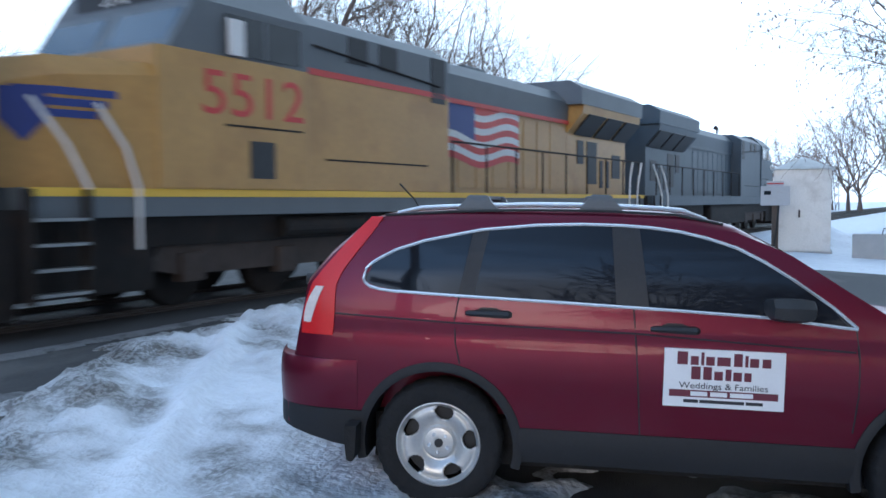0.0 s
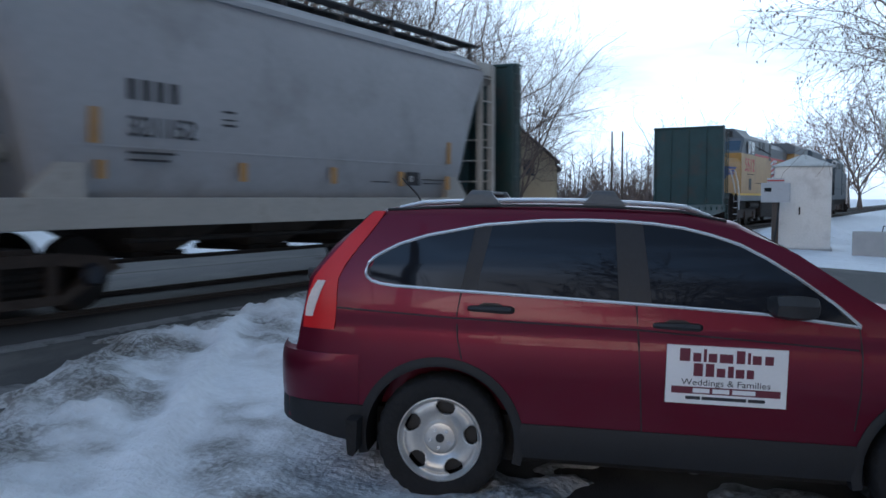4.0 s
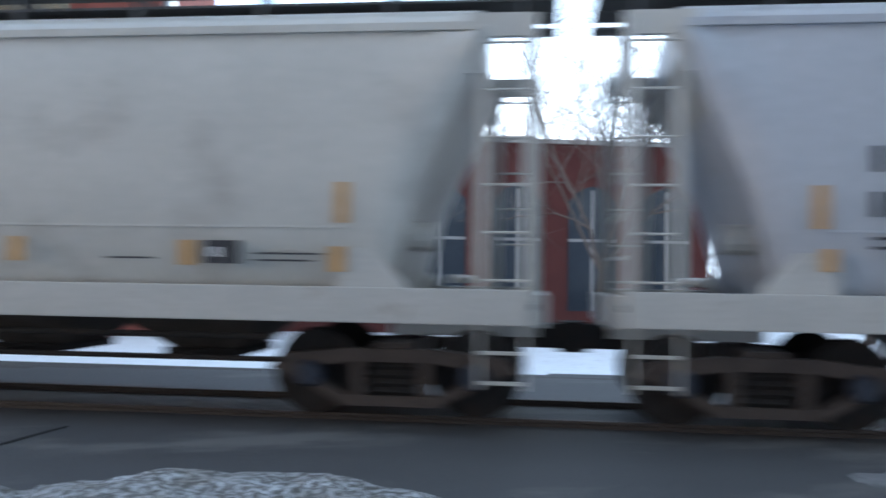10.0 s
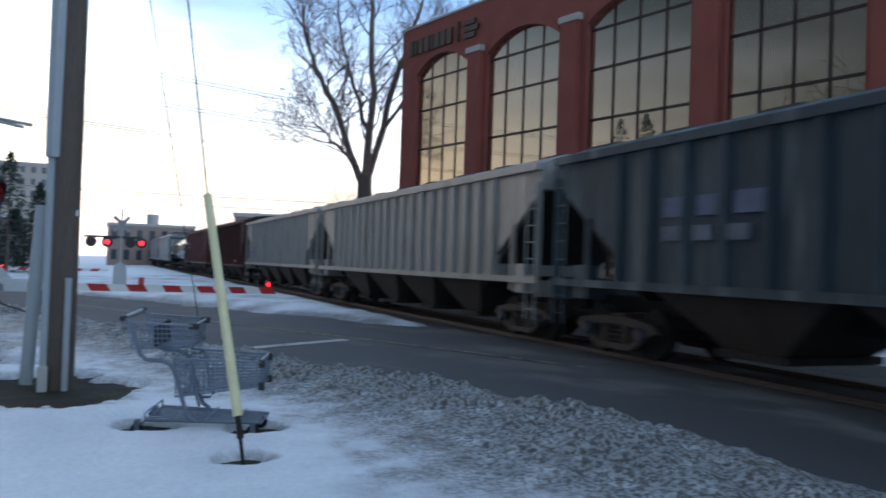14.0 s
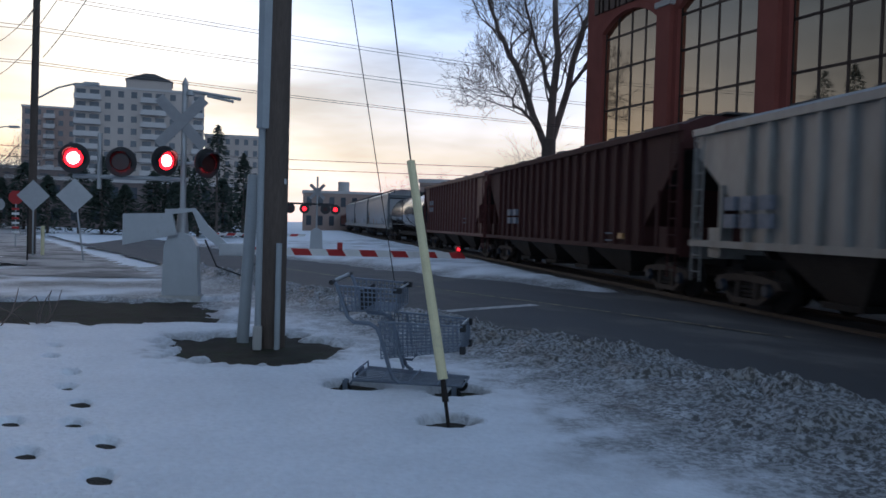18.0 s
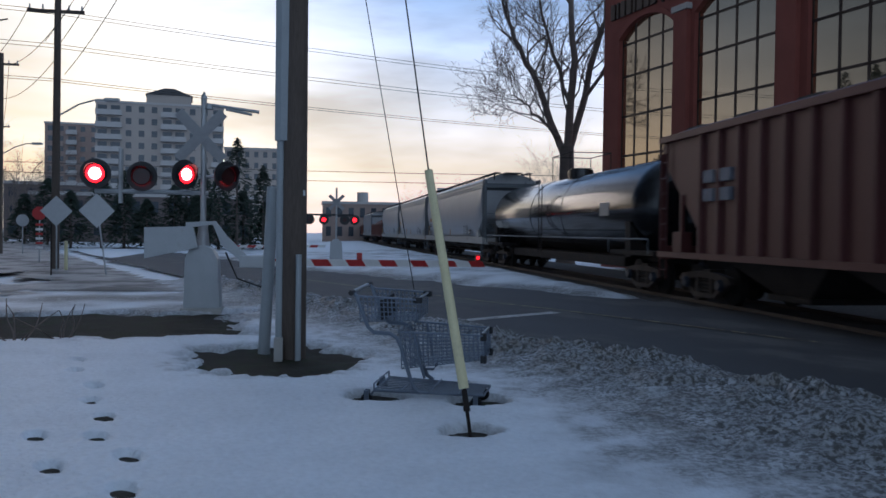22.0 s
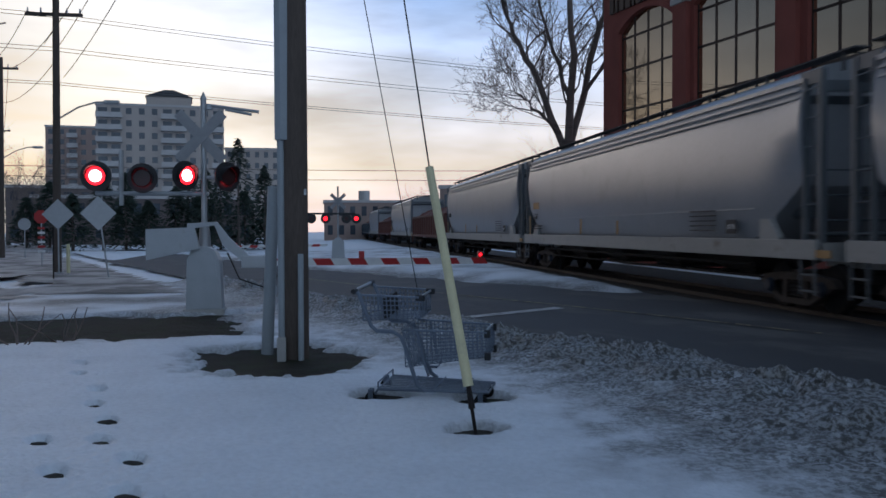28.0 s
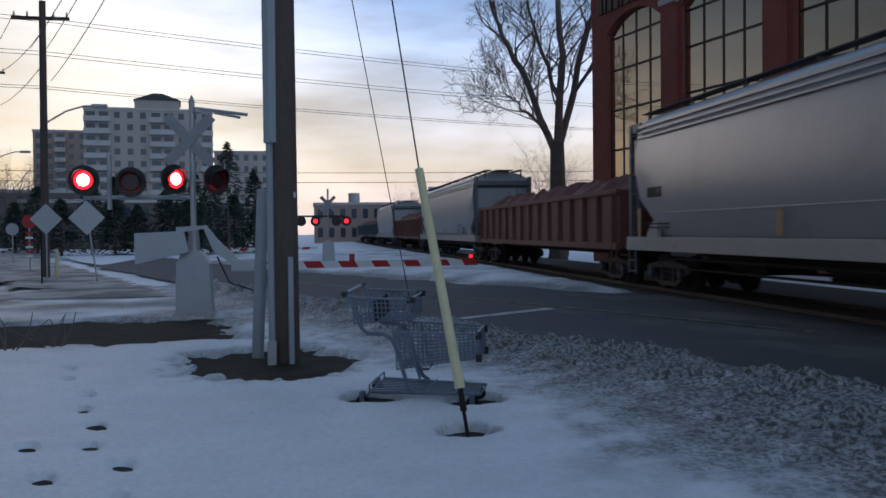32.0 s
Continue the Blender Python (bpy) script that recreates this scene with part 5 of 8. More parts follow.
GREYMARK = wagon_marks()
TRAIN = [  # front end, rear end, builder
    (49.5, 26.9, lambda L: locomotive(L, "locomotive", "dark blue diesel locomotive leading the train", "loco_dark", "loco_dark", "loco_dark")),
    (26.9, 5.04, lambda L: locomotive(L, "locomotive", "yellow diesel locomotive with grey roof and red numbers", "yellow", "loco_grey", "stripe_yellow", "5512")),
    (5.04, -15.84, lambda L: flatcar(L, "bulkhead_flatcar", "empty dark green bulkhead flatcar with a bare deck")),
    (-15.84, -28.79, lambda L: hopper(L, 4.7, "hop_blue", "covered_hopper", "pale blue-grey covered hopper with orange patches", wagon_marks("321152"))),
    (-28.79, -42.1, lambda L: hopper(L, 4.7, "hop_grey", "covered_hopper", "beige-grey covered hopper with black lettering", wagon_marks("200574", orange=False))),
    (-42.1, -54.62, lambda L: hopper(L, 4.7, "hop_grey", "covered_hopper", "grey covered hopper with rust-stained ends", wagon_marks("304432"))),
    (-54.62, -67.89, lambda L: hopper(L, 4.7, "hop_grey", "covered_hopper", "grey covered hopper with orange patches", GREYMARK)),
    (-67.89, -80.29, lambda L: hopper(L, 4.7, "hop_blue", "covered_hopper", "blue-grey covered hopper with faded lettering", GREYMARK)),
    (-80.29, -93.1, lambda L: hopper(L, 4.7, "hop_grey", "covered_hopper", "cream-grey covered hopper with black lettering", GREYMARK)),
    (-93.1, -111.32, lambda L: ribbed(L, 4.17, "rust_silver", "ribbed_hopper", "silver ribbed hopper with broad orange rust")),
    (-111.32, -130.67, lambda L: ribbed(L, 4.17, "blue_grey", "ribbed_hopper", "faded dark blue ribbed hopper", marks=[(-5.60, 2.52, 0.45, 0.32, 'blue_mark'), (-4.75, 2.52, 0.45, 0.32, 'blue_mark'), (-3.9, 2.52, 0.6, 0.34, 'blue_mark'), (-5.62, 2.13, 0.06, 0.24, 'faint'), (-5.40, 2.13, 0.10, 0.24, 'faint'), (-4.82, 2.13, 0.10, 0.24, 'faint'), (-4.60, 2.13, 0.10, 0.24, 'faint'), (-4.02, 2.13, 0.10, 0.24, 'faint'), (-3.80, 2.13, 0.10, 0.24, 'faint')])),
    (-130.67, -150.58, lambda L: ribbed(L, 4.17, "silver", "ribbed_hopper", "dull silver ribbed hopper with stains", 4, 19)),
    (-150.58, -170.06, lambda L: ribbed(L, 4.17, "silver", "ribbed_hopper", "dull silver ribbed hopper with small white panels", 4, 19, [(-7.90, 1.70, 0.42, 0.28, 'faint'), (-7.22, 1.70, 0.42, 0.28, 'faint'), (-6.54, 1.70, 0.42, 0.28, 'faint'), (-7.90, 2.06, 0.42, 0.28, 'faint'), (-7.22, 2.06, 0.42, 0.28, 'faint'), (-6.54, 2.06, 0.42, 0.28, 'faint')])),
    (-170.06, -190.69, lambda L: ribbed(L, 4.4, "brown", "ribbed_hopper", "dark brown ribbed hopper with white marks", 4, 19, [(-6.10, 1.72, 0.5, 0.25, 'faint'), (-5.20, 1.72, 0.5, 0.25, 'faint'), (-6.10, 2.05, 0.5, 0.25, 'faint'), (-5.20, 2.05, 0.5, 0.25, 'faint'), (5.36, 1.27, 0.45, 0.04, 'faint'), (5.36, 1.47, 0.45, 0.04, 'faint'), (6.3, 1.35, 0.35, 0.15, 'orange')], 1.2)),
    (-190.69, -210.27, lambda L: ribbed(L, 4.4, "maroon", "ribbed_hopper", "maroon ribbed hopper with white marks", 3, 17, [(-6.90, 2.40, 0.45, 0.28, 'faint'), (-6.10, 2.40, 0.45, 0.28, 'faint'), (-6.90, 2.82, 0.45, 0.28, 'faint'), (-6.10, 2.82, 0.45, 0.28, 'faint'), (4.63, 1.7, 0.42, 0.05, 'faint'), (4.63, 1.92, 0.42, 0.04, 'faint')], 1.2)),
    (-210.27, -232.58, lambda L: tankcar(L, "tank_car", "glossy black tank car with white lettering")),
    (-232.58, -256.2, lambda L: hopper(L, 4.95, "hop_white", "covered_hopper", "long pale grey covered hopper with a dark end", LONG("4568"), 4, end="loco_grey", cut=2.5)),
    (-256.2, -278.42, lambda L: hopper(L, 4.95, "hop_white", "covered_hopper", "long white covered hopper with small stencils", LONG("6760"), 4, end="loco_grey", cut=2.5)),
    (-278.42, -300.57, lambda L: hopper(L, 4.95, "hop_white", "covered_hopper", "long white covered hopper with a dark end", LONG(""), 4, end="loco_grey", cut=2.5)),
    (-300.57, -321.25, lambda L: gondola(L, "gondola_car", "rusty red gondola heaped with scrap")),
    (-321.25, -343.71, lambda L: hopper(L, 4.95, "hop_white", "covered_hopper", "long white covered hopper far down the train", LONG(""), 4, end="loco_grey", cut=2.5)),
    (-343.71, -364, lambda L: gondola(L, "gondola_car", "dark red gondola heaped with scrap")),
    (-364, -385, lambda L: hopper(L, 4.95, "hop_white", "covered_hopper", "white covered hopper far down the train", (), 4, end="loco_grey", cut=2.5)),
    (-385, -405, lambda L: gondola(L, "gondola_car", "blue gondola car far down the train", "loco_dark")),
    (-405, -425, lambda L: gondola(L, "gondola_car", "blue gondola car at the tail", "loco_dark")),
]
CARS = []
for front, rear, make in TRAIN:
    car_ = make(front - rear)
    CARS.append((car_, (front + rear) / 2))


# ---- the brick office building ----
M["bronze"] = mat("bronze_frame", (0.05, 0.035, 0.03), 0.5, 0.4, var=0.1)
M["pane"] = mat("bronze_mirror_glass", (0.53, 0.43, 0.30), 0.02, 0.9, var=0.0)
M["wing_brick"] = mat("dark_red_brick", (0.125, 0.036, 0.031), 0.85, var=0.25, scale=1.5, bump=0.004, fine=40)
M["stone"] = mat("pale_stone_cap", (0.5, 0.47, 0.44), 0.8, var=0.1)
FAC = Matrix.Translation((-41.38, 17.99, 0.12)) @ Matrix.Rotation(math.atan2(0.2118, 0.9773), 4, "Z")
office = thing("office_building", "red brick office building with tall arched windows of mirror glass", "office building", FAC)
X0, X1, TOP, DEEP = -7.8, 29.9, 15.6, 9.5
wins = [(-6.2, -1.2), (0.5, 6.0), (7.85, 13.6), (15.2, 20.6), (22.2, 27.3)]
SPRING, CROWN, FOOT = 12.75, 13.65, 1.6


def arch(x0, x1, n=14):
    """Points along the segmental arch from right to left."""
    c, w, r = (x0 + x1) / 2, (x1 - x0) / 2, CROWN - SPRING
    R = (w * w + r * r) / (2 * r)
    return [(c + w * math.cos(math.pi * i / n), CROWN - R + math.sqrt(max(R * R - (w * math.cos(math.pi * i / n)) ** 2, 0))) for i in range(n + 1)]


def facade():
    bm = bmesh.new()
    xs = X0
    for x0, x1 in wins:
        prism([(xs, 0), (x0, 0), (x0, TOP), (xs, TOP)], "y", 0, 0.6, bm)
        prism([(x0, 0), (x1, 0), (x1, FOOT), (x0, FOOT)], "y", 0, 0.6, bm)
        a = arch(x0, x1)
        for (u0, v0), (u1, v1) in zip(a, a[1:]):
            prism([(u1, v1), (u0, v0), (u0, TOP), (u1, TOP)], "y", 0, 0.6, bm)
        xs = x1
    prism([(xs, 0), (X1, 0), (X1, TOP), (xs, TOP)], "y", 0, 0.6, bm)
    B((X0, X0 + 0.6, 0.6, DEEP, 0, TOP), (X1 - 0.6, X1, 0.6, DEEP, 0, TOP), (X0 + 0.6, X1 - 0.6, DEEP - 0.6, DEEP, 0, TOP), bm=bm)
    return bm


part("wall", facade(), "brick", office)
part("roof", B((X0 + 0.6, X1 - 0.6, 0.6, DEEP - 0.6, TOP - 0.6, TOP - 0.4)), "stone", office)
part("coping", B((X0 - 0.08, X1 + 0.08, -0.08, 0.68, TOP, TOP + 0.12)), "stone", office)
for x0, x1 in wins:
    w = part("window", B((x0, x1, 0.30, 0.36, FOOT, SPRING - 0.15)), "bronze", office, "tall arched window of mirror glass panes")
    cols, rows = 4, [FOOT, 4.1, 6.26, 8.46, 10.68, 12.45]
    bm = bmesh.new()
    for i in range(cols + 1):
        x = x0 + (x1 - x0) * i / cols
        B((x - 0.06, x + 0.06, 0.22, 0.30, FOOT, CROWN - 0.1), bm=bm)
    for z in rows:
        B((x0, x1, 0.22, 0.30, z - 0.06, z + 0.06), bm=bm)
    part("mullions", bm, "bronze", w)
    for j in range(len(rows) - 1):
        for i in range(cols):
            a, b = x0 + (x1 - x0) * i / cols + 0.06, x0 + (x1 - x0) * (i + 1) / cols - 0.06
            part("pane", B((a, b, 0.25, 0.27, rows[j] + 0.06, rows[j + 1] - 0.06)), "pane", w)
    a = arch(x0, x1)
    part("pane", prism([(u, v) for u, v in a] + [(x0, rows[-1] + 0.06), (x1, rows[-1] + 0.06)], "y", 0.25, 0.27), "pane", w)
    # brick rib round the arch
    rib = [(u, v) for u, v in a]
    part("arch_band", loft([[(u, -0.05, v), (u, 0.0, v), (u, 0.0, v + 0.3), (u, -0.05, v + 0.3)] for u, v in rib]), "brick", office)
# narrow window near the corner of the end wall, and its rain pipe
w = part("window", B((X1, X1 + 0.03, 0.7, 2.4, 2.0, 14.0)), "bronze", office, "narrow tall window in the end wall")
for k in range(5):
    part("pane", B((X1 + 0.02, X1 + 0.05, 0.78, 2.32, 2.08 + 2.4 * k, 4.32 + 2.4 * k)), "pane", w)
part("rain_pipe", C(((X1 + 0.12, 0.3, 0), (X1 + 0.12, 0.3, TOP - 0.2), 0.09), seg=12), "galv", office, "pale grey rain pipe at the corner")
for k, x in enumerate((-0.35, 6.9, 14.4, 21.4, 28.4)):
    part("pier", B((x - 0.55, x + 0.55, -0.25, 0.0, 0, 13.0), bevel=0.02), "brick", office)
    part("pier_cap", B((x - 0.65, x + 0.65, -0.33, 0.0, 13.0, 13.3), bevel=0.03), "stone", office)

# raised sign of the firm as plain blocks, letter by letter
sign_ = [(-6.95, 0.42), (-6.35, 0.20), (-5.95, 0.42), (-5.35, 0.45), (-4.72, 0.20), (-4.35, 0.48), (-3.70, 0.45), (-3.08, 0.42)]
for x, w in sign_:
    part("sign_letter", B((x, x + w, -0.14, 0.0, 13.98, 14.85), bevel=0.02), "bronze", office, "dark raised letter shape on the brick")
part("sign_rule", B((-2.1, -2.0, -0.14, 0.0, 13.9, 15.0)), "bronze", office)
for k, (w, z) in enumerate(((1.0, 14.62), (1.25, 14.25), (1.0, 13.92))):
    part("sign_letter", B((-1.5, -1.5 + w, -0.14, 0.0, z, z + 0.28), bevel=0.02), "bronze", office)


# ---- the parked car ----
M.update({
    "car_red": mat("metallic_dark_red", (0.118, 0.002, 0.020), 0.38, 0.6, var=0.05, scale=2, coat=0.3, fine=200),
    "car_glass": mat("tinted_glass", (0.010, 0.012, 0.017), 0.03, var=0.0),
    "screen_glass": mat("dark_windscreen", (0.012, 0.013, 0.016), 0.05, var=0.0),
    "chrome": mat("chrome", (0.85, 0.86, 0.88), 0.25, 0.7, var=0.03),
    "cladding": mat("black_cladding", (0.011, 0.012, 0.015), 0.65, var=0.2, scale=12, spots=(0.03, 0.033, 0.031), spot_at=(0.6, 0.85), spot_scale=3),
    "lamp_red": mat("red_tail_lens", (0.62, 0.010, 0.014), 0.35, var=0.05),
    "lamp_clear": mat("clear_tail_lens", (0.72, 0.66, 0.62), 0.3, var=0.12, scale=20),
    "alloy": mat("silver_wheel_paint", (0.58, 0.58, 0.57), 0.35, 0.55, var=0.1, scale=10, spots=(0.3, 0.28, 0.26), spot_at=(0.6, 0.85), spot_scale=6),
    "magnet": mat("white_magnet_sheet", (0.80, 0.80, 0.80), 0.45, var=0.03),
    "wine": mat("wine_red_print", (0.13, 0.015, 0.035), 0.5, var=0.03),
    "roofrail": mat("grey_roof_rail", (0.10, 0.11, 0.12), 0.5, var=0.1),
})


TOPLINE = [(-0.99, 0.50), (-0.97, 0.64), (-0.94, 0.715), (-0.865, 0.80), (-0.835, 0.90), (-0.815, 1.02), (-0.775, 1.26), (-0.64, 1.43), (-0.45, 1.60), (-0.36, 1.625), (0.03, 1.655), (0.45, 1.675), (0.85, 1.68), (1.25, 1.67), (1.56, 1.612), (1.845, 1.468), (2.118, 1.295), (2.35, 1.155), (2.5, 1.09), (3.0, 1.03), (3.35, 0.92), (3.5, 0.65)]
PLAN = [(-0.99, 0.56), (-0.96, 0.69), (-0.90, 0.785), (-0.82, 0.838), (-0.70, 0.878), (-0.5, 0.90), (0.0, 0.91), (2.4, 0.91), (2.9, 0.895), (3.2, 0.85), (3.4, 0.72), (3.5, 0.5)]
FLANK = [(0.25, 0.95), (0.48, 0.970), (0.62, 0.983), (0.78, 1.0), (0.90, 0.998), (0.985, 0.986), (1.02, 0.994), (1.05, 0.991), (1.10, 0.984), (1.18, 0.968), (1.30, 0.932), (1.45, 0.875), (1.60, 0.806), (1.68, 0.74)]
LEVELS = [0.31, 0.38, 0.48, 0.56, 0.64, 0.72, 0.78, 0.84, 0.90, 0.945, 0.985, 1.02, 1.05, 1.10, 1.18, 1.26, 1.34, 1.42, 1.50, 1.58, 1.63]


def side_y(x, z):
    """Half width of the body at x, z."""
    return curve_at(PLAN, x) * curve_at(FLANK, z)


def car_section(x):
    top = curve_at(TOPLINE, x)
    low = curve_at([(-0.99, 0.42), (-0.8, 0.38), (-0.5, 0.31), (3.2, 0.31), (3.5, 0.34)], x)
    eave = 0.05 - 0.035 * ease(1.45, 1.85, x)
    n = len(LEVELS)
    half = []
    for i, z in enumerate(LEVELS):
        z = max(min(z, top - eave - (n - 1 - i) * 0.003), low + i * 0.003)
        half.append((side_y(x, z), z))
    ye = half[-1][0]
    half += [(ye * 0.96, top - 0.024), (ye * 0.80, top - 0.008), (ye * 0.4, top)]
    return [(x, -y, z) for y, z in half] + [(x, y, z) for y, z in half[::-1]]


def pane(upper, lower, left, right, off, name, material, p, side, label=""):
    """A curved pane between two lines; left and right are (x at the foot, x at the top)."""
    cols, rows, bm = 14, 8, bmesh.new()
    grid = []
    for i in range(cols + 1):
        u = i / cols
        xb, xt = left[0] + (right[0] - left[0]) * u, left[1] + (right[1] - left[1]) * u
        z0, z1 = curve_at(lower, xb), curve_at(upper, xt)
        grid.append([bm.verts.new((x, side * (side_y(x, z) + off), z)) for k in range(rows + 1) for x, z in [(xb + (xt - xb) * k / rows, z0 + (z1 - z0) * k / rows)]])
    for a, b in zip(grid, grid[1:]):
        for k in range(rows):
            bm.faces.new((a[k], b[k], b[k + 1], a[k + 1]))
    bmesh.ops.recalc_face_normals(bm, faces=bm.faces)
    bmesh.ops.solidify(bm, geom=bm.faces[:], thickness=0.006)
    return part(name, bm, material, p, label, smooth=True)


def band(rows, off, name, material, p, side, label=""):
    """A lens on the flank: rows of height, outer and inner edge."""
    bm = bmesh.new()
    grid = [[bm.verts.new((x, side * (side_y(x, z) + off), z)) for k in range(6) for x in [a + (b - a) * k / 5]] for z, a, b in rows]
    for u, v in zip(grid, grid[1:]):
        for k in range(5):
            bm.faces.new((u[k], u[k + 1], v[k + 1], v[k]))
    bmesh.ops.recalc_face_normals(bm, faces=bm.faces)
    bmesh.ops.solidify(bm, geom=bm.faces[:], thickness=0.012)
    return part(name, bm, material, p, label, smooth=True)


def strip_line(points, r, name, material, p, side=-1, off=0.004, closed=False):
    pts = []
    n = len(points)
    for i in range(n if closed else n - 1):
        (x0, z0), (x1, z1) = points[i], points[(i + 1) % n]
        m = max(1, int(math.hypot(x1 - x0, z1 - z0) / 0.06))
        pts += [(x0 + (x1 - x0) * k / m, z0 + (z1 - z0) * k / m) for k in range(m)]
    if not closed:
        pts.append(points[-1])
    return part(name, tube([(x, side * (side_y(x, z) + off), z) for x, z in pts], r, 6, closed=closed), material, p)


def car_wheel(p, x, side):
    y0, hz = side * 0.70, 0.352
    w = part("wheel", C(((x, y0, hz), (x, side * 0.80, hz), 0.20), seg=24), "black", p)
    n = 90
    prof = [(0.68, 0.235), (0.69, 0.30), (0.705, 0.338), (0.725, 0.356), (0.765, 0.360), (0.83, 0.360), (0.862, 0.352), (0.882, 0.335), (0.892, 0.30), (0.890, 0.26), (0.878, 0.237)]
    bm = bmesh.new()
    rings = []
    for y, r in prof:
        # tread blocks on the shoulder and the crown
        rings.append([bm.verts.new((x + q * math.cos(i * math.tau / n), side * y, hz + q * math.sin(i * math.tau / n))) for i in range(n) for q in [r - (0.008 if r > 0.345 and i % 3 == 0 else 0.0)]])
    for a, b in zip(rings, rings[1:] + rings[:1]):
        for i in range(n):
            bm.faces.new((a[i], a[(i + 1) % n], b[(i + 1) % n], b[i]))
    part("tyre", bm, "rubber", w, "black winter tyre flecked with snow", smooth=True)
    # pressed wheel with five windows
    bm = bmesh.new()
    rad = [0.03, 0.072, 0.082, 0.088, 0.097, 0.108, 0.116, 0.124, 0.130, 0.136, 0.142, 0.148, 0.154, 0.160, 0.166, 0.172, 0.178, 0.184, 0.190, 0.196, 0.202, 0.208, 0.214, 0.220, 0.229, 0.236]
    dep = [0.846, 0.846, 0.843, 0.826, 0.820, 0.822, 0.830, 0.834, 0.838, 0.842, 0.845, 0.848, 0.850, 0.852, 0.853, 0.854, 0.854, 0.854, 0.853, 0.850, 0.846, 0.846, 0.850, 0.866, 0.880, 0.880]
    n = 150
    grid = [[bm.verts.new((x + r * math.cos(i * math.tau / n), side * d, hz + r * math.sin(i * math.tau / n))) for i in range(n)] for r, d in zip(rad, dep)]
    for k in range(len(rad) - 1):
        rm = (rad[k] + rad[k + 1]) / 2
        for i in range(n):
            a = (i + 0.5) * 360 / n
            da = abs((a - 81 + 36) % 72 - 36)
            half = 16.5 + (rm - 0.168) * 60
            if abs(da / max(half, 4)) ** 2.6 + abs((rm - 0.170) / 0.040) ** 2.6 < 1:
                continue
            bm.faces.new((grid[k][i], grid[k][(i + 1) % n], grid[k + 1][(i + 1) % n], grid[k + 1][i]))
    bm.faces.new(grid[0])
    g = part("rim", bm, "alloy", w, "silver five-window wheel with dirt", smooth=True)
    m = g.modifiers.new("thick", "SOLIDIFY")
    m.thickness = 0.012
    part("hub_cap", C(((x, side * 0.84, hz), (x, side * 0.858, hz), 0.026, 0.023), seg=20), "black", w)
    for i in range(5):
        a = radians(48 + 72 * i)
        part("wheel_nut", C(((x + 0.054 * math.cos(a), side * 0.84, hz + 0.054 * math.sin(a)), (x + 0.054 * math.cos(a), side * 0.858, hz + 0.054 * math.sin(a)), 0.011), seg=6), "chrome", w)


M["car_glass"].node_tree.nodes["Principled BSDF"].inputs["Specular IOR Level"].default_value = 0.4
GLASS_TOP = [(-0.441, 1.275), (-0.43, 1.315), (-0.40, 1.345), (-0.34, 1.382), (-0.265, 1.422), (-0.11, 1.475), (0.201, 1.543), (0.511, 1.577), (0.75, 1.588), (0.954, 1.588), (1.12, 1.58), (1.268, 1.563), (1.42, 1.53), (1.56, 1.487), (1.70, 1.418), (1.842, 1.332), (2.033, 1.20), (2.15, 1.10)]
GLASS_LOW = [(-0.441, 1.255), (-0.43, 1.235), (-0.404, 1.216), (-0.35, 1.203), (-0.275, 1.195), (0.071, 1.184), (0.682, 1.169), (1.271, 1.152), (1.698, 1.137), (2.15, 1.095)]


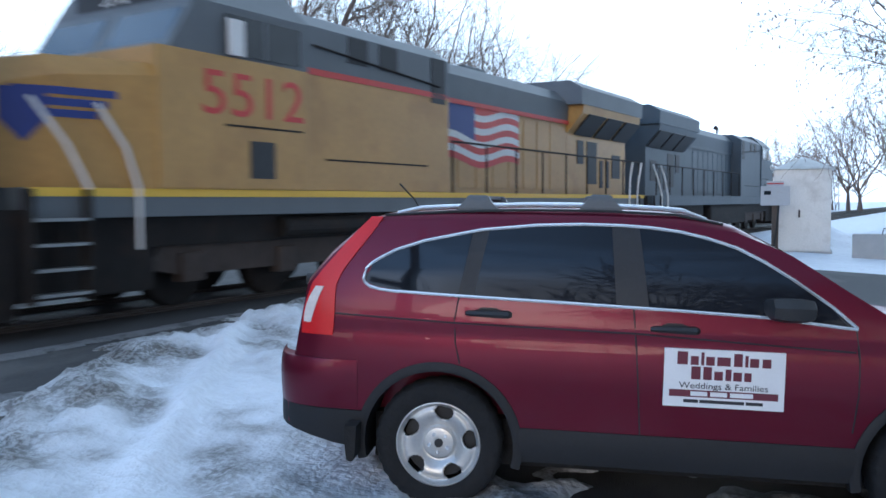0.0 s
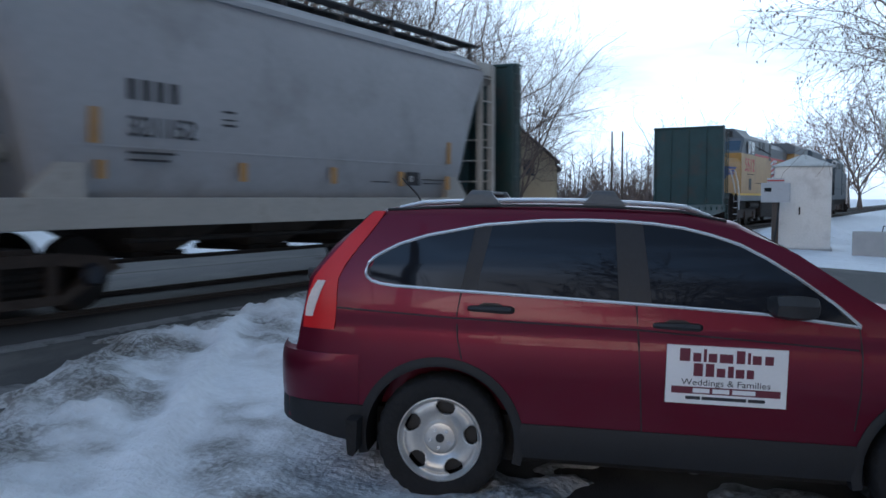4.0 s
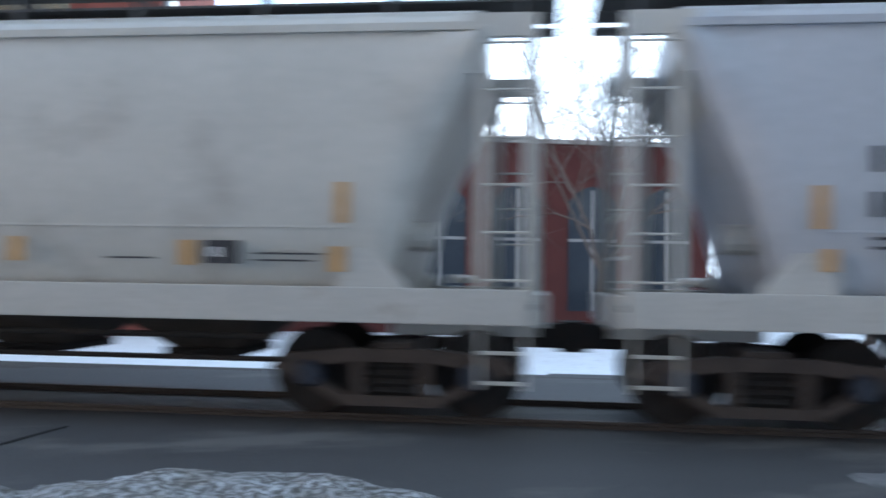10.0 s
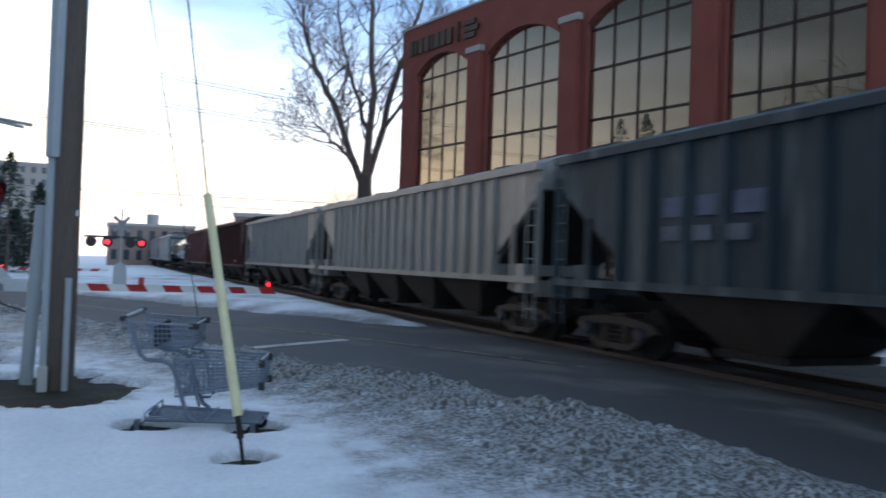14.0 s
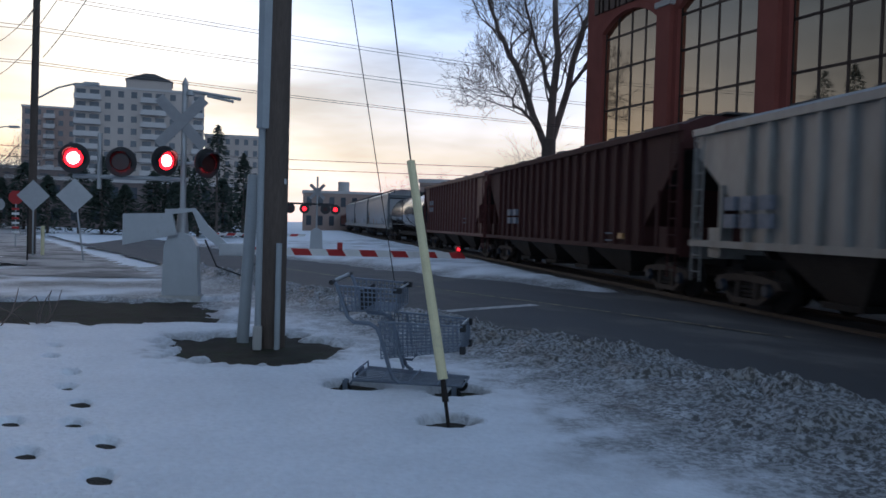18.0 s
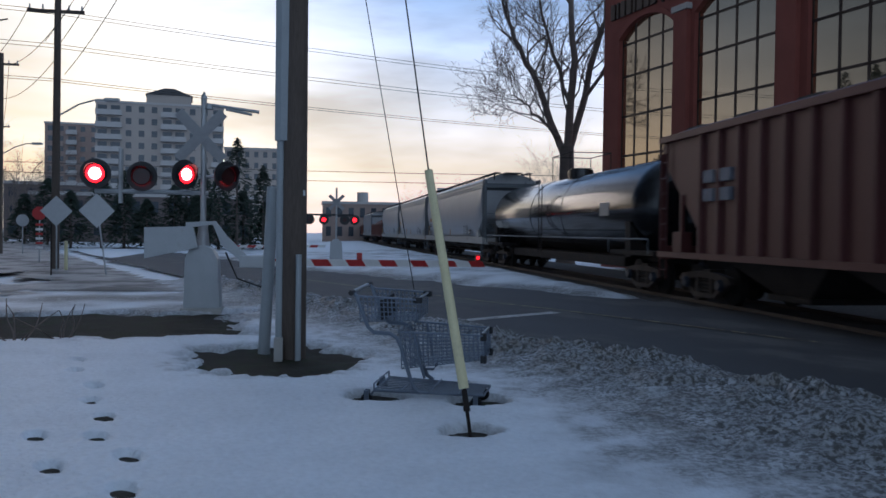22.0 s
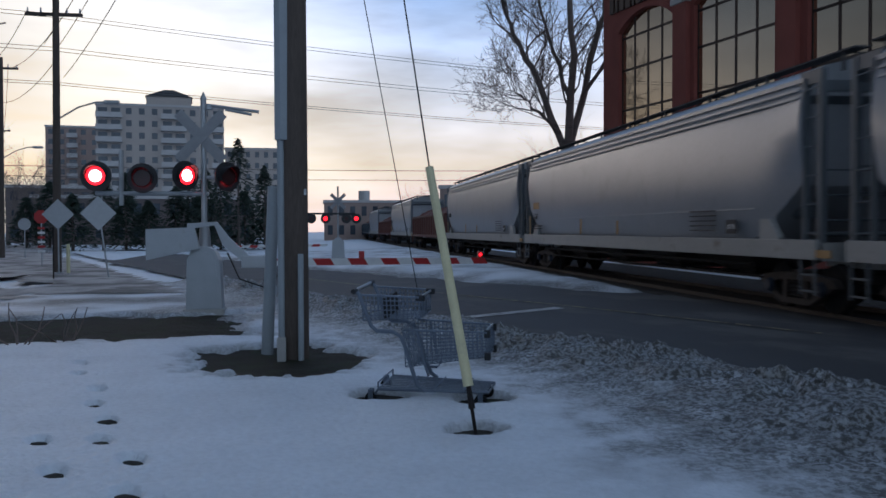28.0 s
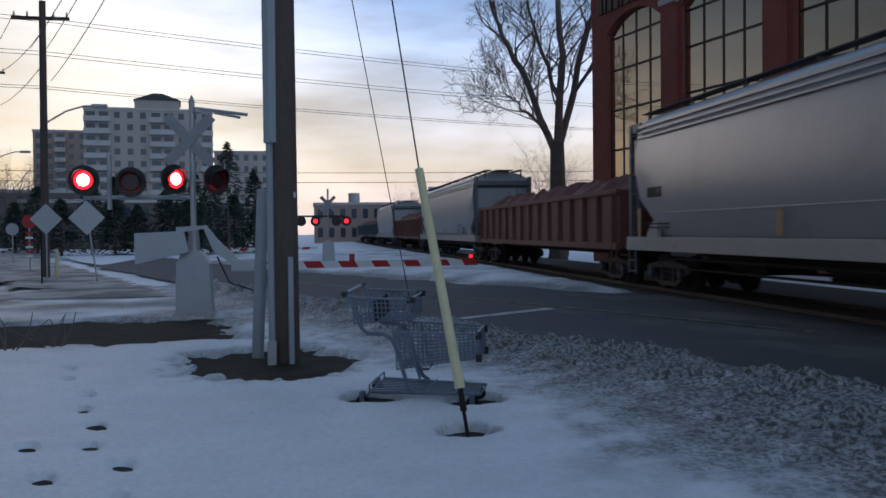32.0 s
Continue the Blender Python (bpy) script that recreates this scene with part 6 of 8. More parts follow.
def parked_car():
    p = thing("car", "dark red compact suv with roof rails parked on slushy snow", "car", pose(4.744, 2.814, 0.063, 0, 1.8, -66.8))
    xs = sorted({x for x, _ in TOPLINE} | {x for x, _ in PLAN} | set(np.arange(-0.9, 3.3, 0.15).round(2)))
    bm = loft([car_section(x) for x in xs])
    body = part("body", bm, "car_red", p, "glossy dark red bodywork with a crease along the doors", smooth=True)
    # wheel housings cut out of the body
    cut = obj("wheel_well", C(*[((x, s * 0.55, 0.352), (x, s * 1.2, 0.352), 0.425) for x in (0.0, 2.62) for s in (-1, 1)], seg=48), "black")
    mod = body.modifiers.new("wells", "BOOLEAN")
    mod.object, mod.operation, mod.solver = cut, "DIFFERENCE", "EXACT"
    cut.parent = p
    bpy.context.view_layer.update()
    done = bpy.data.meshes.new_from_object(body.evaluated_get(bpy.context.evaluated_depsgraph_get()))
    body.modifiers.clear()
    body.data = done
    for q in done.polygons:
        q.use_smooth = True
    done.set_sharp_from_angle(angle=radians(30))
    bpy.data.objects.remove(cut)
    part("underbody", B((-0.40, 3.3, -0.66, 0.66, 0.20, 0.46)), "rubber", p)
    outline = GLASS_TOP + GLASS_LOW[::-1]
    for s in (-1, 1):
        for x in (0.0, 2.62):
            car_wheel(p, x, s)
            rings = []
            for t in np.linspace(radians(-14), radians(194), 36):
                d = Vector((math.cos(t), 0, math.sin(t)))
                ring = []
                for rr, o in ((0.415, -0.38), (0.415, 0.014), (0.435, 0.018), (0.466, 0.008), (0.466, -0.05)):
                    ax, az = x + d.x * rr, 0.352 + d.z * rr
                    ring.append((ax, s * (side_y(ax, max(az, 0.3)) + o), az))
                rings.append(ring)
            part("wheel_arch", loft(rings), "cladding", p, smooth=True)
        part("sill_cladding", loft([[(x, s * (side_y(x, z) + o), z) for o, z in ((-0.10, 0.27), (0.0, 0.285), (0.012, 0.34), (0.016, 0.43), (0.008, 0.475), (-0.05, 0.48))] for x in np.linspace(0.44, 2.19, 10)]), "cladding", p, smooth=True)
        part("bumper_cladding", loft([[(x, s * (side_y(x, z) + o), z) for o, z in ((-0.14, z0), (0.004, z0 + 0.012), (0.013, z0 + 0.07), (0.011, 0.515), (-0.03, 0.525))] for x, z0 in ((-0.985, 0.39), (-0.96, 0.375), (-0.92, 0.365), (-0.85, 0.355), (-0.75, 0.335), (-0.6, 0.305), (-0.43, 0.285))]), "cladding", p, smooth=True)
        part("mud_flap", prism([(-0.50, 0.46), (-0.435, 0.46), (-0.44, 0.29), (-0.455, 0.262), (-0.485, 0.27), (-0.495, 0.34)], "y", s * 0.88 - 0.13, s * 0.88 + 0.01), "rubber", p)
        pane(GLASS_TOP, GLASS_LOW, (-0.441, -0.441), (2.148, 2.148), 0.004, "window_surround", "black", p, s)
        for left, right, word in (((-0.425, -0.40), (0.096, 0.152), "dark tinted rear quarter window"), ((0.18, 0.245), (0.94, 0.91), "dark tinted rear door window"), ((1.11, 1.058), (2.10, 2.02), "dark tinted front door window")):
            pane([(x, z - 0.010) for x, z in GLASS_TOP], [(x, z + 0.010) for x, z in GLASS_LOW], left, right, 0.008, "side_window", "car_glass", p, s, word)
        strip_line(outline, 0.009, "chrome_trim", "chrome", p, s, 0.010, True)
        # seams
        strip_line([(0.097, 1.175), (0.078, 1.057), (0.085, 0.93), (0.113, 0.813)], 0.005, "door_seam", "black", p, s, -0.002)
        strip_line([(0.96, 1.578), (1.03, 1.166), (1.053, 0.93), (1.087, 0.476)], 0.005, "door_seam", "black", p, s, -0.002)
        strip_line([(2.147, 1.09), (2.168, 0.94), (2.17, 0.75), (2.155, 0.556)], 0.005, "door_seam", "black", p, s, -0.002)
        # no seam: a thin black line draws the shade in the flank's crease
        strip_line([(-0.66, 1.060), (0.08, 1.036), (1.05, 1.022), (2.15, 0.975)], 0.0055, "crease_shade", "black", p, s, -0.002)
        for x, zz in ((0.262, 1.093), (1.245, 1.052)):
            # flat black plate on the door, painted shade for the hollow behind the handle
            part("recess_shade", loft([[(x + dx, s * (side_y(x + dx, zz) + 0.001 + o), zz + dz) for o, dz in ((-0.02, -0.034 * q), (0.0, -0.034 * q), (0.0, 0.034 * q), (-0.02, 0.034 * q))] for dx, q in ((-0.07, 0.5), (-0.04, 1.0), (0.04, 1.0), (0.075, 0.5))]), "black", p)
            part("door_handle", loft([[(x + dx, s * (side_y(x + dx, zz) + o), zz + dz) for o, dz in ((-0.006, -0.022 * q), (0.026 * q, -0.018 * q), (0.036 * q, 0.0), (0.026 * q, 0.018 * q), (-0.006, 0.022 * q))] for dx, q in ((-0.125, 0.5), (-0.1, 0.8), (-0.03, 0.85), (0.04, 1.0), (0.11, 1.0), (0.128, 0.5))]), "black", p, "black door handle", smooth=True)
        # tail lamp running up the rear pillar
        band([(0.935, -0.80, -0.61), (1.0, -0.797, -0.603), (1.06, -0.79, -0.60), (1.14, -0.772, -0.602), (1.22, -0.745, -0.60), (1.30, -0.685, -0.565), (1.38, -0.62, -0.51), (1.46, -0.557, -0.453), (1.53, -0.495, -0.405), (1.60, -0.43, -0.365)], 0.008, "tail_lamp", "lamp_red", p, s, "red tail lamp running up the pillar")
        band([(1.0, -0.787, -0.742), (1.05, -0.782, -0.728), (1.10, -0.772, -0.712), (1.15, -0.752, -0.695), (1.205, -0.72, -0.672)], 0.014, "reversing_lamp", "lamp_clear", p, s, "clear lens of the tail lamp")
        part("bumper", loft([[(x, s * (side_y(x, z) + o * k), z) for o, z in ((-0.05, 0.815), (0.012, 0.80), (0.034, 0.755), (0.042, 0.69), (0.034, 0.60), (0.016, 0.52), (-0.05, 0.51))] for x, k in ((-0.985, 0.85), (-0.955, 1.0), (-0.90, 1.0), (-0.82, 0.95), (-0.70, 0.75), (-0.58, 0.45), (-0.46, 0.12))]), "car_red", p, smooth=True)
        # mirror
        part("mirror", loft([[(x, s * (0.90 + y), 1.19 + z) for y, z in ((-0.02, -0.042 * q), (0.10 * q, -0.062 * q), (0.19 * q, -0.04 * q), (0.20 * q, 0.02 * q), (0.15 * q, 0.065 * q), (-0.02, 0.05 * q))] for x, q in ((1.69, 0.55), (1.705, 0.85), (1.77, 1.0), (1.85, 1.0), (1.90, 0.85), (1.93, 0.4))]), "black", p, "black door mirror", smooth=True)
        part("mirror_arm", B((1.83, 1.97, s * 0.84 - 0.05, s * 0.84 + 0.12, 1.11, 1.165), bevel=0.015), "black", p)
        # roof rails
        yy = s * 0.63
        rail = [(x, yy, curve_at(TOPLINE, x) + (0.012 if 0 < i < 13 else -0.012)) for i, x in enumerate(np.linspace(-0.30, 1.42, 14))]
        part("roof_rail", tube(rail, 0.015, 8), "chrome", p, "slim roof rail with a bright top")
        part("roof_ditch", tube([(x, s * 0.70, curve_at(TOPLINE, x) - 0.016) for x in np.linspace(-0.36, 1.5, 16)], 0.008, 6), "black", p)
        for x in (0.164, 0.85):
            z = curve_at(TOPLINE, x)
            part("rail_foot", loft([[(x - 0.115 * q, yy - 0.05 * k, z + h), (x + 0.115 * q, yy - 0.05 * k, z + h), (x + 0.115 * q, yy + 0.05 * k, z + h), (x - 0.115 * q, yy + 0.05 * k, z + h)] for q, k, h in ((1.0, 1.0, -0.035), (1.0, 1.0, 0.0), (0.88, 0.95, 0.012), (0.62, 0.85, 0.045), (0.52, 0.7, 0.066), (0.40, 0.5, 0.074))]), "roofrail", p, "dark cross-bar foot on the roof rail")
    for x in (0.164, 0.85):
        part("cross_bar", B((x - 0.035, x + 0.035, -0.60, 0.60, curve_at(TOPLINE, x) + 0.05, curve_at(TOPLINE, x) + 0.07), bevel=0.008), "roofrail", p)
    # glass at both ends
    part("rear_window", loft([[(x - 0.006, y * 0.60, curve_at(TOPLINE, x) + 0.004) for y in (-1, 1)] + [(x, y * 0.60, curve_at(TOPLINE, x) - 0.03) for y in (1, -1)] for x in (-0.74, -0.64, -0.55, -0.46)]), "car_glass", p)
    part("windscreen", loft([[(x, y * w, curve_at(TOPLINE, x) + 0.005) for y in (-1, 1)] + [(x, y * w, curve_at(TOPLINE, x) - 0.03) for y in (1, -1)] for x, w in ((1.60, 0.50), (1.85, 0.55), (2.12, 0.60), (2.33, 0.64))]), "screen_glass", p)
    part("rear_wiper", tube([(-0.86, 0.0, 1.10), (-0.84, -0.05, 1.16), (-0.82, -0.38, 1.24)], 0.014), "black", p)
    part("wiper_boss", C(((-0.80, -0.42, 1.20), (-0.90, -0.42, 1.20), 0.035), seg=12), "black", p)
    part("antenna", tube([(-0.25, -0.10, 1.62), (-0.30, -0.10, 1.70), (-0.40, -0.10, 1.80)], 0.005), "black", p)
    part("exhaust_pipe", C(((-0.95, -0.50, 0.33), (-0.6, -0.50, 0.33), 0.028)), "steel", p)
    part("plate_lamp_bar", B((-0.86, -0.80, -0.35, 0.35, 0.88, 0.93), bevel=0.01), "chrome", p)
    # magnetic sign on the front door; the phone number and the firm's name stand as plain bars
    y0 = -(side_y(1.5, 0.82) + 0.006)
    sign = part("door_sign", B((1.196, 1.805, y0 - 0.003, y0 + 0.02, 0.653, 0.958), bevel=0.0015), "magnet", p, "white magnetic sign with wine-red print")
    yb = y0 - 0.0045
    for x, w, h in ((1.262, 0.062, 0.068), (1.33, 0.047, 0.046), (1.383, 0.018, 0.068), (1.408, 0.050, 0.046), (1.464, 0.078, 0.046), (1.548, 0.050, 0.068), (1.604, 0.018, 0.06), (1.628, 0.052, 0.046), (1.69, 0.05, 0.046)):
        part("name_bar", B((x, x + w * 0.86, yb, y0, 0.876, 0.876 + h)), "wine", sign)
    for x, w, h in ((1.335, 0.055, 0.068), (1.396, 0.050, 0.068), (1.452, 0.050, 0.046), (1.508, 0.034, 0.060), (1.547, 0.050, 0.046), (1.602, 0.042, 0.046)):
        part("name_bar", B((x, x + w * 0.86, yb, y0, 0.800, 0.800 + h)), "wine", sign)
    letters("Weddings & Families", 0.046, pose(1.50, yb, 0.752, 90) @ Matrix.Diagonal((1.16, 1, 1, 1)), "mark", sign, depth=0.0008, align="CENTER")
    part("number_band", B((1.226, 1.775, yb, y0, 0.706, 0.743)), "wine", sign)
    for x, w in ((1.335, 0.085), (1.435, 0.085), (1.535, 0.115)):
        part("number_bar", B((x, x + w, yb - 0.0015, y0, 0.713, 0.736)), "magnet", sign)
    for x, w in ((1.30, 0.075), (1.382, 0.225), (1.615, 0.085)):
        part("address_bar", B((x, x + w, yb, y0, 0.676, 0.693)), "mark", sign)
    return p


parked_car()


# ---- the level crossing, poles, signs ----
M.update({
    "case": mat("pale_grey_enamel", (0.42, 0.44, 0.46), 0.5, 0.2, var=0.1, scale=3, spots=(0.3, 0.28, 0.26), spot_at=(0.6, 0.8), spot_scale=3),
    "red_paint": mat("red_paint", (0.42, 0.03, 0.03), 0.5, var=0.12, scale=6),
    "lamp_on": mat("lit_red_lamp", (0.6, 0.02, 0.01), 0.3, var=0.0, emit=(1.0, 0.008, 0.014), power=5.0),
    "lamp_core": mat("lit_lamp_core", (0.9, 0.5, 0.4), 0.3, var=0.0, emit=(1.0, 0.62, 0.50), power=9.0),
    "lamp_off": mat("unlit_red_lens", (0.035, 0.004, 0.004), 0.3, var=0.1),
    "yellow_plastic": mat("yellow_guard", (0.72, 0.66, 0.40), 0.5, var=0.12, scale=5, spots=(0.55, 0.50, 0.33), spot_at=(0.55, 0.8), spot_scale=4),
    "conduit": mat("grey_conduit", (0.33, 0.36, 0.38), 0.5, var=0.12, scale=4),
    "cable": mat("black_cable", (0.02, 0.02, 0.02), 0.6, var=0.1),
    "sign_back": mat("bare_sign_back", (0.42, 0.43, 0.44), 0.45, 0.6, var=0.08),
    "crossbuck": mat("crossbuck_back", (0.30, 0.30, 0.31), 0.7, var=0.15),
    "cart_grey": mat("cart_wire", (0.16, 0.19, 0.24), 0.4, 0.3, var=0.15, scale=8),
    "concrete": mat("concrete", (0.42, 0.41, 0.39), 0.9, var=0.15, scale=3, bump=0.004),
})
TURNERS = []


def signal_head(p, x, y, z, lit, turn=0.0):
    """A round lamp head that looks along +x. The lamp inside turns on an upright pin: one side glows, the other is dark."""
    hd = part("lamp_head", C(((x, y, z), (x + 0.03, y, z), 0.31), ((x - 0.16, y, z), (x, y, z), 0.13), seg=32), "black", p, "black round target of a flashing lamp")
    n = 18
    bm = loft([[(x + 0.03 + dx, y + (0.205 + t) * math.cos(a), z + (0.205 + t) * math.sin(a)) for dx, t in ((0, 0), (0.26 * (0.35 + 0.65 * max(math.sin(a), 0)), 0), (0.26 * (0.35 + 0.65 * max(math.sin(a), 0)), 0.012), (0, 0.012))] for a in np.linspace(radians(-30), radians(210), n)])
    part("hood", bm, "black", hd)
    hd.matrix_basis = Matrix.Translation((x, y, z)) @ Matrix.Rotation(radians(turn), 4, "Z") @ Matrix.Translation((-x, -y, -z))
    disc = C(((-0.006, 0, 0), (0.0, 0, 0), 0.19), seg=32)
    lamp = part("lamp", disc, "lamp_off", p, "lamp that flashes red")
    part("lens", C(((0.0, 0, 0), (0.018, 0, 0), 0.19, 0.17), seg=32), "lamp_on", lamp, "glowing red lens")
    part("bulb", C(((0.018, 0, 0), (0.026, 0, 0), 0.125, 0.10), seg=24), "lamp_core", lamp)
    part("lens", C(((-0.024, 0, 0), (-0.006, 0, 0), 0.17, 0.19), seg=32), "lamp_off", lamp, "dark side of the lamp")
    TURNERS.append((lamp, (x + 0.06 * math.cos(radians(turn)), y + 0.06 * math.sin(radians(turn)), z), lit, turn))
    return hd


def gate_arm(p, a, b, n, z_half=0.075):
    """A striped arm from a to b."""
    a, b = Vector(a), Vector(b)
    d = b - a
    q = d.normalized()
    L = d.length
    m = Matrix.Translation(a) @ q.to_track_quat("X", "Z").to_matrix().to_4x4()
    for i in range(n):
        x0, x1 = L * i / n, L * (i + 1) / n
        s = 0.11
        bm = prism([(x0 + s, -z_half), (x1 + s, -z_half), (x1, z_half), (x0, z_half)], "y", -0.025, 0.025)
        ob = part("arm_stripe", bm, "red_paint" if i % 2 else "white", p)
        ob.matrix_basis = m
    for k, f in enumerate((0.42, 0.98)):
        c = a + d * f
        lamp = part("arm_lamp", B((c.x - 0.06, c.x + 0.06, c.y - 0.06, c.y + 0.06, c.z + z_half, c.z + z_half + 0.16), bevel=0.02), "red_paint", p)
        if k:
            part("lens", C(((c.x + 0.06, c.y, c.z + z_half + 0.08), (c.x + 0.08, c.y, c.z + z_half + 0.08), 0.035), seg=16), "lamp_on", lamp)
    return p


def crossing_signal():
    p = thing("crossing_signal", "level crossing signal with flashing red lamps and a lowered striped gate", "crossing signal")
    x, y = -20.1, -2.53
    p.location.z = VERGE
    g = 0.0
    part("foundation", B((x - 0.32, x + 0.32, y - 0.42, y + 0.42, g - 0.1, g + 0.12), bevel=0.03), "concrete", p)
    prof = [(-0.36, g + 0.12), (-0.33, 1.15), (-0.24, 1.36), (-0.08, 1.44), (0.08, 1.44), (0.22, 1.36), (0.33, 1.15), (0.38, g + 0.12)]
    part("gate_machine", prism([(y + a, b) for a, b in prof], "x", x - 0.3, x + 0.3), "case", p, "pale grey housing of the gate machine")
    part("housing_door", prism([(y + a * 0.8, 0.2 + (b - 0.2) * 0.9) for a, b in prof], "x", x + 0.3, x + 0.312), "case", p)
    # counterweight and drive arms
    part("counterweight", prism([(y - 1.12, 1.16), (y - 1.12, 1.80), (y - 0.15, 1.84), (y - 0.05, 1.40)], "x", x + 0.32, x + 0.46), "case", p, "flat grey counterweight plate")
    part("drive_arm", prism([(y - 0.3, 1.80), (y + 0.25, 1.88), (y + 0.42, 1.45), (y + 0.95, 1.02), (y + 0.95, 1.24), (y + 0.55, 1.62), (y + 0.3, 1.95), (y - 0.3, 1.92)], "x", x + 0.30, x + 0.42), "case", p)
    part("arm_clamp", B((x + 0.3, x + 0.5, y + 0.8, y + 1.3, 0.98, 1.24), bevel=0.02), "sign_back", p)
    part("mast", C(((x, y, 1.40), (x, y, 4.55), 0.062), ((x, y, 1.42), (x, y, 1.95), 0.14, 0.09), ((x, y, 4.55), (x, y, 4.70), 0.075, 0.01), seg=16), "sign_back", p)
    # crossbuck seen from behind
    for s in (-1, 1):
        m = Matrix.Translation((x + 0.09, y - 0.05, 3.75)) @ Matrix.Rotation(s * radians(47), 4, "X")
        ob = part("crossbuck_board", B((-0.01, 0.01, -0.68, 0.68, -0.11, 0.11), bevel=0.003), "crossbuck", p)
        ob.matrix_basis = m @ Matrix.Translation((0.012 * s, 0, 0))
    part("top_arm", C(((x, y + 0.15, 4.42), (x + 0.02, y + 1.15, 4.30), 0.035), ((x, y + 0.45, 4.34), (x + 0.02, y + 1.0, 4.24), 0.03), ((x, y, 4.38), (x, y + 0.2, 4.42), 0.03), seg=8), "sign_back", p)
    part("bell", C(((x, y + 0.1, 4.33), (x + 0.0, y + 0.1, 4.45), 0.1, 0.05), seg=16), "sign_back", p)
    part("lamp_arm", C(((x, y - 2.2, 2.55), (x, y + 0.1, 2.55), 0.045), ((x, y - 1.68, 2.3), (x, y - 1.68, 3.45), 0.05), ((x, y - 0.4, 2.9), (x, y + 0.55, 2.9), 0.035), seg=10), "sign_back", p)
    for dy, dz, lit, turn in ((-2.13, 0.0, 1, 0), (-1.21, -0.04, 0, 0), (-0.36, 0.02, 1, 42), (0.49, 0.0, 0, 42)):
        signal_head(p, x + 0.22, y + dy, 2.90 + dz, lit, turn)
    gate_arm(p, (x + 0.4, y + 1.1, 1.10), (-22.3, 3.95, 1.0), 14)
    part("cable_loop", tube([(x + 0.3, y + 0.5, 1.3), (x + 0.35, y + 0.75, 0.75), (x + 0.3, y + 1.3, 0.55), (x + 0.25, y + 1.6, 0.9)], 0.018), "cable", p)
    return p


crossing_signal()


def far_signal(x, y, label, lamps=True):
    p = thing("crossing_signal", label, "crossing signal")
    g = gz(x, y)
    part("gate_machine", prism([(y - 0.4, g), (y - 0.34, 1.3), (y - 0.1, 1.5), (y + 0.1, 1.5), (y + 0.34, 1.3), (y + 0.4, g)], "x", x - 0.3, x + 0.3), "case", p)
    part("mast", C(((x, y, 1.4), (x, y, 4.6), 0.06)), "sign_back", p)
    for s in (-1, 1):
        ob = part("crossbuck_board", B((-0.01, 0.01, -0.6, 0.6, -0.1, 0.1)), "crossbuck", p)
        ob.matrix_basis = Matrix.Translation((x + 0.1 + 0.02 * s, y, 3.7)) @ Matrix.Rotation(s * radians(45), 4, "X")
    part("lamp_arm", C(((x, y - 2.0, 2.95), (x, y + 1.0, 2.95), 0.06)), "black", p)
    for dy, on in ((-0.75, True), (1.1, True), (0.5, False), (-1.6, False)):
        hd = part("lamp_head", C(((x + 0.1, y + dy, 2.65), (x + 0.14, y + dy, 2.65), 0.3), seg=24), "black", p)
        part("lens", C(((x + 0.14, y + dy, 2.65), (x + 0.16, y + dy, 2.65), 0.13), seg=16), "lamp_on" if on else "lamp_off", hd)
    gate_arm(p, (x + 0.3, y - 0.6, 1.05), (x + 1.5, y - 6.0, 1.0), 12)
    return p


far_signal(-53.4, 1.15, "second crossing signal with red lamps beyond the crossing")


def near_pole():
    up = Matrix.Translation((0, 0, VERGE))
    p = thing("utility_pole", "tall dark wooden utility pole with conduits on its side", "utility pole", up)
    part("pole", C(((-13.33, -0.47, -0.3), (-13.43, -0.47, 17.5), 0.18, 0.13), seg=20), "wood_pole", p, smooth=True)
    part("cable_guard", prism([(-13.42, -0.72), (-13.24, -0.74), (-13.18, -0.66), (-13.22, -0.56), (-13.4, -0.56)], "z", 3.0, 12.0), "conduit", p, "grey cable guard on the pole's side")
    part("conduit", C(((-13.28, -0.655, 0.0), (-13.30, -0.66, 3.1), 0.055)), "conduit", p)
    part("conduit", C(((-13.11, -0.40, 0.0), (-13.15, -0.40, 1.45), 0.04)), "conduit", p, "short pale conduit")
    part("ground_fitting", B((-13.2, -13.05, -0.72, -0.6, 0.0, 0.32), bevel=0.02), "concrete", p)
    part("pole_tag", B((-13.235, -13.22, -0.36, -0.32, 2.25, 2.33)), "sign_back", p)
    part("guy_arm", B((-13.46, -13.34, -0.42, 0.55, 8.95, 9.07)), "wood_pole", p)
    q = thing("marker_pipe", "pale grey pipe leaning beside the utility pole", "pipe", up)
    part("pipe", C(((-13.9, -0.90, -0.1), (-13.95, -0.79, 2.4), 0.085), seg=16), "conduit", q, smooth=True)
    w = thing("guy_wire", "steel guy wire with a yellow plastic guard", "guy wire", up)
    foot, top = Vector((-8.57, 1.15, 0.0)), Vector((-13.4, 0.45, 9.0))
    d = (top - foot).normalized()
    g0, g1 = Vector((-8.66, 1.10, 0.42)), Vector((-9.15, 0.83, 2.34))
    part("wire", C((g1, top, 0.008), seg=6), "cable", w)
    part("anchor_rod", C((foot, g0, 0.016), (foot + (g0 - foot) * 0.55, g0, 0.03, 0.022), seg=8), "iron", w)
    part("guard", C((g0, g1, 0.045, 0.038), seg=12), "yellow_plastic", w, "faded yellow guy guard")
    w2 = thing("guy_wire", "thin steel guy wire running down behind the road", "guy wire", up)
    part("wire", C(((-16.9, 1.75, 0.05), (-13.4, -0.42, 10.0), 0.008), seg=6), "cable", w2)


near_pole()


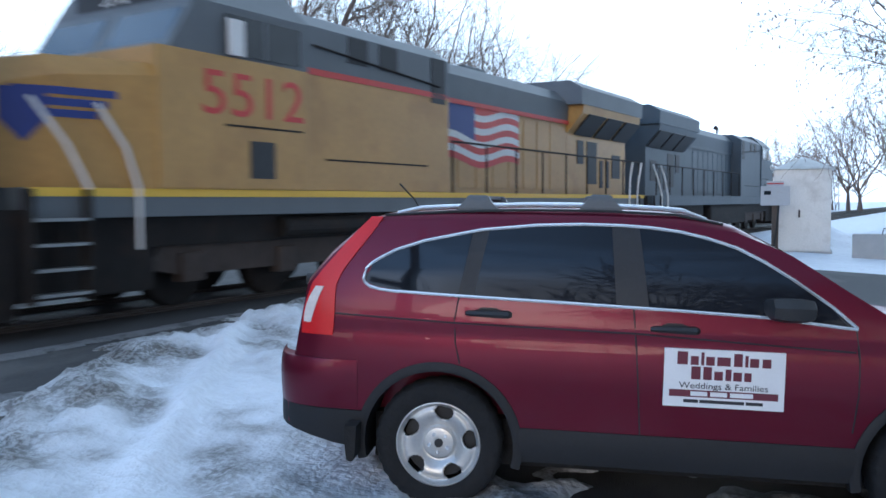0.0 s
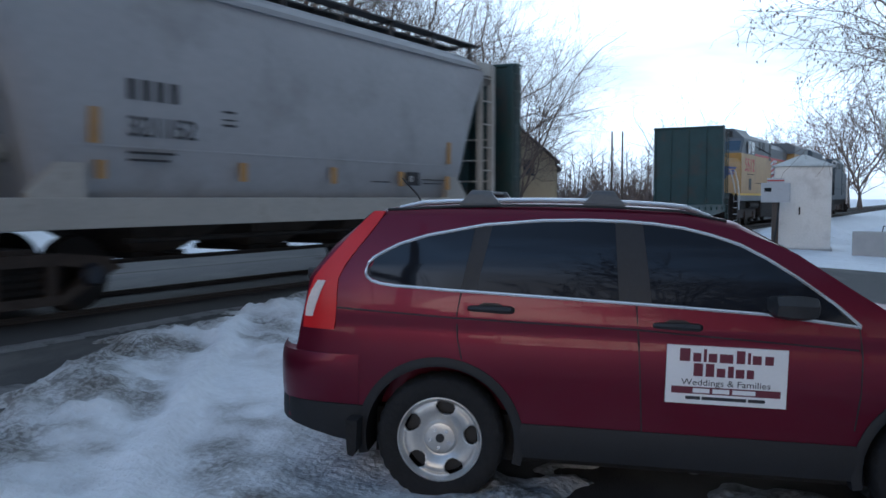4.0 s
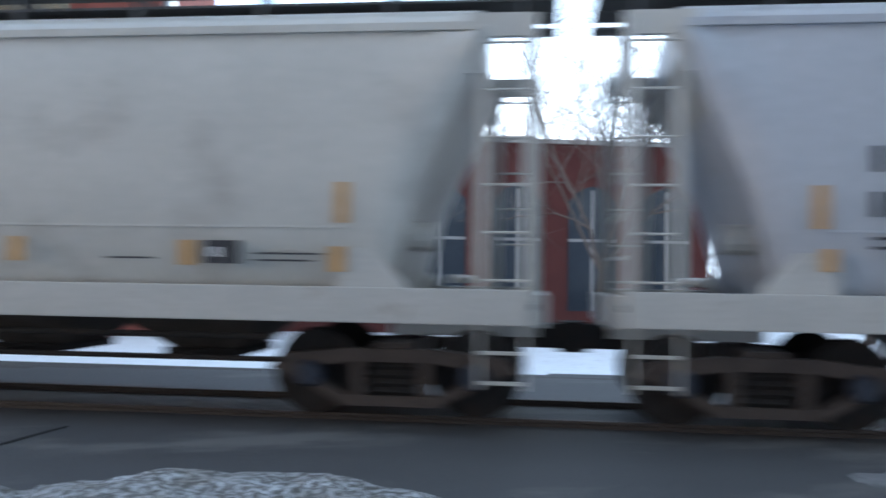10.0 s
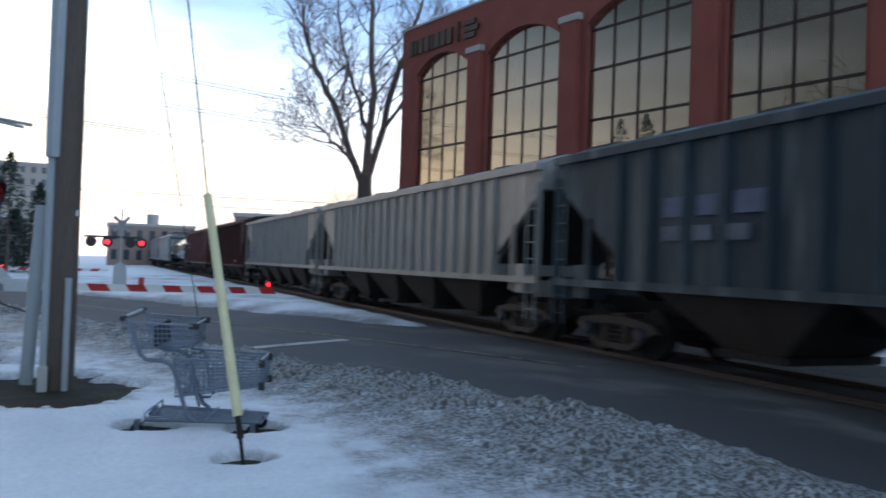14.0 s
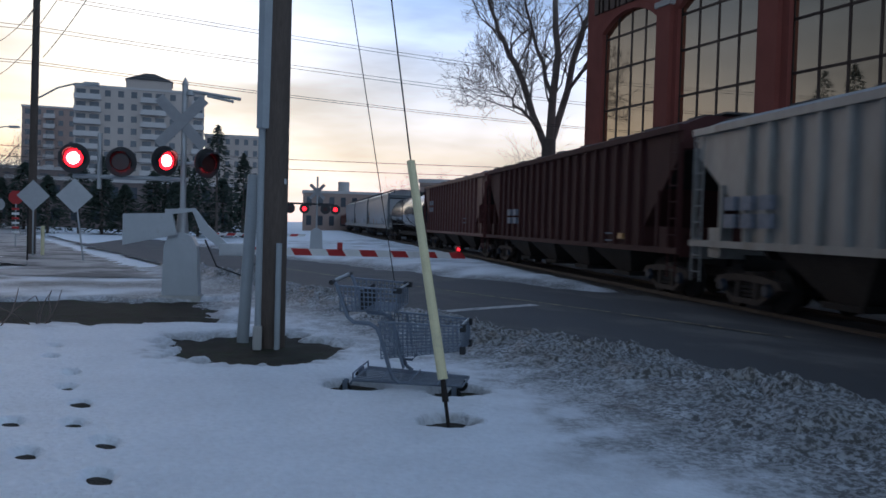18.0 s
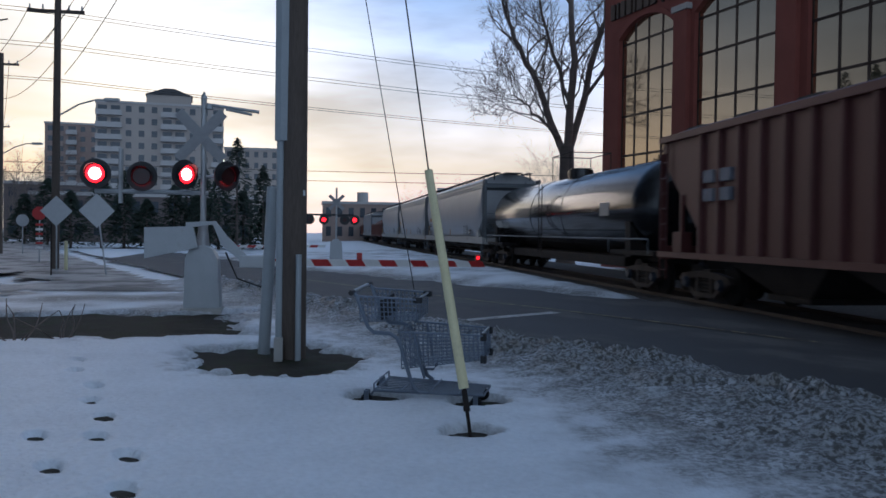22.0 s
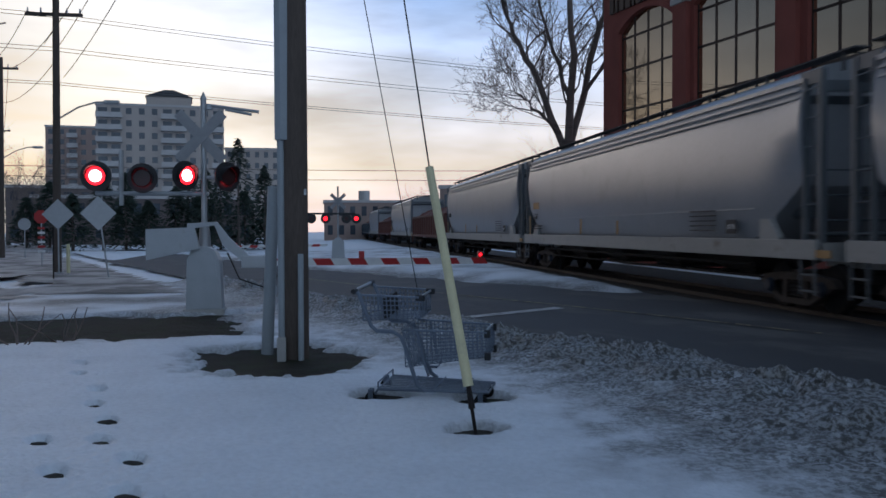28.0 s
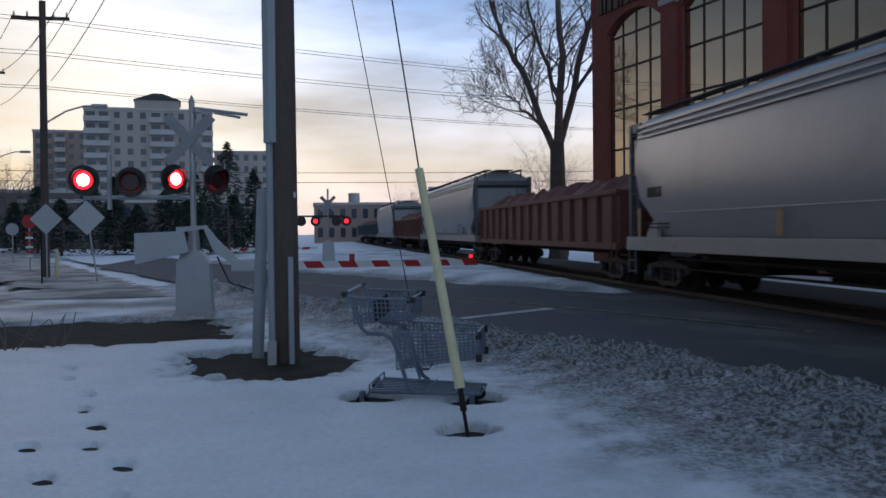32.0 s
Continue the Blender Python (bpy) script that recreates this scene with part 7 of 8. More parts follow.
def wood_pole(x, y, h, label, lamp=False, r=0.17):
    p = thing("utility_pole", label, "utility pole", Matrix.Translation((0, 0, VERGE)))
    g = -0.15
    part("pole", C(((x, y, g), (x, y + 0.08, h), r, r * 0.75), seg=14), "wood_pole", p, smooth=True)
    part("cross_arm", B((x - 0.06, x + 0.06, y - 1.1, y + 1.1, h - 0.75, h - 0.62)), "wood_pole", p)
    for k in (-1.0, -0.5, 0.5, 1.0):
        part("insulator", C(((x, y + k, h - 0.62), (x, y + k, h - 0.42), 0.045, 0.03), seg=8), "sign_back", p)
    if lamp:
        part("lamp_bracket", tube([(x, y + 0.1, 6.3), (x, y + 0.9, 6.8), (x, y + 1.6, 7.02), (x, y + 2.0, 7.02)], 0.035), "sign_back", p)
        part("lamp_hood", B((x - 0.13, x + 0.13, y + 1.9, y + 2.5, 6.95, 7.1), bevel=0.05), "sign_back", p)
    return p


wood_pole(-38.0, -10.6, 11.2, "wooden utility pole with cross arm and street lamp", True)
wood_pole(-58.2, -19.6, 12.6, "wooden utility pole down the side street", True)
wood_pole(-88.0, -30.0, 12.0, "far wooden utility pole")


def wire_run(a, b, sag, label, r=0.012, n=14):
    a, b = Vector(a) + Vector((0, 0, VERGE)), Vector(b) + Vector((0, 0, VERGE))
    pts = [a.lerp(b, i / n) - Vector((0, 0, sag * 4 * (i / n) * (1 - i / n))) for i in range(n + 1)]
    tagged(obj("overhead_cable", tube(pts, r, 5), "cable"), label, "cable", "overhead cables")


for k, z in enumerate((10.55, 10.4, 9.2, 9.05, 7.8, 7.7)):
    wire_run((-32.8, -24.6, z), (-38.0, -10.6, z), 0.1, "black overhead cable across the road", 0.012)
    wire_run((-38.0, -10.6, z), (-47.9, 16.2, z - 0.3), 0.15, "black overhead cable across the road", 0.012)
for z in (8.4, 7.4):
    wire_run((-90, -42, z), (-92, 40, z), 0.4, "thin overhead cable far down the road", 0.03)
for k, (dy, z) in enumerate(((-0.4, 10.9), (0.0, 10.6), (0.35, 9.6))):
    wire_run((-13.43, -0.47, z), (-38.0, -10.6 + dy, z - 1.6), 0.5, "black overhead cable between the poles", 0.014)
for k, (dy, z) in enumerate(((-1.0, 10.7), (0.5, 10.7), (0.0, 8.6))):
    wire_run((-38.0, -10.6 + dy, z), (-58.2, -19.6 + dy, z + 1.2), 0.5, "black overhead cable along the street", 0.016)
    wire_run((-58.2, -19.6 + dy, z + 1.2), (-88.0, -30.0 + dy, z + 0.7), 0.6, "black overhead cable along the street", 0.018)


def post_sign(name, x, y, z, label, category, shape, material, size, pole_mat="sign_back", turn=0.0, lean=0.0):
    p = thing(name, label, category, pose(x, y, VERGE, 0, 0, turn))
    part("post", C(((-0.03, lean, -0.15), (-0.03, 0, z + size * 0.3), 0.03), seg=8), pole_mat, p)
    n = {"diamond": 4, "octagon": 8, "round": 24}[shape]
    off = {"diamond": 0, "octagon": math.pi / 8, "round": 0}[shape]
    part("plate", prism([(size * math.cos(off + i * math.tau / n), z + size * math.sin(off + i * math.tau / n)) for i in range(n)], "x", 0.0, 0.006), material, p)
    return p


post_sign("road_sign", -33.5, -7.9, 2.4, "diamond road sign seen from its bare back", "road sign", "diamond", "sign_back", 0.62, lean=0.35)
post_sign("road_sign", -36.6, -10.15, 2.42, "diamond road sign seen from its bare back", "road sign", "diamond", "sign_back", 0.60)
stop = post_sign("stop_sign", -44.5, -13.15, 2.45, "red octagonal stop sign on a striped post", "road sign", "octagon", "red_paint", 0.34)
for k in range(6):
    part("post_band", B((-0.02, 0.03, -0.16, 0.16, 0.75 + k * 0.22, 0.86 + k * 0.22)), "red_paint" if k % 2 else "white", stop)
post_sign("road_sign", -58, -18.2, 2.2, "small round road sign on a grey post", "road sign", "round", "sign_back", 0.38)
bol = thing("bollard", "slim yellow bollard beside the pole", "bollard", Matrix.Translation((0, 0, VERGE)))
part("post", C(((-37.2, -9.95, -0.1), (-37.2, -9.95, 1.25), 0.07), seg=12), "yellow_plastic", bol)
rod = thing("marker_rod", "thin brown marker rod in the snow", "marker", Matrix.Translation((0, 0, VERGE)))
part("rod", C(((-33.0, -9.3, -0.1), (-33.0, -9.3, 1.9), 0.025), seg=8), "iron", rod)
shop = thing("shop_sign", "blue and white shop sign on posts by the far lot", "sign", Matrix.Translation((0, 0, VERGE)))
part("panel", B((-60.1, -60.0, -2.75, -1.85, 1.95, 2.5)), "loco_dark", shop)
for z in (2.0, 2.28):
    part("lettering_bar", B((-59.995, -59.985, -2.65, -1.95, z, z + 0.15)), "white", shop)
part("post", C(((-60.05, -2.6, 0), (-60.05, -2.6, 2.0), 0.04), ((-60.05, -2.0, 0), (-60.05, -2.0, 2.0), 0.04)), "sign_back", shop)


def shopping_cart():
    """An old cart, half sunk in the snow; the handle end points to the camera's left."""
    m = Matrix.Translation((-10.46, 0.48, VERGE + 0.03)) @ Matrix.Rotation(radians(67), 4, "Z") @ Matrix.Rotation(radians(6), 4, "X")
    p = thing("shopping_cart", "abandoned grey wire shopping cart standing in the snow", "shopping cart", m)
    W = 0.25
    # lower frame and tray: x runs from the rear wheel to the front wheel
    part("lower_frame", tube([(0.0, -W, 0.04), (0.06, -W, 0.13), (1.20, -W * 0.68, 0.12), (1.20, W * 0.68, 0.12), (0.06, W, 0.13), (0.0, W, 0.04)], 0.017), "cart_grey", p)
    part("rear_rail", C(((0.06, -W, 0.13), (0.06, W, 0.13), 0.011), ((0.06, -W, 0.20), (0.06, W, 0.20), 0.009), ((0.06, -W, 0.13), (0.06, -W, 0.20), 0.009), ((0.06, W, 0.13), (0.06, W, 0.20), 0.009), seg=6), "cart_grey", p)
    for y in np.linspace(-W, W, 9):
        part("tray_rod", C(((0.08, y, 0.14), (1.18, y * 0.7, 0.13), 0.008), seg=5), "cart_grey", p)
    for x in (0.35, 0.65, 0.95):
        part("tray_rod", C(((x, -W, 0.14), (x, W, 0.14), 0.008), seg=5), "cart_grey", p)
    for s in (-1, 1):
        part("upright", tube([(0.56, s * W, 0.13), (0.49, s * W, 0.18), (0.45, s * W, 0.28), (0.36, s * W, 0.60), (0.32, s * W, 0.69), (0.24, s * W, 0.735), (0.07, s * W, 0.74), (0.01, s * W, 0.79), (-0.11, s * W, 1.12), (-0.15, s * W, 1.15)], 0.021), "cart_grey", p)
        part("side_brace", tube([(0.50, s * W * 0.98, 0.76), (0.56, s * W * 0.97, 0.42), (0.60, s * W * 0.97, 0.29), (0.56, s * W * 0.97, 0.25), (0.46, s * W, 0.25)], 0.014), "cart_grey", p)
    part("handle", C(((-0.15, -W - 0.02, 1.15), (-0.15, W + 0.02, 1.15), 0.022), seg=10), "sign_back", p, "grey handle bar")
    for s in (-1, 1):
        part("handle_cap", C(((-0.15, s * (W - 0.02), 1.15), (-0.15, s * (W + 0.05), 1.15), 0.028), seg=10), "black", p)

    def basket(name, x0, x1, z0, z1, drop, w0, w1, nx, nz):
        rods = []
        for s in (-1, 1):
            for i in range(nx + 1):
                f = i / nx
                x = x0 + (x1 - x0) * f
                w = w0 + (w1 - w0) * f
                rods.append(((x, s * w, z0 + drop * f), (x, s * (w + 0.02), z1 - 0.02 * f), 0.007))
            for j in range(nz + 1):
                z = j / nz
                rods.append(((x0, s * (w0 + 0.02 * z), z0 + (z1 - z0) * z), (x1, s * (w1 + 0.02 * z), z0 + drop + (z1 - 0.02 - z0 - drop) * z), 0.006 if j < nz else 0.013))
        for i in range(nx + 1):
            f = i / nx
            rods.append(((x0 + (x1 - x0) * f, -(w0 + (w1 - w0) * f), z0 + drop * f), (x0 + (x1 - x0) * f, w0 + (w1 - w0) * f, z0 + drop * f), 0.006))
        for k in range(7):
            y = -1 + 2 * k / 6
            rods.append(((x1, y * w1, z0 + drop), (x1, y * w1, z1 - 0.02), 0.006))
            rods.append(((x0, y * w0, z0), (x1, y * w1, z0 + drop), 0.006))
        part(name, C(*rods, seg=4), "cart_grey", p)

    basket("lower_basket", 0.36, 1.20, 0.37, 0.76, 0.12, 0.24, 0.17, 18, 9)
    basket("upper_basket", -0.08, 0.52, 0.84, 1.11, 0.03, 0.23, 0.20, 14, 5)
    for j in range(7):
        part("gate_rod", C(((0.43 - 0.017 * j, -0.23, 0.37 + 0.062 * j), (0.43 - 0.017 * j, 0.23, 0.37 + 0.062 * j), 0.006), seg=4), "cart_grey", p)
    for y in np.linspace(-0.22, 0.22, 9):
        part("gate_rod", C(((0.43, y, 0.37), (0.32, y, 0.77), 0.006), seg=4), "cart_grey", p)
    part("child_seat_flap", prism([(0.12, 1.07), (0.15, 1.07), (0.17, 0.87), (0.14, 0.86)], "y", -0.21, 0.21), "black", p)
    for y in (-0.2, 0.2):
        part("bar_cap", B((0.48, 0.57, y - 0.025, y + 0.025, 1.05, 1.11), bevel=0.012), "black", p)
    part("front_bar", C(((0.53, -0.2, 1.09), (0.53, 0.2, 1.09), 0.012), ((1.19, -0.17, 0.75), (1.19, 0.17, 0.75), 0.012), seg=8), "sign_back", p)
    for x, y in ((-0.02, -W), (-0.02, W), (1.12, -W * 0.7), (1.12, W * 0.7)):
        c = part("caster", C(((x, y - 0.018, 0.03), (x, y + 0.018, 0.03), 0.065), seg=20), "rubber", p)
        part("fork", B((x - 0.025, x + 0.025, y - 0.032, y - 0.02, 0.02, 0.13), (x - 0.025, x + 0.025, y + 0.02, y + 0.032, 0.02, 0.13)), "cart_grey", c)
    for y, z in ((-0.2, 0.73), (0.2, 0.73), (-0.2, 0.50), (0.2, 0.50)):
        part("corner_cap", B((1.17, 1.23, y * 0.85 - 0.025, y * 0.85 + 0.025, z - 0.045, z + 0.03), bevel=0.01), "black", p)
    return p


shopping_cart()

# ---- the equipment case and its meter beyond the car ----
M["case_metal"] = mat("bright_galvanised_sheet", (0.60, 0.61, 0.60), 0.42, 0.35, var=0.10, scale=1.2, fine=20, spots=(0.45, 0.45, 0.44), spot_at=(0.5, 0.7), spot_scale=1.5)
hut = thing("equipment_case", "galvanised steel railway equipment case with a pyramid roof", "equipment case", pose(29.95, 4.55, 0.0, 0, 0, 8))
part("body", B((-0.8, 0.8, -0.85, 0.85, 0.12, 2.75), bevel=0.02), "case_metal", hut)
part("roof", loft([[(-0.9, -0.95, 2.75), (0.9, -0.95, 2.75), (0.9, 0.95, 2.75), (-0.9, 0.95, 2.75)], [(-0.05, -0.05, 3.15), (0.05, -0.05, 3.15), (0.05, 0.05, 3.15), (-0.05, 0.05, 3.15)]]), "case_metal", hut)
part("plinth", B((-0.85, 0.85, -0.9, 0.9, -0.1, 0.12)), "concrete", hut)
part("door", B((-0.812, -0.8, -0.6, 0.2, 0.25, 2.6), bevel=0.004), "case_metal", hut)
part("door_handle", B((-0.84, -0.812, 0.05, 0.1, 1.2, 1.45)), "iron", hut)
for y in (-0.9, 0.9):
    part("lifting_eye", tube([(-0.85, y + 0.06 * math.cos(a), 2.83 + 0.06 * math.sin(a)) for a in np.linspace(0, math.tau, 10, endpoint=False)], 0.012, 6, closed=True), "case_metal", hut)
met = thing("meter_post", "grey meter box on a wooden post", "meter box", pose(27.8, 5.0, 0.05, 0, 0, 8))
part("post", B((-0.06, 0.06, -0.1, 0.1, -0.2, 1.7)), "wood_pole", met)
part("box", B((-0.18, -0.06, -0.42, 0.42, 1.55, 2.15), bevel=0.02), "case", met)
part("box_lid", B((-0.16, -0.04, -0.25, 0.25, 2.15, 2.3), bevel=0.02), "case", met)
part("red_notice", B((-0.165, -0.16, -0.24, 0.24, 2.2, 2.24)), "red_paint", met)
part("meter_window", B((-0.19, -0.18, 0.12, 0.32, 1.88, 2.0)), "glass", met)
part("cable", tube([(-0.08, -0.1, 1.55), (-0.1, -0.05, 0.8), (-0.1, 0.05, 0.1)], 0.03), "cable", met)
blk = thing("concrete_block", "low concrete block with a lifting loop, edged with snow", "concrete block", pose(28.6, 2.0, 0.0, 0, 0, 5))
part("block", B((-0.4, 0.4, -1.0, 0.9, -0.1, 0.72), bevel=0.03), "concrete", blk)
part("lifting_loop", tube([(0, -0.1, 0.7), (0, -0.08, 0.88), (0, 0.06, 0.9), (0, 0.1, 0.7)], 0.015), "iron", blk)


# ---- trees ----
M["bark"] = mat("dark_bark", (0.12, 0.098, 0.085), 0.95, var=0.3, scale=4, bump=0.01, fine=30)
M["twig"] = mat("brown_twigs", (0.165, 0.13, 0.112), 0.95, var=0.25, scale=2)
M["needle"] = mat("dark_needles", (0.032, 0.05, 0.036), 0.9, var=0.4, scale=3)


class Limbs:
    """Collects tapered limbs as one mesh."""

    def __init__(self):
        self.v, self.f = [], []

    def limb(self, pts, radii, seg):
        base = len(self.v)
        for i, (p, r) in enumerate(zip(pts, radii)):
            d = (pts[min(i + 1, len(pts) - 1)] - pts[max(i - 1, 0)]).normalized()
            a = d.orthogonal().normalized()
            b = d.cross(a)
            for k in range(seg):
                c = k * math.tau / seg
                self.v.append(p + (a * math.cos(c) + b * math.sin(c)) * r)
        for i in range(len(pts) - 1):
            for k in range(seg):
                j = (k + 1) % seg
                o = base + i * seg
                self.f.append((o + k, o + j, o + seg + j, o + seg + k))

    def make(self, name, material, parent, label=""):
        me = bpy.data.meshes.new(name)
        me.from_pydata([tuple(p) for p in self.v], [], self.f)
        me.materials.append(M[material])
        for q in me.polygons:
            q.use_smooth = True
        ob = new(name, me)
        ob.parent = parent
        if label:
            tagged(ob, label)
        return ob


def bare_tree(name, label, at_, height, seed, spread=0.5, fork=0.2, r0=None, limbs=5, depth=5, droop=0.0, twig=0.012, lean=(0, 0), group="", rise=0.08):
    rz = random.Random(seed)
    p = thing(name, label, "tree", pose(*at_), group)
    r0 = r0 or height * 0.022
    trunk, crown = Limbs(), Limbs()

    def grow(start, d, length, r, level):
        n = 7 if level == 1 else (5 if level < 3 else 3)
        pts, rad = [start], [r]
        d = d.copy()
        for i in range(n):
            w = (0.05, 0.14, 0.2, 0.2, 0.2, 0.2)[level]
            d = (d + Vector((rz.gauss(0, w), rz.gauss(0, w), rz.gauss(0.02, w * 0.7) - droop * 0.1 * (level > 2)))).normalized()
            pts.append(pts[-1] + d * length / n)
            rad.append(max(r * (1 - 0.55 * (i + 1) / n), twig * 0.5))
        (trunk if level == 0 else crown).limb(pts, rad, 10 if level == 0 else (7 if level == 1 else (5 if level == 2 else 3)))
        if level >= depth:
            return
        kids = {0: limbs, 1: 5, 2: 4, 3: 4, 4: 3}.get(level, 3)
        for k in range(kids):
            f = (0.75 + 0.25 * k / kids) if level == 0 else 0.25 + 0.75 * (k + rz.random() * 0.6) / kids
            i = min(int(f * n), n - 1)
            q = pts[i].lerp(pts[i + 1], min(max(f * n - i, 0), 1))
            az = rz.uniform(0, math.tau) if level else k * math.tau / kids + rz.uniform(-0.4, 0.4)
            axis = (pts[i + 1] - pts[i]).normalized()
            a = axis.orthogonal().normalized()
            side = a * math.cos(az) + axis.cross(a) * math.sin(az)
            tilt = rz.uniform(0.5, 1.0) * (spread * 1.9 if level == 0 else 1.1)
            nd = (axis * math.cos(tilt) + side * math.sin(tilt) + Vector((0, 0, rise * (level > 0)))).normalized()
            ln = length * (rz.uniform(1.7, 2.3) * (1 - fork) if level == 0 else rz.uniform(0.45, 0.68))
            if level == 0:
                ln = height * (1 - fork) * rz.uniform(0.62, 0.85)
            grow(q, nd, ln, max(rad[i] * rz.uniform(0.5, 0.68), twig), level + 1)
        if 0 < level < depth:
            grow(pts[-1], d, length * 0.55, rad[-1], level + 1)

    grow(Vector((0, 0, -0.2)), Vector((lean[0], lean[1], 1)).normalized(), height * fork + 0.2, r0, 0)
    trunk.make("trunk", "bark", p)
    crown.make("crown", "twig", p, "bare winter branches and twigs")
    return p


def limb_tree(name, label, at_, across, r0, fork, limbs, seed, reach, twig=0.013):
    """A tree whose main limbs are given: each a radius and points (across, along, up) from the foot; smaller branches grow from them."""
    rz = random.Random(seed)
    p = thing(name, label, "tree", pose(*at_))
    along = Vector((0, 0, 1)).cross(across)
    trunk, crown = Limbs(), Limbs()
    trunk.limb([Vector((0, 0, -0.3)), Vector((0.02, 0, 0.5)), Vector((0, 0.03, fork * 0.55)), Vector((0, 0, fork + 0.25))], [r0 * 1.35, r0 * 1.05, r0 * 0.95, r0 * 0.8], 12)

    def sprout(start, d, length, r, level):
        n = 5 if level < 3 else 4
        pts, rad = [start], [r]
        d = d.copy()
        for i in range(n):
            d = (d + Vector((rz.gauss(0, 0.2), rz.gauss(0, 0.2), rz.gauss(0.06, 0.16)))).normalized()
            pts.append(pts[-1] + d * length / n)
            rad.append(max(r * (1 - 0.62 * (i + 1) / n), twig * 0.55))
        crown.limb(pts, rad, 5 if level == 1 else (4 if level == 2 else 3))
        if level >= 4:
            return
        for k in range((0, 5, 5, 4)[level]):
            f = 0.2 + 0.75 * (k + rz.random()) / (0, 5, 5, 4)[level]
            fork_off(pts, rad, f, length * rz.uniform(0.42, 0.66), level + 1)

    def fork_off(pts, rad, f, length, level):
        n = len(pts) - 1
        i = min(int(f * n), n - 1)
        axis = (pts[i + 1] - pts[i]).normalized()
        a = axis.orthogonal().normalized()
        az = rz.uniform(0, math.tau)
        tilt = rz.uniform(0.5, 1.05)
        d = axis * math.cos(tilt) + (a * math.cos(az) + axis.cross(a) * math.sin(az)) * math.sin(tilt) + Vector((0, 0, 0.15))
        sprout(pts[i].lerp(pts[i + 1], f * n - i), d.normalized(), length, max(min(rad[i] * rz.uniform(0.35, 0.55), 0.075), twig), level)

    for r, way in limbs:
        knots = [across * u + along * v + Vector((0, 0, z)) for u, v, z in way]
        pts = []
        for a, b in zip(knots, knots[1:]):
            pts += [a.lerp(b, k / 4) + Vector((rz.gauss(0, 0.07), rz.gauss(0, 0.07), rz.gauss(0, 0.07))) * (k > 0) for k in range(4)]
        pts.append(knots[-1])
        m = len(pts)
        rad = [max(r * (1 - 0.86 * i / (m - 1)), twig) for i in range(m)]
        crown.limb(pts, rad, 8)
        for k in range(17):
            f = 0.12 + 0.86 * (k + rz.random() * 0.8) / 17
            fork_off(pts, rad, f, reach * (1.08 - 0.55 * f) * rz.uniform(0.65, 1.15), 1 if k % 2 == 0 else 2)
        sprout(pts[-1], (pts[-1] - pts[-3]).normalized(), reach * 0.6, rad[-1], 2)
    trunk.make("trunk", "bark", p)
    crown.make("crown", "twig", p, "bare winter branches and twigs")
    return p


def place_copy(src, x, y, s, turn, label=""):
    c = copy_thing(src, pose(x, y, gz(x, y), 0, 0, turn))
    c.scale = (s, s, s * 1.0)
    if label:
        tagged(c, label)
    return c


big = limb_tree("tree", "broad old bare tree with low spreading limbs", (31.2, 28.1, -0.1), Vector((0.669, -0.743, 0)), 0.41, 3.9, [
    (0.22, [(-0.1, 0.0, 3.4), (-2.0, -0.6, 4.9), (-4.35, -1.0, 5.7), (-6.6, -1.3, 5.9), (-8.3, -1.2, 6.6)]),
    (0.20, [(-1.1, -0.2, 4.2), (-2.8, 0.6, 6.1), (-4.3, 1.2, 8.4), (-5.3, 1.6, 9.7), (-6.3, 1.8, 11.2)]),
    (0.22, [(-0.1, 0.0, 3.8), (-1.2, 1.0, 6.8), (-0.65, 1.4, 9.1), (0.15, 1.9, 11.0), (0.3, 2.2, 13.2)]),
    (0.27, [(0.1, 0.0, 3.7), (1.18, -0.5, 5.7), (2.28, -0.9, 8.4), (3.38, -1.4, 11.4), (4.2, -1.6, 13.4)]),
    (0.24, [(0.2, 0.0, 3.6), (2.8, 0.6, 5.3), (4.75, 1.0, 6.3), (5.6, 1.3, 8.2), (6.9, 1.5, 9.4)]),
    (0.17, [(0.9, -0.3, 5.2), (1.2, -1.6, 7.0), (0.66, -2.4, 8.6), (1.2, -3.0, 11.3), (1.0, -3.4, 13.0)]),
    (0.15, [(-1.0, 0.8, 6.4), (-2.2, 2.6, 8.4), (-2.6, 3.6, 10.8), (-2.4, 4.0, 12.8)]),
    (0.15, [(1.8, -0.7, 7.2), (3.6, 1.4, 8.9), (5.0, 2.4, 10.2), (5.8, 2.8, 11.8)])], 11, 3.3)
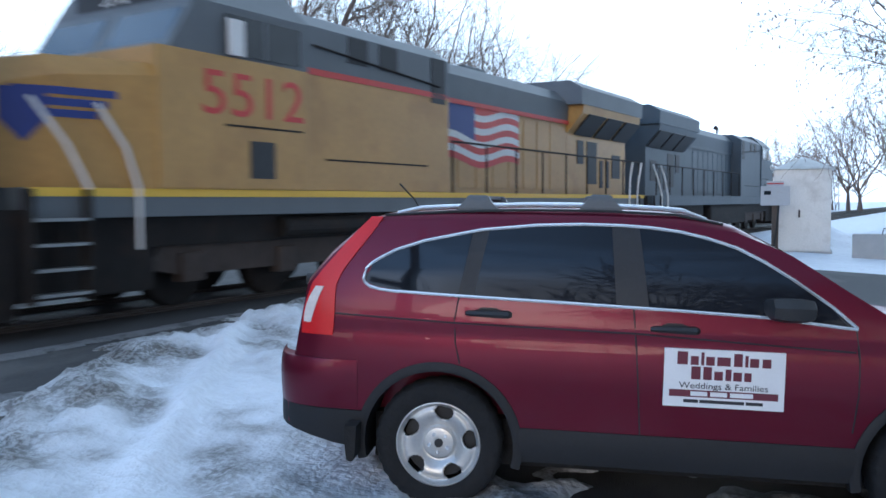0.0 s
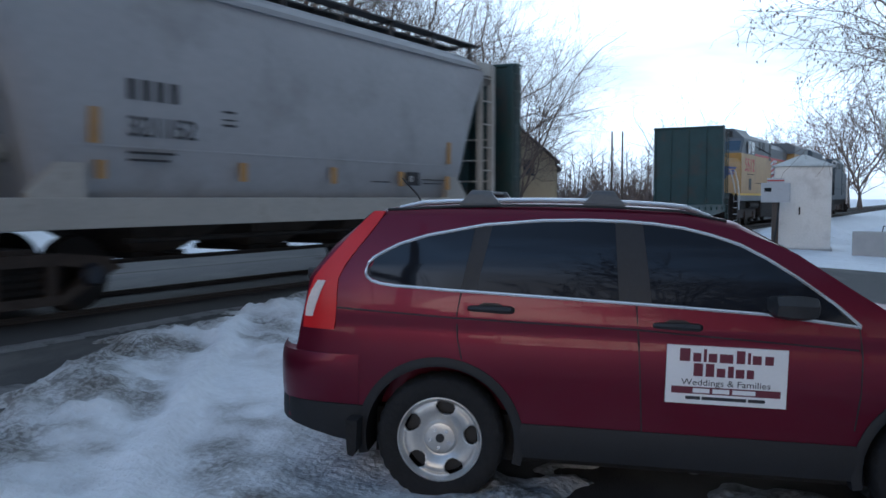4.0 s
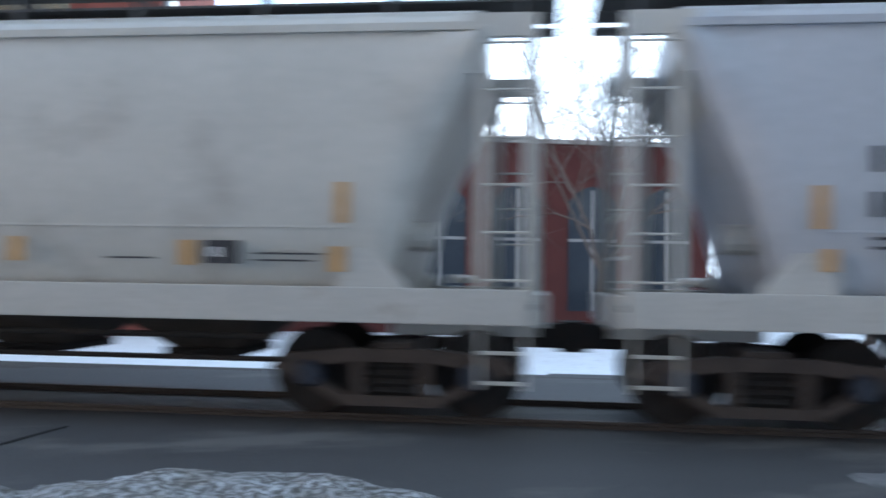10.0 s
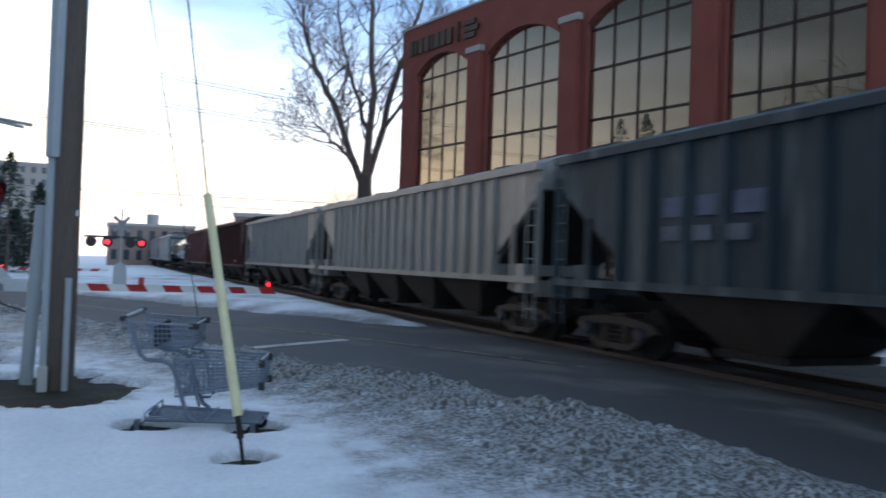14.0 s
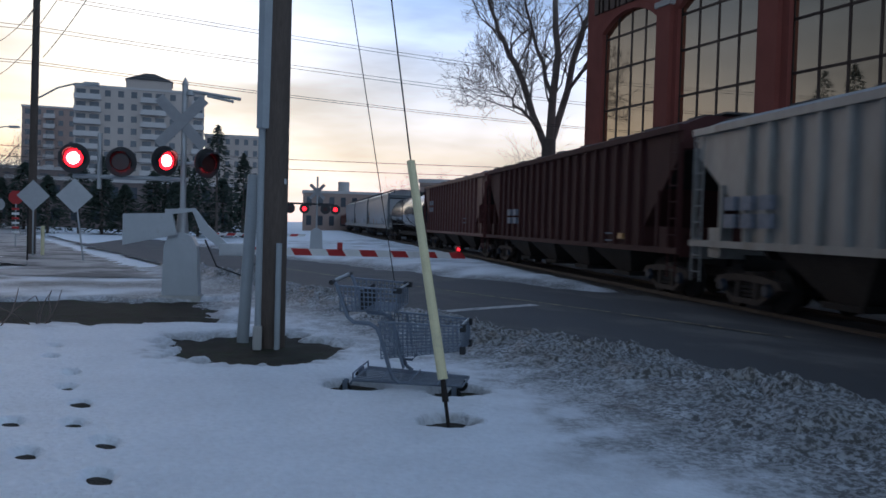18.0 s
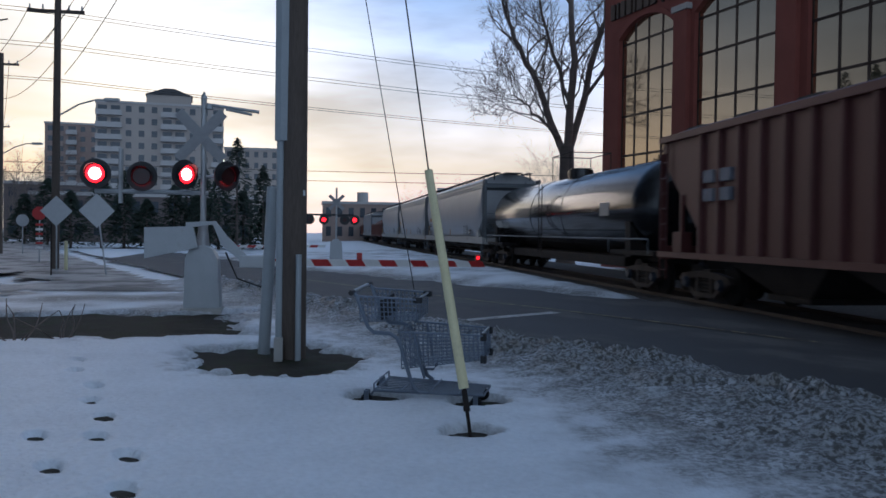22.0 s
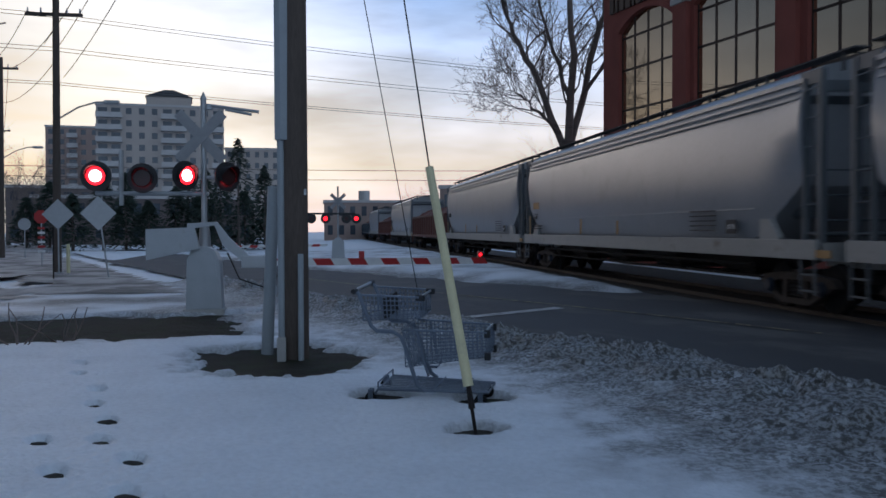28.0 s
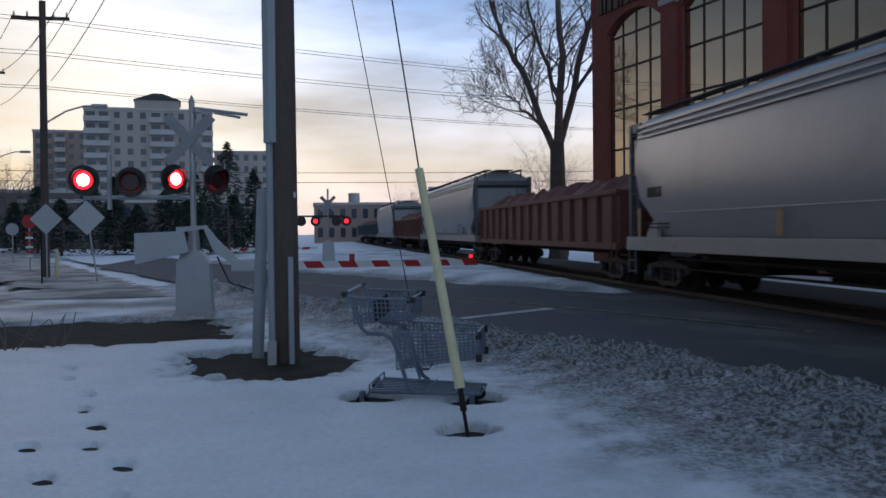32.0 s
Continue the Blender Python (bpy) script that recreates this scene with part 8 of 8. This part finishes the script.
limb_tree("tree", "tall bare tree with rising limbs beside the brick building", (-54.8, 15.95, 0.0), Vector((0.28, 0.96, 0)), 0.55, 7.4, [
    (0.26, [(-0.1, 0.0, 6.9), (-1.9, 0.5, 11.7), (-3.6, 1.0, 14.9), (-4.4, 1.2, 17.5), (-4.8, 1.2, 20.5)]),
    (0.14, [(-0.5, 0.0, 8.2), (-1.8, -1.2, 9.4), (-3.0, -2.0, 10.4), (-3.8, -2.3, 10.6)]),
    (0.30, [(0.0, 0.0, 7.0), (0.3, -0.5, 11.8), (0.1, -0.9, 17.4), (-0.2, -1.1, 21.5), (-0.1, -1.2, 24.5)]),
    (0.25, [(0.1, 0.0, 7.2), (1.9, 0.6, 14.5), (2.9, 1.0, 17.9), (3.9, 1.3, 21.5), (4.2, 1.5, 23.5)]),
    (0.16, [(0.1, -0.3, 10.5), (-1.2, 1.0, 14.5), (-2.2, 1.8, 18.5), (-2.5, 2.1, 22.0)]),
    (0.14, [(0.9, 0.2, 10.5), (3.0, -1.4, 13.5), (4.6, -2.2, 15.0), (5.4, -2.5, 17.2)])], 14, 4.4)
mid = bare_tree("tree", "bare tree with a round twiggy crown", (44, 62, 0.0), 13.0, 23, spread=0.42, fork=0.2, r0=0.26, limbs=6, depth=4, twig=0.014, group="bare trees beyond the track")
grove = bare_tree("tree", "bare tree with a dense round twiggy crown", (48.0, 32.6, 0.0), 16.5, 29, spread=0.50, fork=0.17, r0=0.36, limbs=6, depth=5, twig=0.007, group="bare trees beyond the track")
slim = bare_tree("tree", "slim bare tree with thin rising limbs", (20.3, 40.2, 0.0), 11.0, 31, spread=0.34, fork=0.25, r0=0.18, limbs=5, depth=4, twig=0.009, group="bare trees beyond the track")
rz_ = random.Random(4)
for x, y, s, turn in ((50.6, 33.4, 0.97, 70), (56.5, 32.0, 1.0, 140), (63.5, 32.0, 0.88, 300), (68, 33.5, 0.78, 20)):
    place_copy(grove, x, y, s, turn)
for x, y, s, src in ((62, 44, 1.2, mid), (41.7, 60, 1.05, slim), (47, 84, 1.1, mid), (144, 41, 1.35, mid), (1.1, 27.1, 0.95, slim), (7.5, 33, 0.9, mid), (12, 41, 1.0, mid), (4.5, 46, 1.1, mid), (-3, 50, 1.1, mid), (9.5, 28, 0.8, slim), (23.5, 44, 1.0, slim),
                  (119.5, 11.2, 1.15, mid), (132, 14, 1.3, mid), (126, 4, 1.2, mid), (140, 8, 1.4, mid), (112, 16, 0.8, slim), (118, 19, 0.9, slim), (150, 24, 1.2, mid), (135, 30, 1.1, mid), (125, 36, 1.0, slim),
                  (52, 75, 1.2, mid), (62, 66, 1.0, slim), (40, 70, 1.1, mid), (34, 64, 1.0, mid), (72, 60, 1.15, mid), (82, 55, 1.2, mid), (95, 52, 1.1, mid), (30, 75, 1.2, mid), (24, 66, 1.0, slim), (15, 52, 1.0, mid), (8, 60, 1.1, mid), (90, 70, 1.3, mid), (75, 82, 1.3, mid), (58, 90, 1.3, mid)):
    place_copy(src, x, y, s, rz_.uniform(0, 360), "bare winter tree in the distance" if math.hypot(x, y) > 60 else "")
# the tree whose branches hang into view from beside the car park
over = bare_tree("tree", "bare tree with drooping twigs and a few dead leaves", (30.9, -2.1, 0.0), 11.5, 41, spread=0.62, fork=0.24, r0=0.16, limbs=8, depth=5, droop=1.4, twig=0.009)
dead = random.Random(8)
lf = Limbs()
for v in dead.sample(next(c for c in over.children if c.name.startswith("crown")).data.vertices[:], 1500):
    if v.co.z > 3.5:
        a = v.co + Vector((dead.gauss(0, 0.05), dead.gauss(0, 0.05), -0.03))
        lf.limb([a, a - Vector((dead.gauss(0, 0.02), dead.gauss(0, 0.02), 0.05)), a - Vector((0, 0, 0.11))], [0.006, 0.035, 0.005], 3)
lf.make("dead_leaves", "twig", over, "small dead leaves and seed clusters")
place_copy(slim, -70, 20.5, 0.8, 40, "bushy bare tree beyond the track")
place_copy(slim, -64, 19.5, 0.6, 190, "bushy bare tree beyond the track")
for x, y, s in ((-105, -32, 0.8), (-120, -40, 1.0), (-140, -60, 1.2), (-180, 24, 0.9), (-170, 30, 0.8), (-150, 20, 0.7), (-190, -70, 1.2), (-160, -66, 1.2)):
    place_copy(mid, x, y, s, rz_.uniform(0, 360), "bare winter tree far down the street")
# old tree behind the camera, mirrored in the parked car's windows
bare_tree("tree", "broad bare tree over the verge, mirrored in the car", (-8.5, -14.5, 0.1), 14.0, 19, spread=0.5, fork=0.28, r0=0.36, limbs=6, depth=4, twig=0.012)
# broad trees south of the road, mirrored in the office windows
oak = bare_tree("tree", "tall broad bare tree standing south of the road", (-23.5, -17, 0.0), 19.5, 23, spread=0.3, fork=0.24, r0=0.6, limbs=7, depth=4, twig=0.06)
for x, y, s, turn in ((-38, -30, 0.95, 100), (-47, -31, 0.75, 30), (-13, -24, 0.85, 200)):
    place_copy(oak, x, y, s, turn)
# thicket along the track far to the east
for x, y, s in ((150, -6, 0.7), (160, 2, 0.8), (170, -10, 0.9), (145, 20, 0.7), (165, 16, 0.8), (180, 6, 0.9), (155, -18, 0.9)):
    place_copy(mid, x, y, s, rz_.uniform(0, 360), "bare thicket tree beside the far track")


def far_woods():
    """A belt of leafless woods along the horizon: many upright stems with side twigs."""
    rz = random.Random(77)
    lb = Limbs()
    for i in range(1700):
        az = radians(rz.uniform(-16, 82))
        d = rz.uniform(105, 175)
        x, y = d * math.cos(az), d * math.sin(az)
        if abs(y - TRACK_Y) < 6 + 0.02 * x:
            continue
        h = rz.uniform(4, 9.5) * (1 + 0.35 * wob(x, y, 0.03, 3))
        top = Vector((x + rz.gauss(0, 0.6), y + rz.gauss(0, 0.6), h))
        base = Vector((x, y, -0.3))
        lb.limb([base, base.lerp(top, 0.5), top], [0.11, 0.06, 0.02], 3)
        for k in range(13):
            f = rz.uniform(0.25, 0.95)
            q = base.lerp(top, f)
            a = rz.uniform(0, math.tau)
            L = h * rz.uniform(0.12, 0.34)
            e = q + Vector((math.cos(a) * 0.75, math.sin(a) * 0.75, rz.uniform(0.3, 0.9))) * L
            lb.limb([q, e], [0.045, 0.015], 3)
    for i in range(2600):  # undergrowth and hedges in front of the stems
        az = radians(rz.uniform(-16, 82))
        d = rz.uniform(122, 172)
        x, y = d * math.cos(az), d * math.sin(az)
        if abs(y - TRACK_Y) < 6 + 0.02 * x:
            continue
        h = rz.uniform(1.6, 4.6) * (1 + 0.4 * wob(x, y, 0.05, 6))
        for k in range(7):
            a = rz.uniform(0, math.tau)
            q = Vector((x + rz.gauss(0, 0.5), y + rz.gauss(0, 0.5), -0.2))
            lb.limb([q, q + Vector((math.cos(a) * 0.3 * h, math.sin(a) * 0.3 * h, h * rz.uniform(0.6, 1.1)))], [0.09, 0.03], 3)
    me = bpy.data.meshes.new("far_woods")
    me.from_pydata([tuple(p) for p in lb.v], [], lb.f)
    me.materials.append(M["twig"])
    tagged(new("far_woods", me), "belt of grey-brown leafless woods along the horizon", "woods", kind="stuff")


far_woods()


def conifer(x, y, h, seed, label, wide=0.27):
    rz = random.Random(seed)
    p = thing("conifer", label, "tree", pose(x, y, gz(x, y)))
    part("trunk", C(((0, 0, -0.1), (0, 0, h), 0.16, 0.03), seg=8), "bark", p)
    vs, fs = [], []
    for i in range(900):
        f = rz.random() ** 0.8
        z = 0.6 + (h - 0.7) * f
        R = (1 - f) ** 0.8 * h * wide * rz.uniform(0.35, 1.1)
        a = rz.uniform(0, math.tau)
        c = Vector((R * math.cos(a), R * math.sin(a), z - R * 0.25))
        L = rz.uniform(0.25, 0.55)
        d = Vector((math.cos(a), math.sin(a), rz.uniform(-0.5, 0.2))).normalized()
        s = d.cross(Vector((0, 0, 1))).normalized() * L * 0.35
        u = Vector((0, 0, L * 0.18))
        b = len(vs)
        vs += [c - d * L * 0.4, c + s, c + d * L, c - s, c + u]
        fs += [(b, b + 1, b + 4), (b + 1, b + 2, b + 4), (b + 2, b + 3, b + 4), (b + 3, b, b + 4)]
    me = bpy.data.meshes.new("crown")
    me.from_pydata([tuple(v) for v in vs], [], fs)
    me.materials.append(M["needle"])
    ob = new("crown", me)
    ob.parent = p


for x, y, h, k in ((-26, -27, 23, 93), (-35, -32, 22, 94), (-44, -34, 19, 95), (-50, -33, 17, 96)):
    conifer(x, y, h, k, "tall dark evergreen south of the road", 0.2)
conifer(-60, -30, 19, 90, "tall dark evergreen south of the road")
conifer(-67, -36, 20, 91, "tall dark evergreen south of the road")
conifer(-91, -8.0, 11.5, 3, "dark evergreen tree in front of the flats")
conifer(-95, -5.6, 9.0, 8, "dark evergreen tree in front of the flats")
conifer(-89, -11, 8.0, 12, "dark evergreen tree in front of the flats")
conifer(-98, -14, 9.5, 15, "dark evergreen tree in front of the flats")
conifer(-100, -21, 8.5, 16, "dark evergreen tree in front of the flats")
for k in range(11):
    conifer(-92.5 - 0.5 * k + (k * 7 % 3), -29.0 + 2.35 * k, (5.2, 6.8, 5.8, 7.6, 6.4)[k % 5], 60 + k, "bushy dark evergreen in a row before the flats", 0.42)
for k, (x, y) in enumerate(((-14.9, -4.6), (-15.2, -4.0), (-15.6, -5.3))):
    rz = random.Random(50 + k)
    p = thing("sapling", "small leafless sapling poking out of the snow", "shrub", pose(x, y, VERGE))
    for j in range(5):
        lb = Limbs()
        d = Vector((rz.gauss(0, 0.4), rz.gauss(0, 0.4), 1)).normalized()
        pts = [Vector((0, 0, -0.05))]
        for i in range(4):
            d = (d + Vector((rz.gauss(0, 0.2), rz.gauss(0, 0.2), 0.05))).normalized()
            pts.append(pts[-1] + d * rz.uniform(0.15, 0.24))
        lb.limb(pts, [0.018, 0.015, 0.012, 0.009, 0.006], 4)
        lb.make("stem", "twig", p)

# ---- far buildings ----
M.update({
    "flat_wall": mat("beige_concrete_wall", (0.40, 0.35, 0.315), 0.9, var=0.08, scale=0.3),
    "low_dark": mat("dark_brick_wall", (0.13, 0.105, 0.10), 0.9, var=0.12, scale=0.3),
    "flat_dark": mat("brown_brick_wall", (0.30, 0.225, 0.195), 0.9, var=0.12, scale=0.3),
    "win_far": mat("far_window_glass", (0.05, 0.06, 0.075), 0.08, var=0.1),
    "balcony": mat("balcony_parapet", (0.44, 0.42, 0.41), 0.85, var=0.08),
    "house_wall": mat("pale_siding", (0.42, 0.36, 0.25), 0.8, var=0.08),
    "house_roof": mat("dark_shingles", (0.07, 0.065, 0.065), 0.9, var=0.2),
    "amber": mat("lit_street_lamp", (1, 0.6, 0.3), 0.4, var=0.0, emit=(1.0, 0.50, 0.16), power=14.0),
})


def block(x, y, w, d, h, label, wall, turn, storeys, bays, balconies=(), crown=0.0):
    """A block of flats: local x runs along the front, the front faces -y."""
    p = thing("apartment_block", label, "apartment block", pose(x, y, 0, 0, 0, turn))
    part("wall", B((-w / 2, w / 2, 0, d, -1, h)), wall, p)
    part("roof", B((-w / 2 - 0.2, w / 2 + 0.2, -0.2, d + 0.2, h, h + 0.5)), "balcony", p)
    if crown:
        part("plant_room", B((-w * 0.12, w * 0.24, d * 0.2, d * 0.8, h + 0.5, h + crown)), wall, p)
        part("plant_roof", loft([[(-w * 0.13, d * 0.18, h + crown), (w * 0.25, d * 0.18, h + crown), (w * 0.25, d * 0.82, h + crown), (-w * 0.13, d * 0.82, h + crown)], [(w * 0.02, d * 0.4, h + crown + 2.2), (w * 0.1, d * 0.4, h + crown + 2.2), (w * 0.1, d * 0.6, h + crown + 2.2), (w * 0.02, d * 0.6, h + crown + 2.2)]]), "house_roof", p)
    fh = h / storeys
    bw = w / bays
    for i in range(storeys):
        for j in range(bays):
            x0 = -w / 2 + j * bw
            z0 = i * fh
            if j in balconies:
                part("window", B((x0 + 0.15 * bw, x0 + 0.85 * bw, -0.05, 0.0, z0 + 0.3, z0 + fh * 0.8)), "win_far", p)
                part("balcony", B((x0, x0 + bw, -1.6, 0, z0 - 0.1, z0 + 0.1), (x0, x0 + bw, -1.6, -1.45, z0 + 0.1, z0 + 1.1)), "balcony", p)
            else:
                part("window", B((x0 + 0.28 * bw, x0 + 0.72 * bw, -0.06, 0.0, z0 + fh * 0.3, z0 + fh * 0.8)), "win_far", p)
    return p


block(-213, -36.5, 29, 18, 31.5, "tall beige block of flats with balconies and a plant room", "flat_wall", 90 + 8, 11, 10, (0, 1, 5, 6, 9), 3.0)
block(-252, -67, 14, 16, 30.8, "tall brown block of flats beyond the first", "flat_dark", 98, 11, 5, (2,), 0)
block(-231, -16.5, 14, 16, 23.2, "lower grey block of flats", "flat_wall", 93, 8, 6, (), 0)
block(-150, -42, 16, 12, 9, "low dark brick terrace down the street", "low_dark", 105, 3, 6)
block(-128, -24, 30, 10, 6.5, "dark low building behind the evergreens", "low_dark", 99, 2, 12)
block(-165, 9, 15, 10, 7.2, "low flat-roofed building past the far crossing", "flat_dark", 90, 2, 7)
block(-112, 22.5, 13, 12, 7.4, "flat-roofed grey building behind the trees", "flat_dark", 78, 2, 6)
tankw = thing("roof_tank", "round rooftop tank on the far building", "tank")
part("tank", C(((-168, 9.2, 7.6), (-168, 9.2, 9.6), 1.1), seg=16), "balcony", tankw)

# low brick wing beside the office
wing = thing("brick_wing", "low red brick building with arched windows beyond the track", "building", Matrix.Translation((-11.0, 27.6, 0)) @ Matrix.Rotation(radians(12), 4, "Z"))
part("wall", B((-1.75, 16.5, 0, 12, -0.2, 6.6)), "wing_brick", wing)
part("coping", B((-1.75, 16.6, -0.1, 12.1, 6.6, 6.75)), "stone", wing)
for k in range(6):
    x = 0.9 + k * 2.65
    w = part("window", prism([(x, 0.8), (x + 1.7, 0.8), (x + 1.7, 4.6), (x + 1.3, 5.0), (x + 0.85, 5.15), (x + 0.4, 5.0), (x, 4.6)], "y", -0.03, 0.05), "win_far", wing)
    part("mullion", B((x + 0.8, x + 0.9, -0.05, -0.03, 0.8, 5.0), (x, x + 1.7, -0.05, -0.03, 3.2, 3.3)), "balcony", w)


def house(x, y, w, d, h, turn, label, wall="house_wall"):
    p = thing("house", label, "house", pose(x, y, 0, 0, 0, turn))
    part("wall", prism([(-d / 2, -0.2), (d / 2, -0.2), (d / 2, h), (0, h + d * 0.42), (-d / 2, h)], "x", -w / 2, w / 2), wall, p)
    r = part("roof", prism([(-d / 2 - 0.4, h - 0.25), (-d / 2 - 0.4, h - 0.05), (0, h + d * 0.42 + 0.25), (d / 2 + 0.4, h - 0.05), (d / 2 + 0.4, h - 0.25), (0, h + d * 0.42 + 0.02)], "x", -w / 2 - 0.4, w / 2 + 0.4), "house_roof", p)
    part("chimney", B((w * 0.2, w * 0.2 + 0.7, -0.4, 0.4, h + 1, h + d * 0.42 + 1.1)), "flat_dark", r)
    for k in range(3):
        part("window", B((-w * 0.35 + k * w * 0.28, -w * 0.35 + k * w * 0.28 + 1.1, -d / 2 - 0.05, -d / 2, 1.0, 2.4)), "win_far", p)
    for k in range(2):
        part("window", B((-w / 2 - 0.05, -w / 2, -1.6 + 2.0 * k, -0.6 + 2.0 * k, h - 1.3, h + 0.1)), "win_far", p)
    part("door", B((w * 0.38, w * 0.38 + 1.0, -d / 2 - 0.05, -d / 2, 0, 2.1)), "win_far", p)
    return p


house(78, 106.5, 9, 8, 4.6, 20, "pale yellow two-storey house with a dark gabled roof")
house(60, 105, 6, 6, 3.0, 10, "small pale house with a dark roof")
house(101, 102, 8, 7.5, 3.6, 60, "pale gabled bungalow among the trees", "balcony")
house(71.2, 36.6, 8, 7, 5.0, 40, "tan gabled house behind bare trees")
house(77.5, 38.5, 7, 7, 4.6, 30, "tan gabled house behind bare trees")
house(23.9, 55.1, 9, 8, 4.0, 0, "grey house behind the far signal", "flat_wall")
house(38, 82, 8, 8, 4.4, 0, "brown house among the trees", "flat_dark")

lampp = thing("street_lamp", "tall street lamp burning orange beyond the track", "street lamp")
part("pole", C(((35.8, 50.65, -0.1), (35.8, 50.65, 8.9), 0.10, 0.06), seg=10), "iron", lampp)
part("head", B((35.6, 36.0, 50.2, 50.9, 8.75, 8.95), bevel=0.05), "iron", lampp)
part("bulb", C(((35.75, 50.5, 8.52), (35.75, 50.5, 8.76), 0.16, 0.24), seg=14), "amber", lampp)

for x, y, s, k in ((37.1, 40.6, 4.5, 1), (33, 42, 3.0, 2), (44, 40, 3.5, 3), (52, 44, 5.0, 4), (62, 50, 5.0, 5), (33, 1.0, 2.6, 6), (36, 5.0, 3.5, 7), (46, 1.0, 5.0, 8), (27, 30, 2.5, 9), (5, 24, 3.0, 10), (12, 26, 3.5, 11)):
    rz = random.Random(k)
    ph = rz.uniform(0, 9)
    m = sheet("snow_mound", [x + s * (i / 9 - 1) for i in range(19)], [y + s * 0.7 * (j / 9 - 1) for j in range(19)], lambda u, v: gz(u, v) - 0.12 + max(0, 1 - math.hypot((u - x) / s, (v - y) / (s * 0.7))) ** 0.8 * (0.5 + 0.1 * s if k > 5 else 0.65 + 0.12 * s) * (1 + 0.5 * wob(u, v, 0.9, ph)), "snow")
    tagged(m, "ploughed heap of old snow", "snow heap", "snow heaps")


def simple_car(x, y, turn, paint, label, lit=False):
    p = thing("parked_car", label, "car", pose(x, y, gz(x, y), 0, 0, turn), "cars in the far car park")
    prof = [(-2.2, 0.3), (-2.25, 0.7), (-2.1, 0.92), (-1.55, 0.98), (-0.85, 1.40), (0.55, 1.42), (1.25, 1.0), (2.0, 0.88), (2.25, 0.65), (2.2, 0.3)]
    part("body", prism(prof, "y", -0.85, 0.85), paint, p)
    part("glass", prism([(-1.45, 1.0), (-0.82, 1.36), (0.5, 1.38), (1.12, 1.02)], "y", -0.86, 0.86), "glass", p)
    for sx in (-1.4, 1.4):
        for sy in (-1, 1):
            part("wheel", C(((sx, sy * 0.68, 0.31), (sx, sy * 0.88, 0.31), 0.31), seg=18), "rubber", p)
    part("tail_lamp", B((-2.26, -2.2, 0.5, 0.8, 0.68, 0.85), (-2.26, -2.2, -0.8, -0.5, 0.68, 0.85)), "lamp_on" if lit else "lamp_red", p)
    return p


simple_car(38.0, 58.8, 150, "silver", "silver saloon with glowing tail lamps in the car park", True)
simple_car(43.2, 57.6, 330, "loco_dark", "dark blue saloon parked beyond the track")
simple_car(112, 27, 100, "silver", "silver car far down the street")
lot = tagged(sheet("car_park", steps((22, 70, 4)), steps((48, 62, 2)), lambda x, y: gz(x, y) + 0.01, "asphalt"), "far car park of grey asphalt", kind="structure")

# small red signal seen between the wagons
sg = thing("track_signal", "short signal post with a red light beyond the track", "signal", pose(8.25, 22.6, 0))
part("post", C(((0, 0, -0.1), (0, 0, 3.9), 0.06), seg=10), "iron", sg)
part("head", B((-0.25, 0.25, -0.12, 0.1, 2.9, 3.4), bevel=0.03), "black", sg)
part("lens", C(((0, -0.12, 3.14), (0, -0.15, 3.14), 0.17), seg=18), "lamp_on", sg)
part("case", B((-0.4, 0.4, -0.3, 0.3, 0, 1.3), bevel=0.03), "case", sg)
for x, y in ((93.8, 34.7), (94.2, 33.6)):
    pp = thing("utility_pole", "far wooden pole beside the track", "utility pole")
    part("pole", C(((x, y, -0.1), (x, y, 9.3), 0.14, 0.1), seg=8), "wood_pole", pp)


def motions():
    times = [i * 0.5 for i in range(65)]
    for k, (car_, at_) in enumerate(CARS):
        walk(car_, [(t, pose(at_ + run(t), TRACK_Y, RAIL_Z, 0, 0, 180 if k == 0 else 0)) for t in times])
    # the crossing's lamps flash in turn: the second pair is lit for a third of each beat
    beat, first = 0.983, 18.455 - 18 * 0.983
    for lamp, place, lit, turn in TURNERS:
        base = turn + (0 if lit else 180)
        rows = [(0.0, pose(*place, 0, 0, base))]
        for k in range(32):
            for dt, up in ((-0.05, 0), (-0.017, 60), (0.017, 120), (0.05, 180), (0.27, 180), (0.303, 240), (0.337, 300), (0.37, 360)):
                if first + k * beat + dt < 32:
                    rows.append((first + k * beat + dt, pose(*place, 0, 0, up + base)))
        rows.append((32.0, pose(*place, 0, 0, base)))
        walk(lamp, rows)


motions()
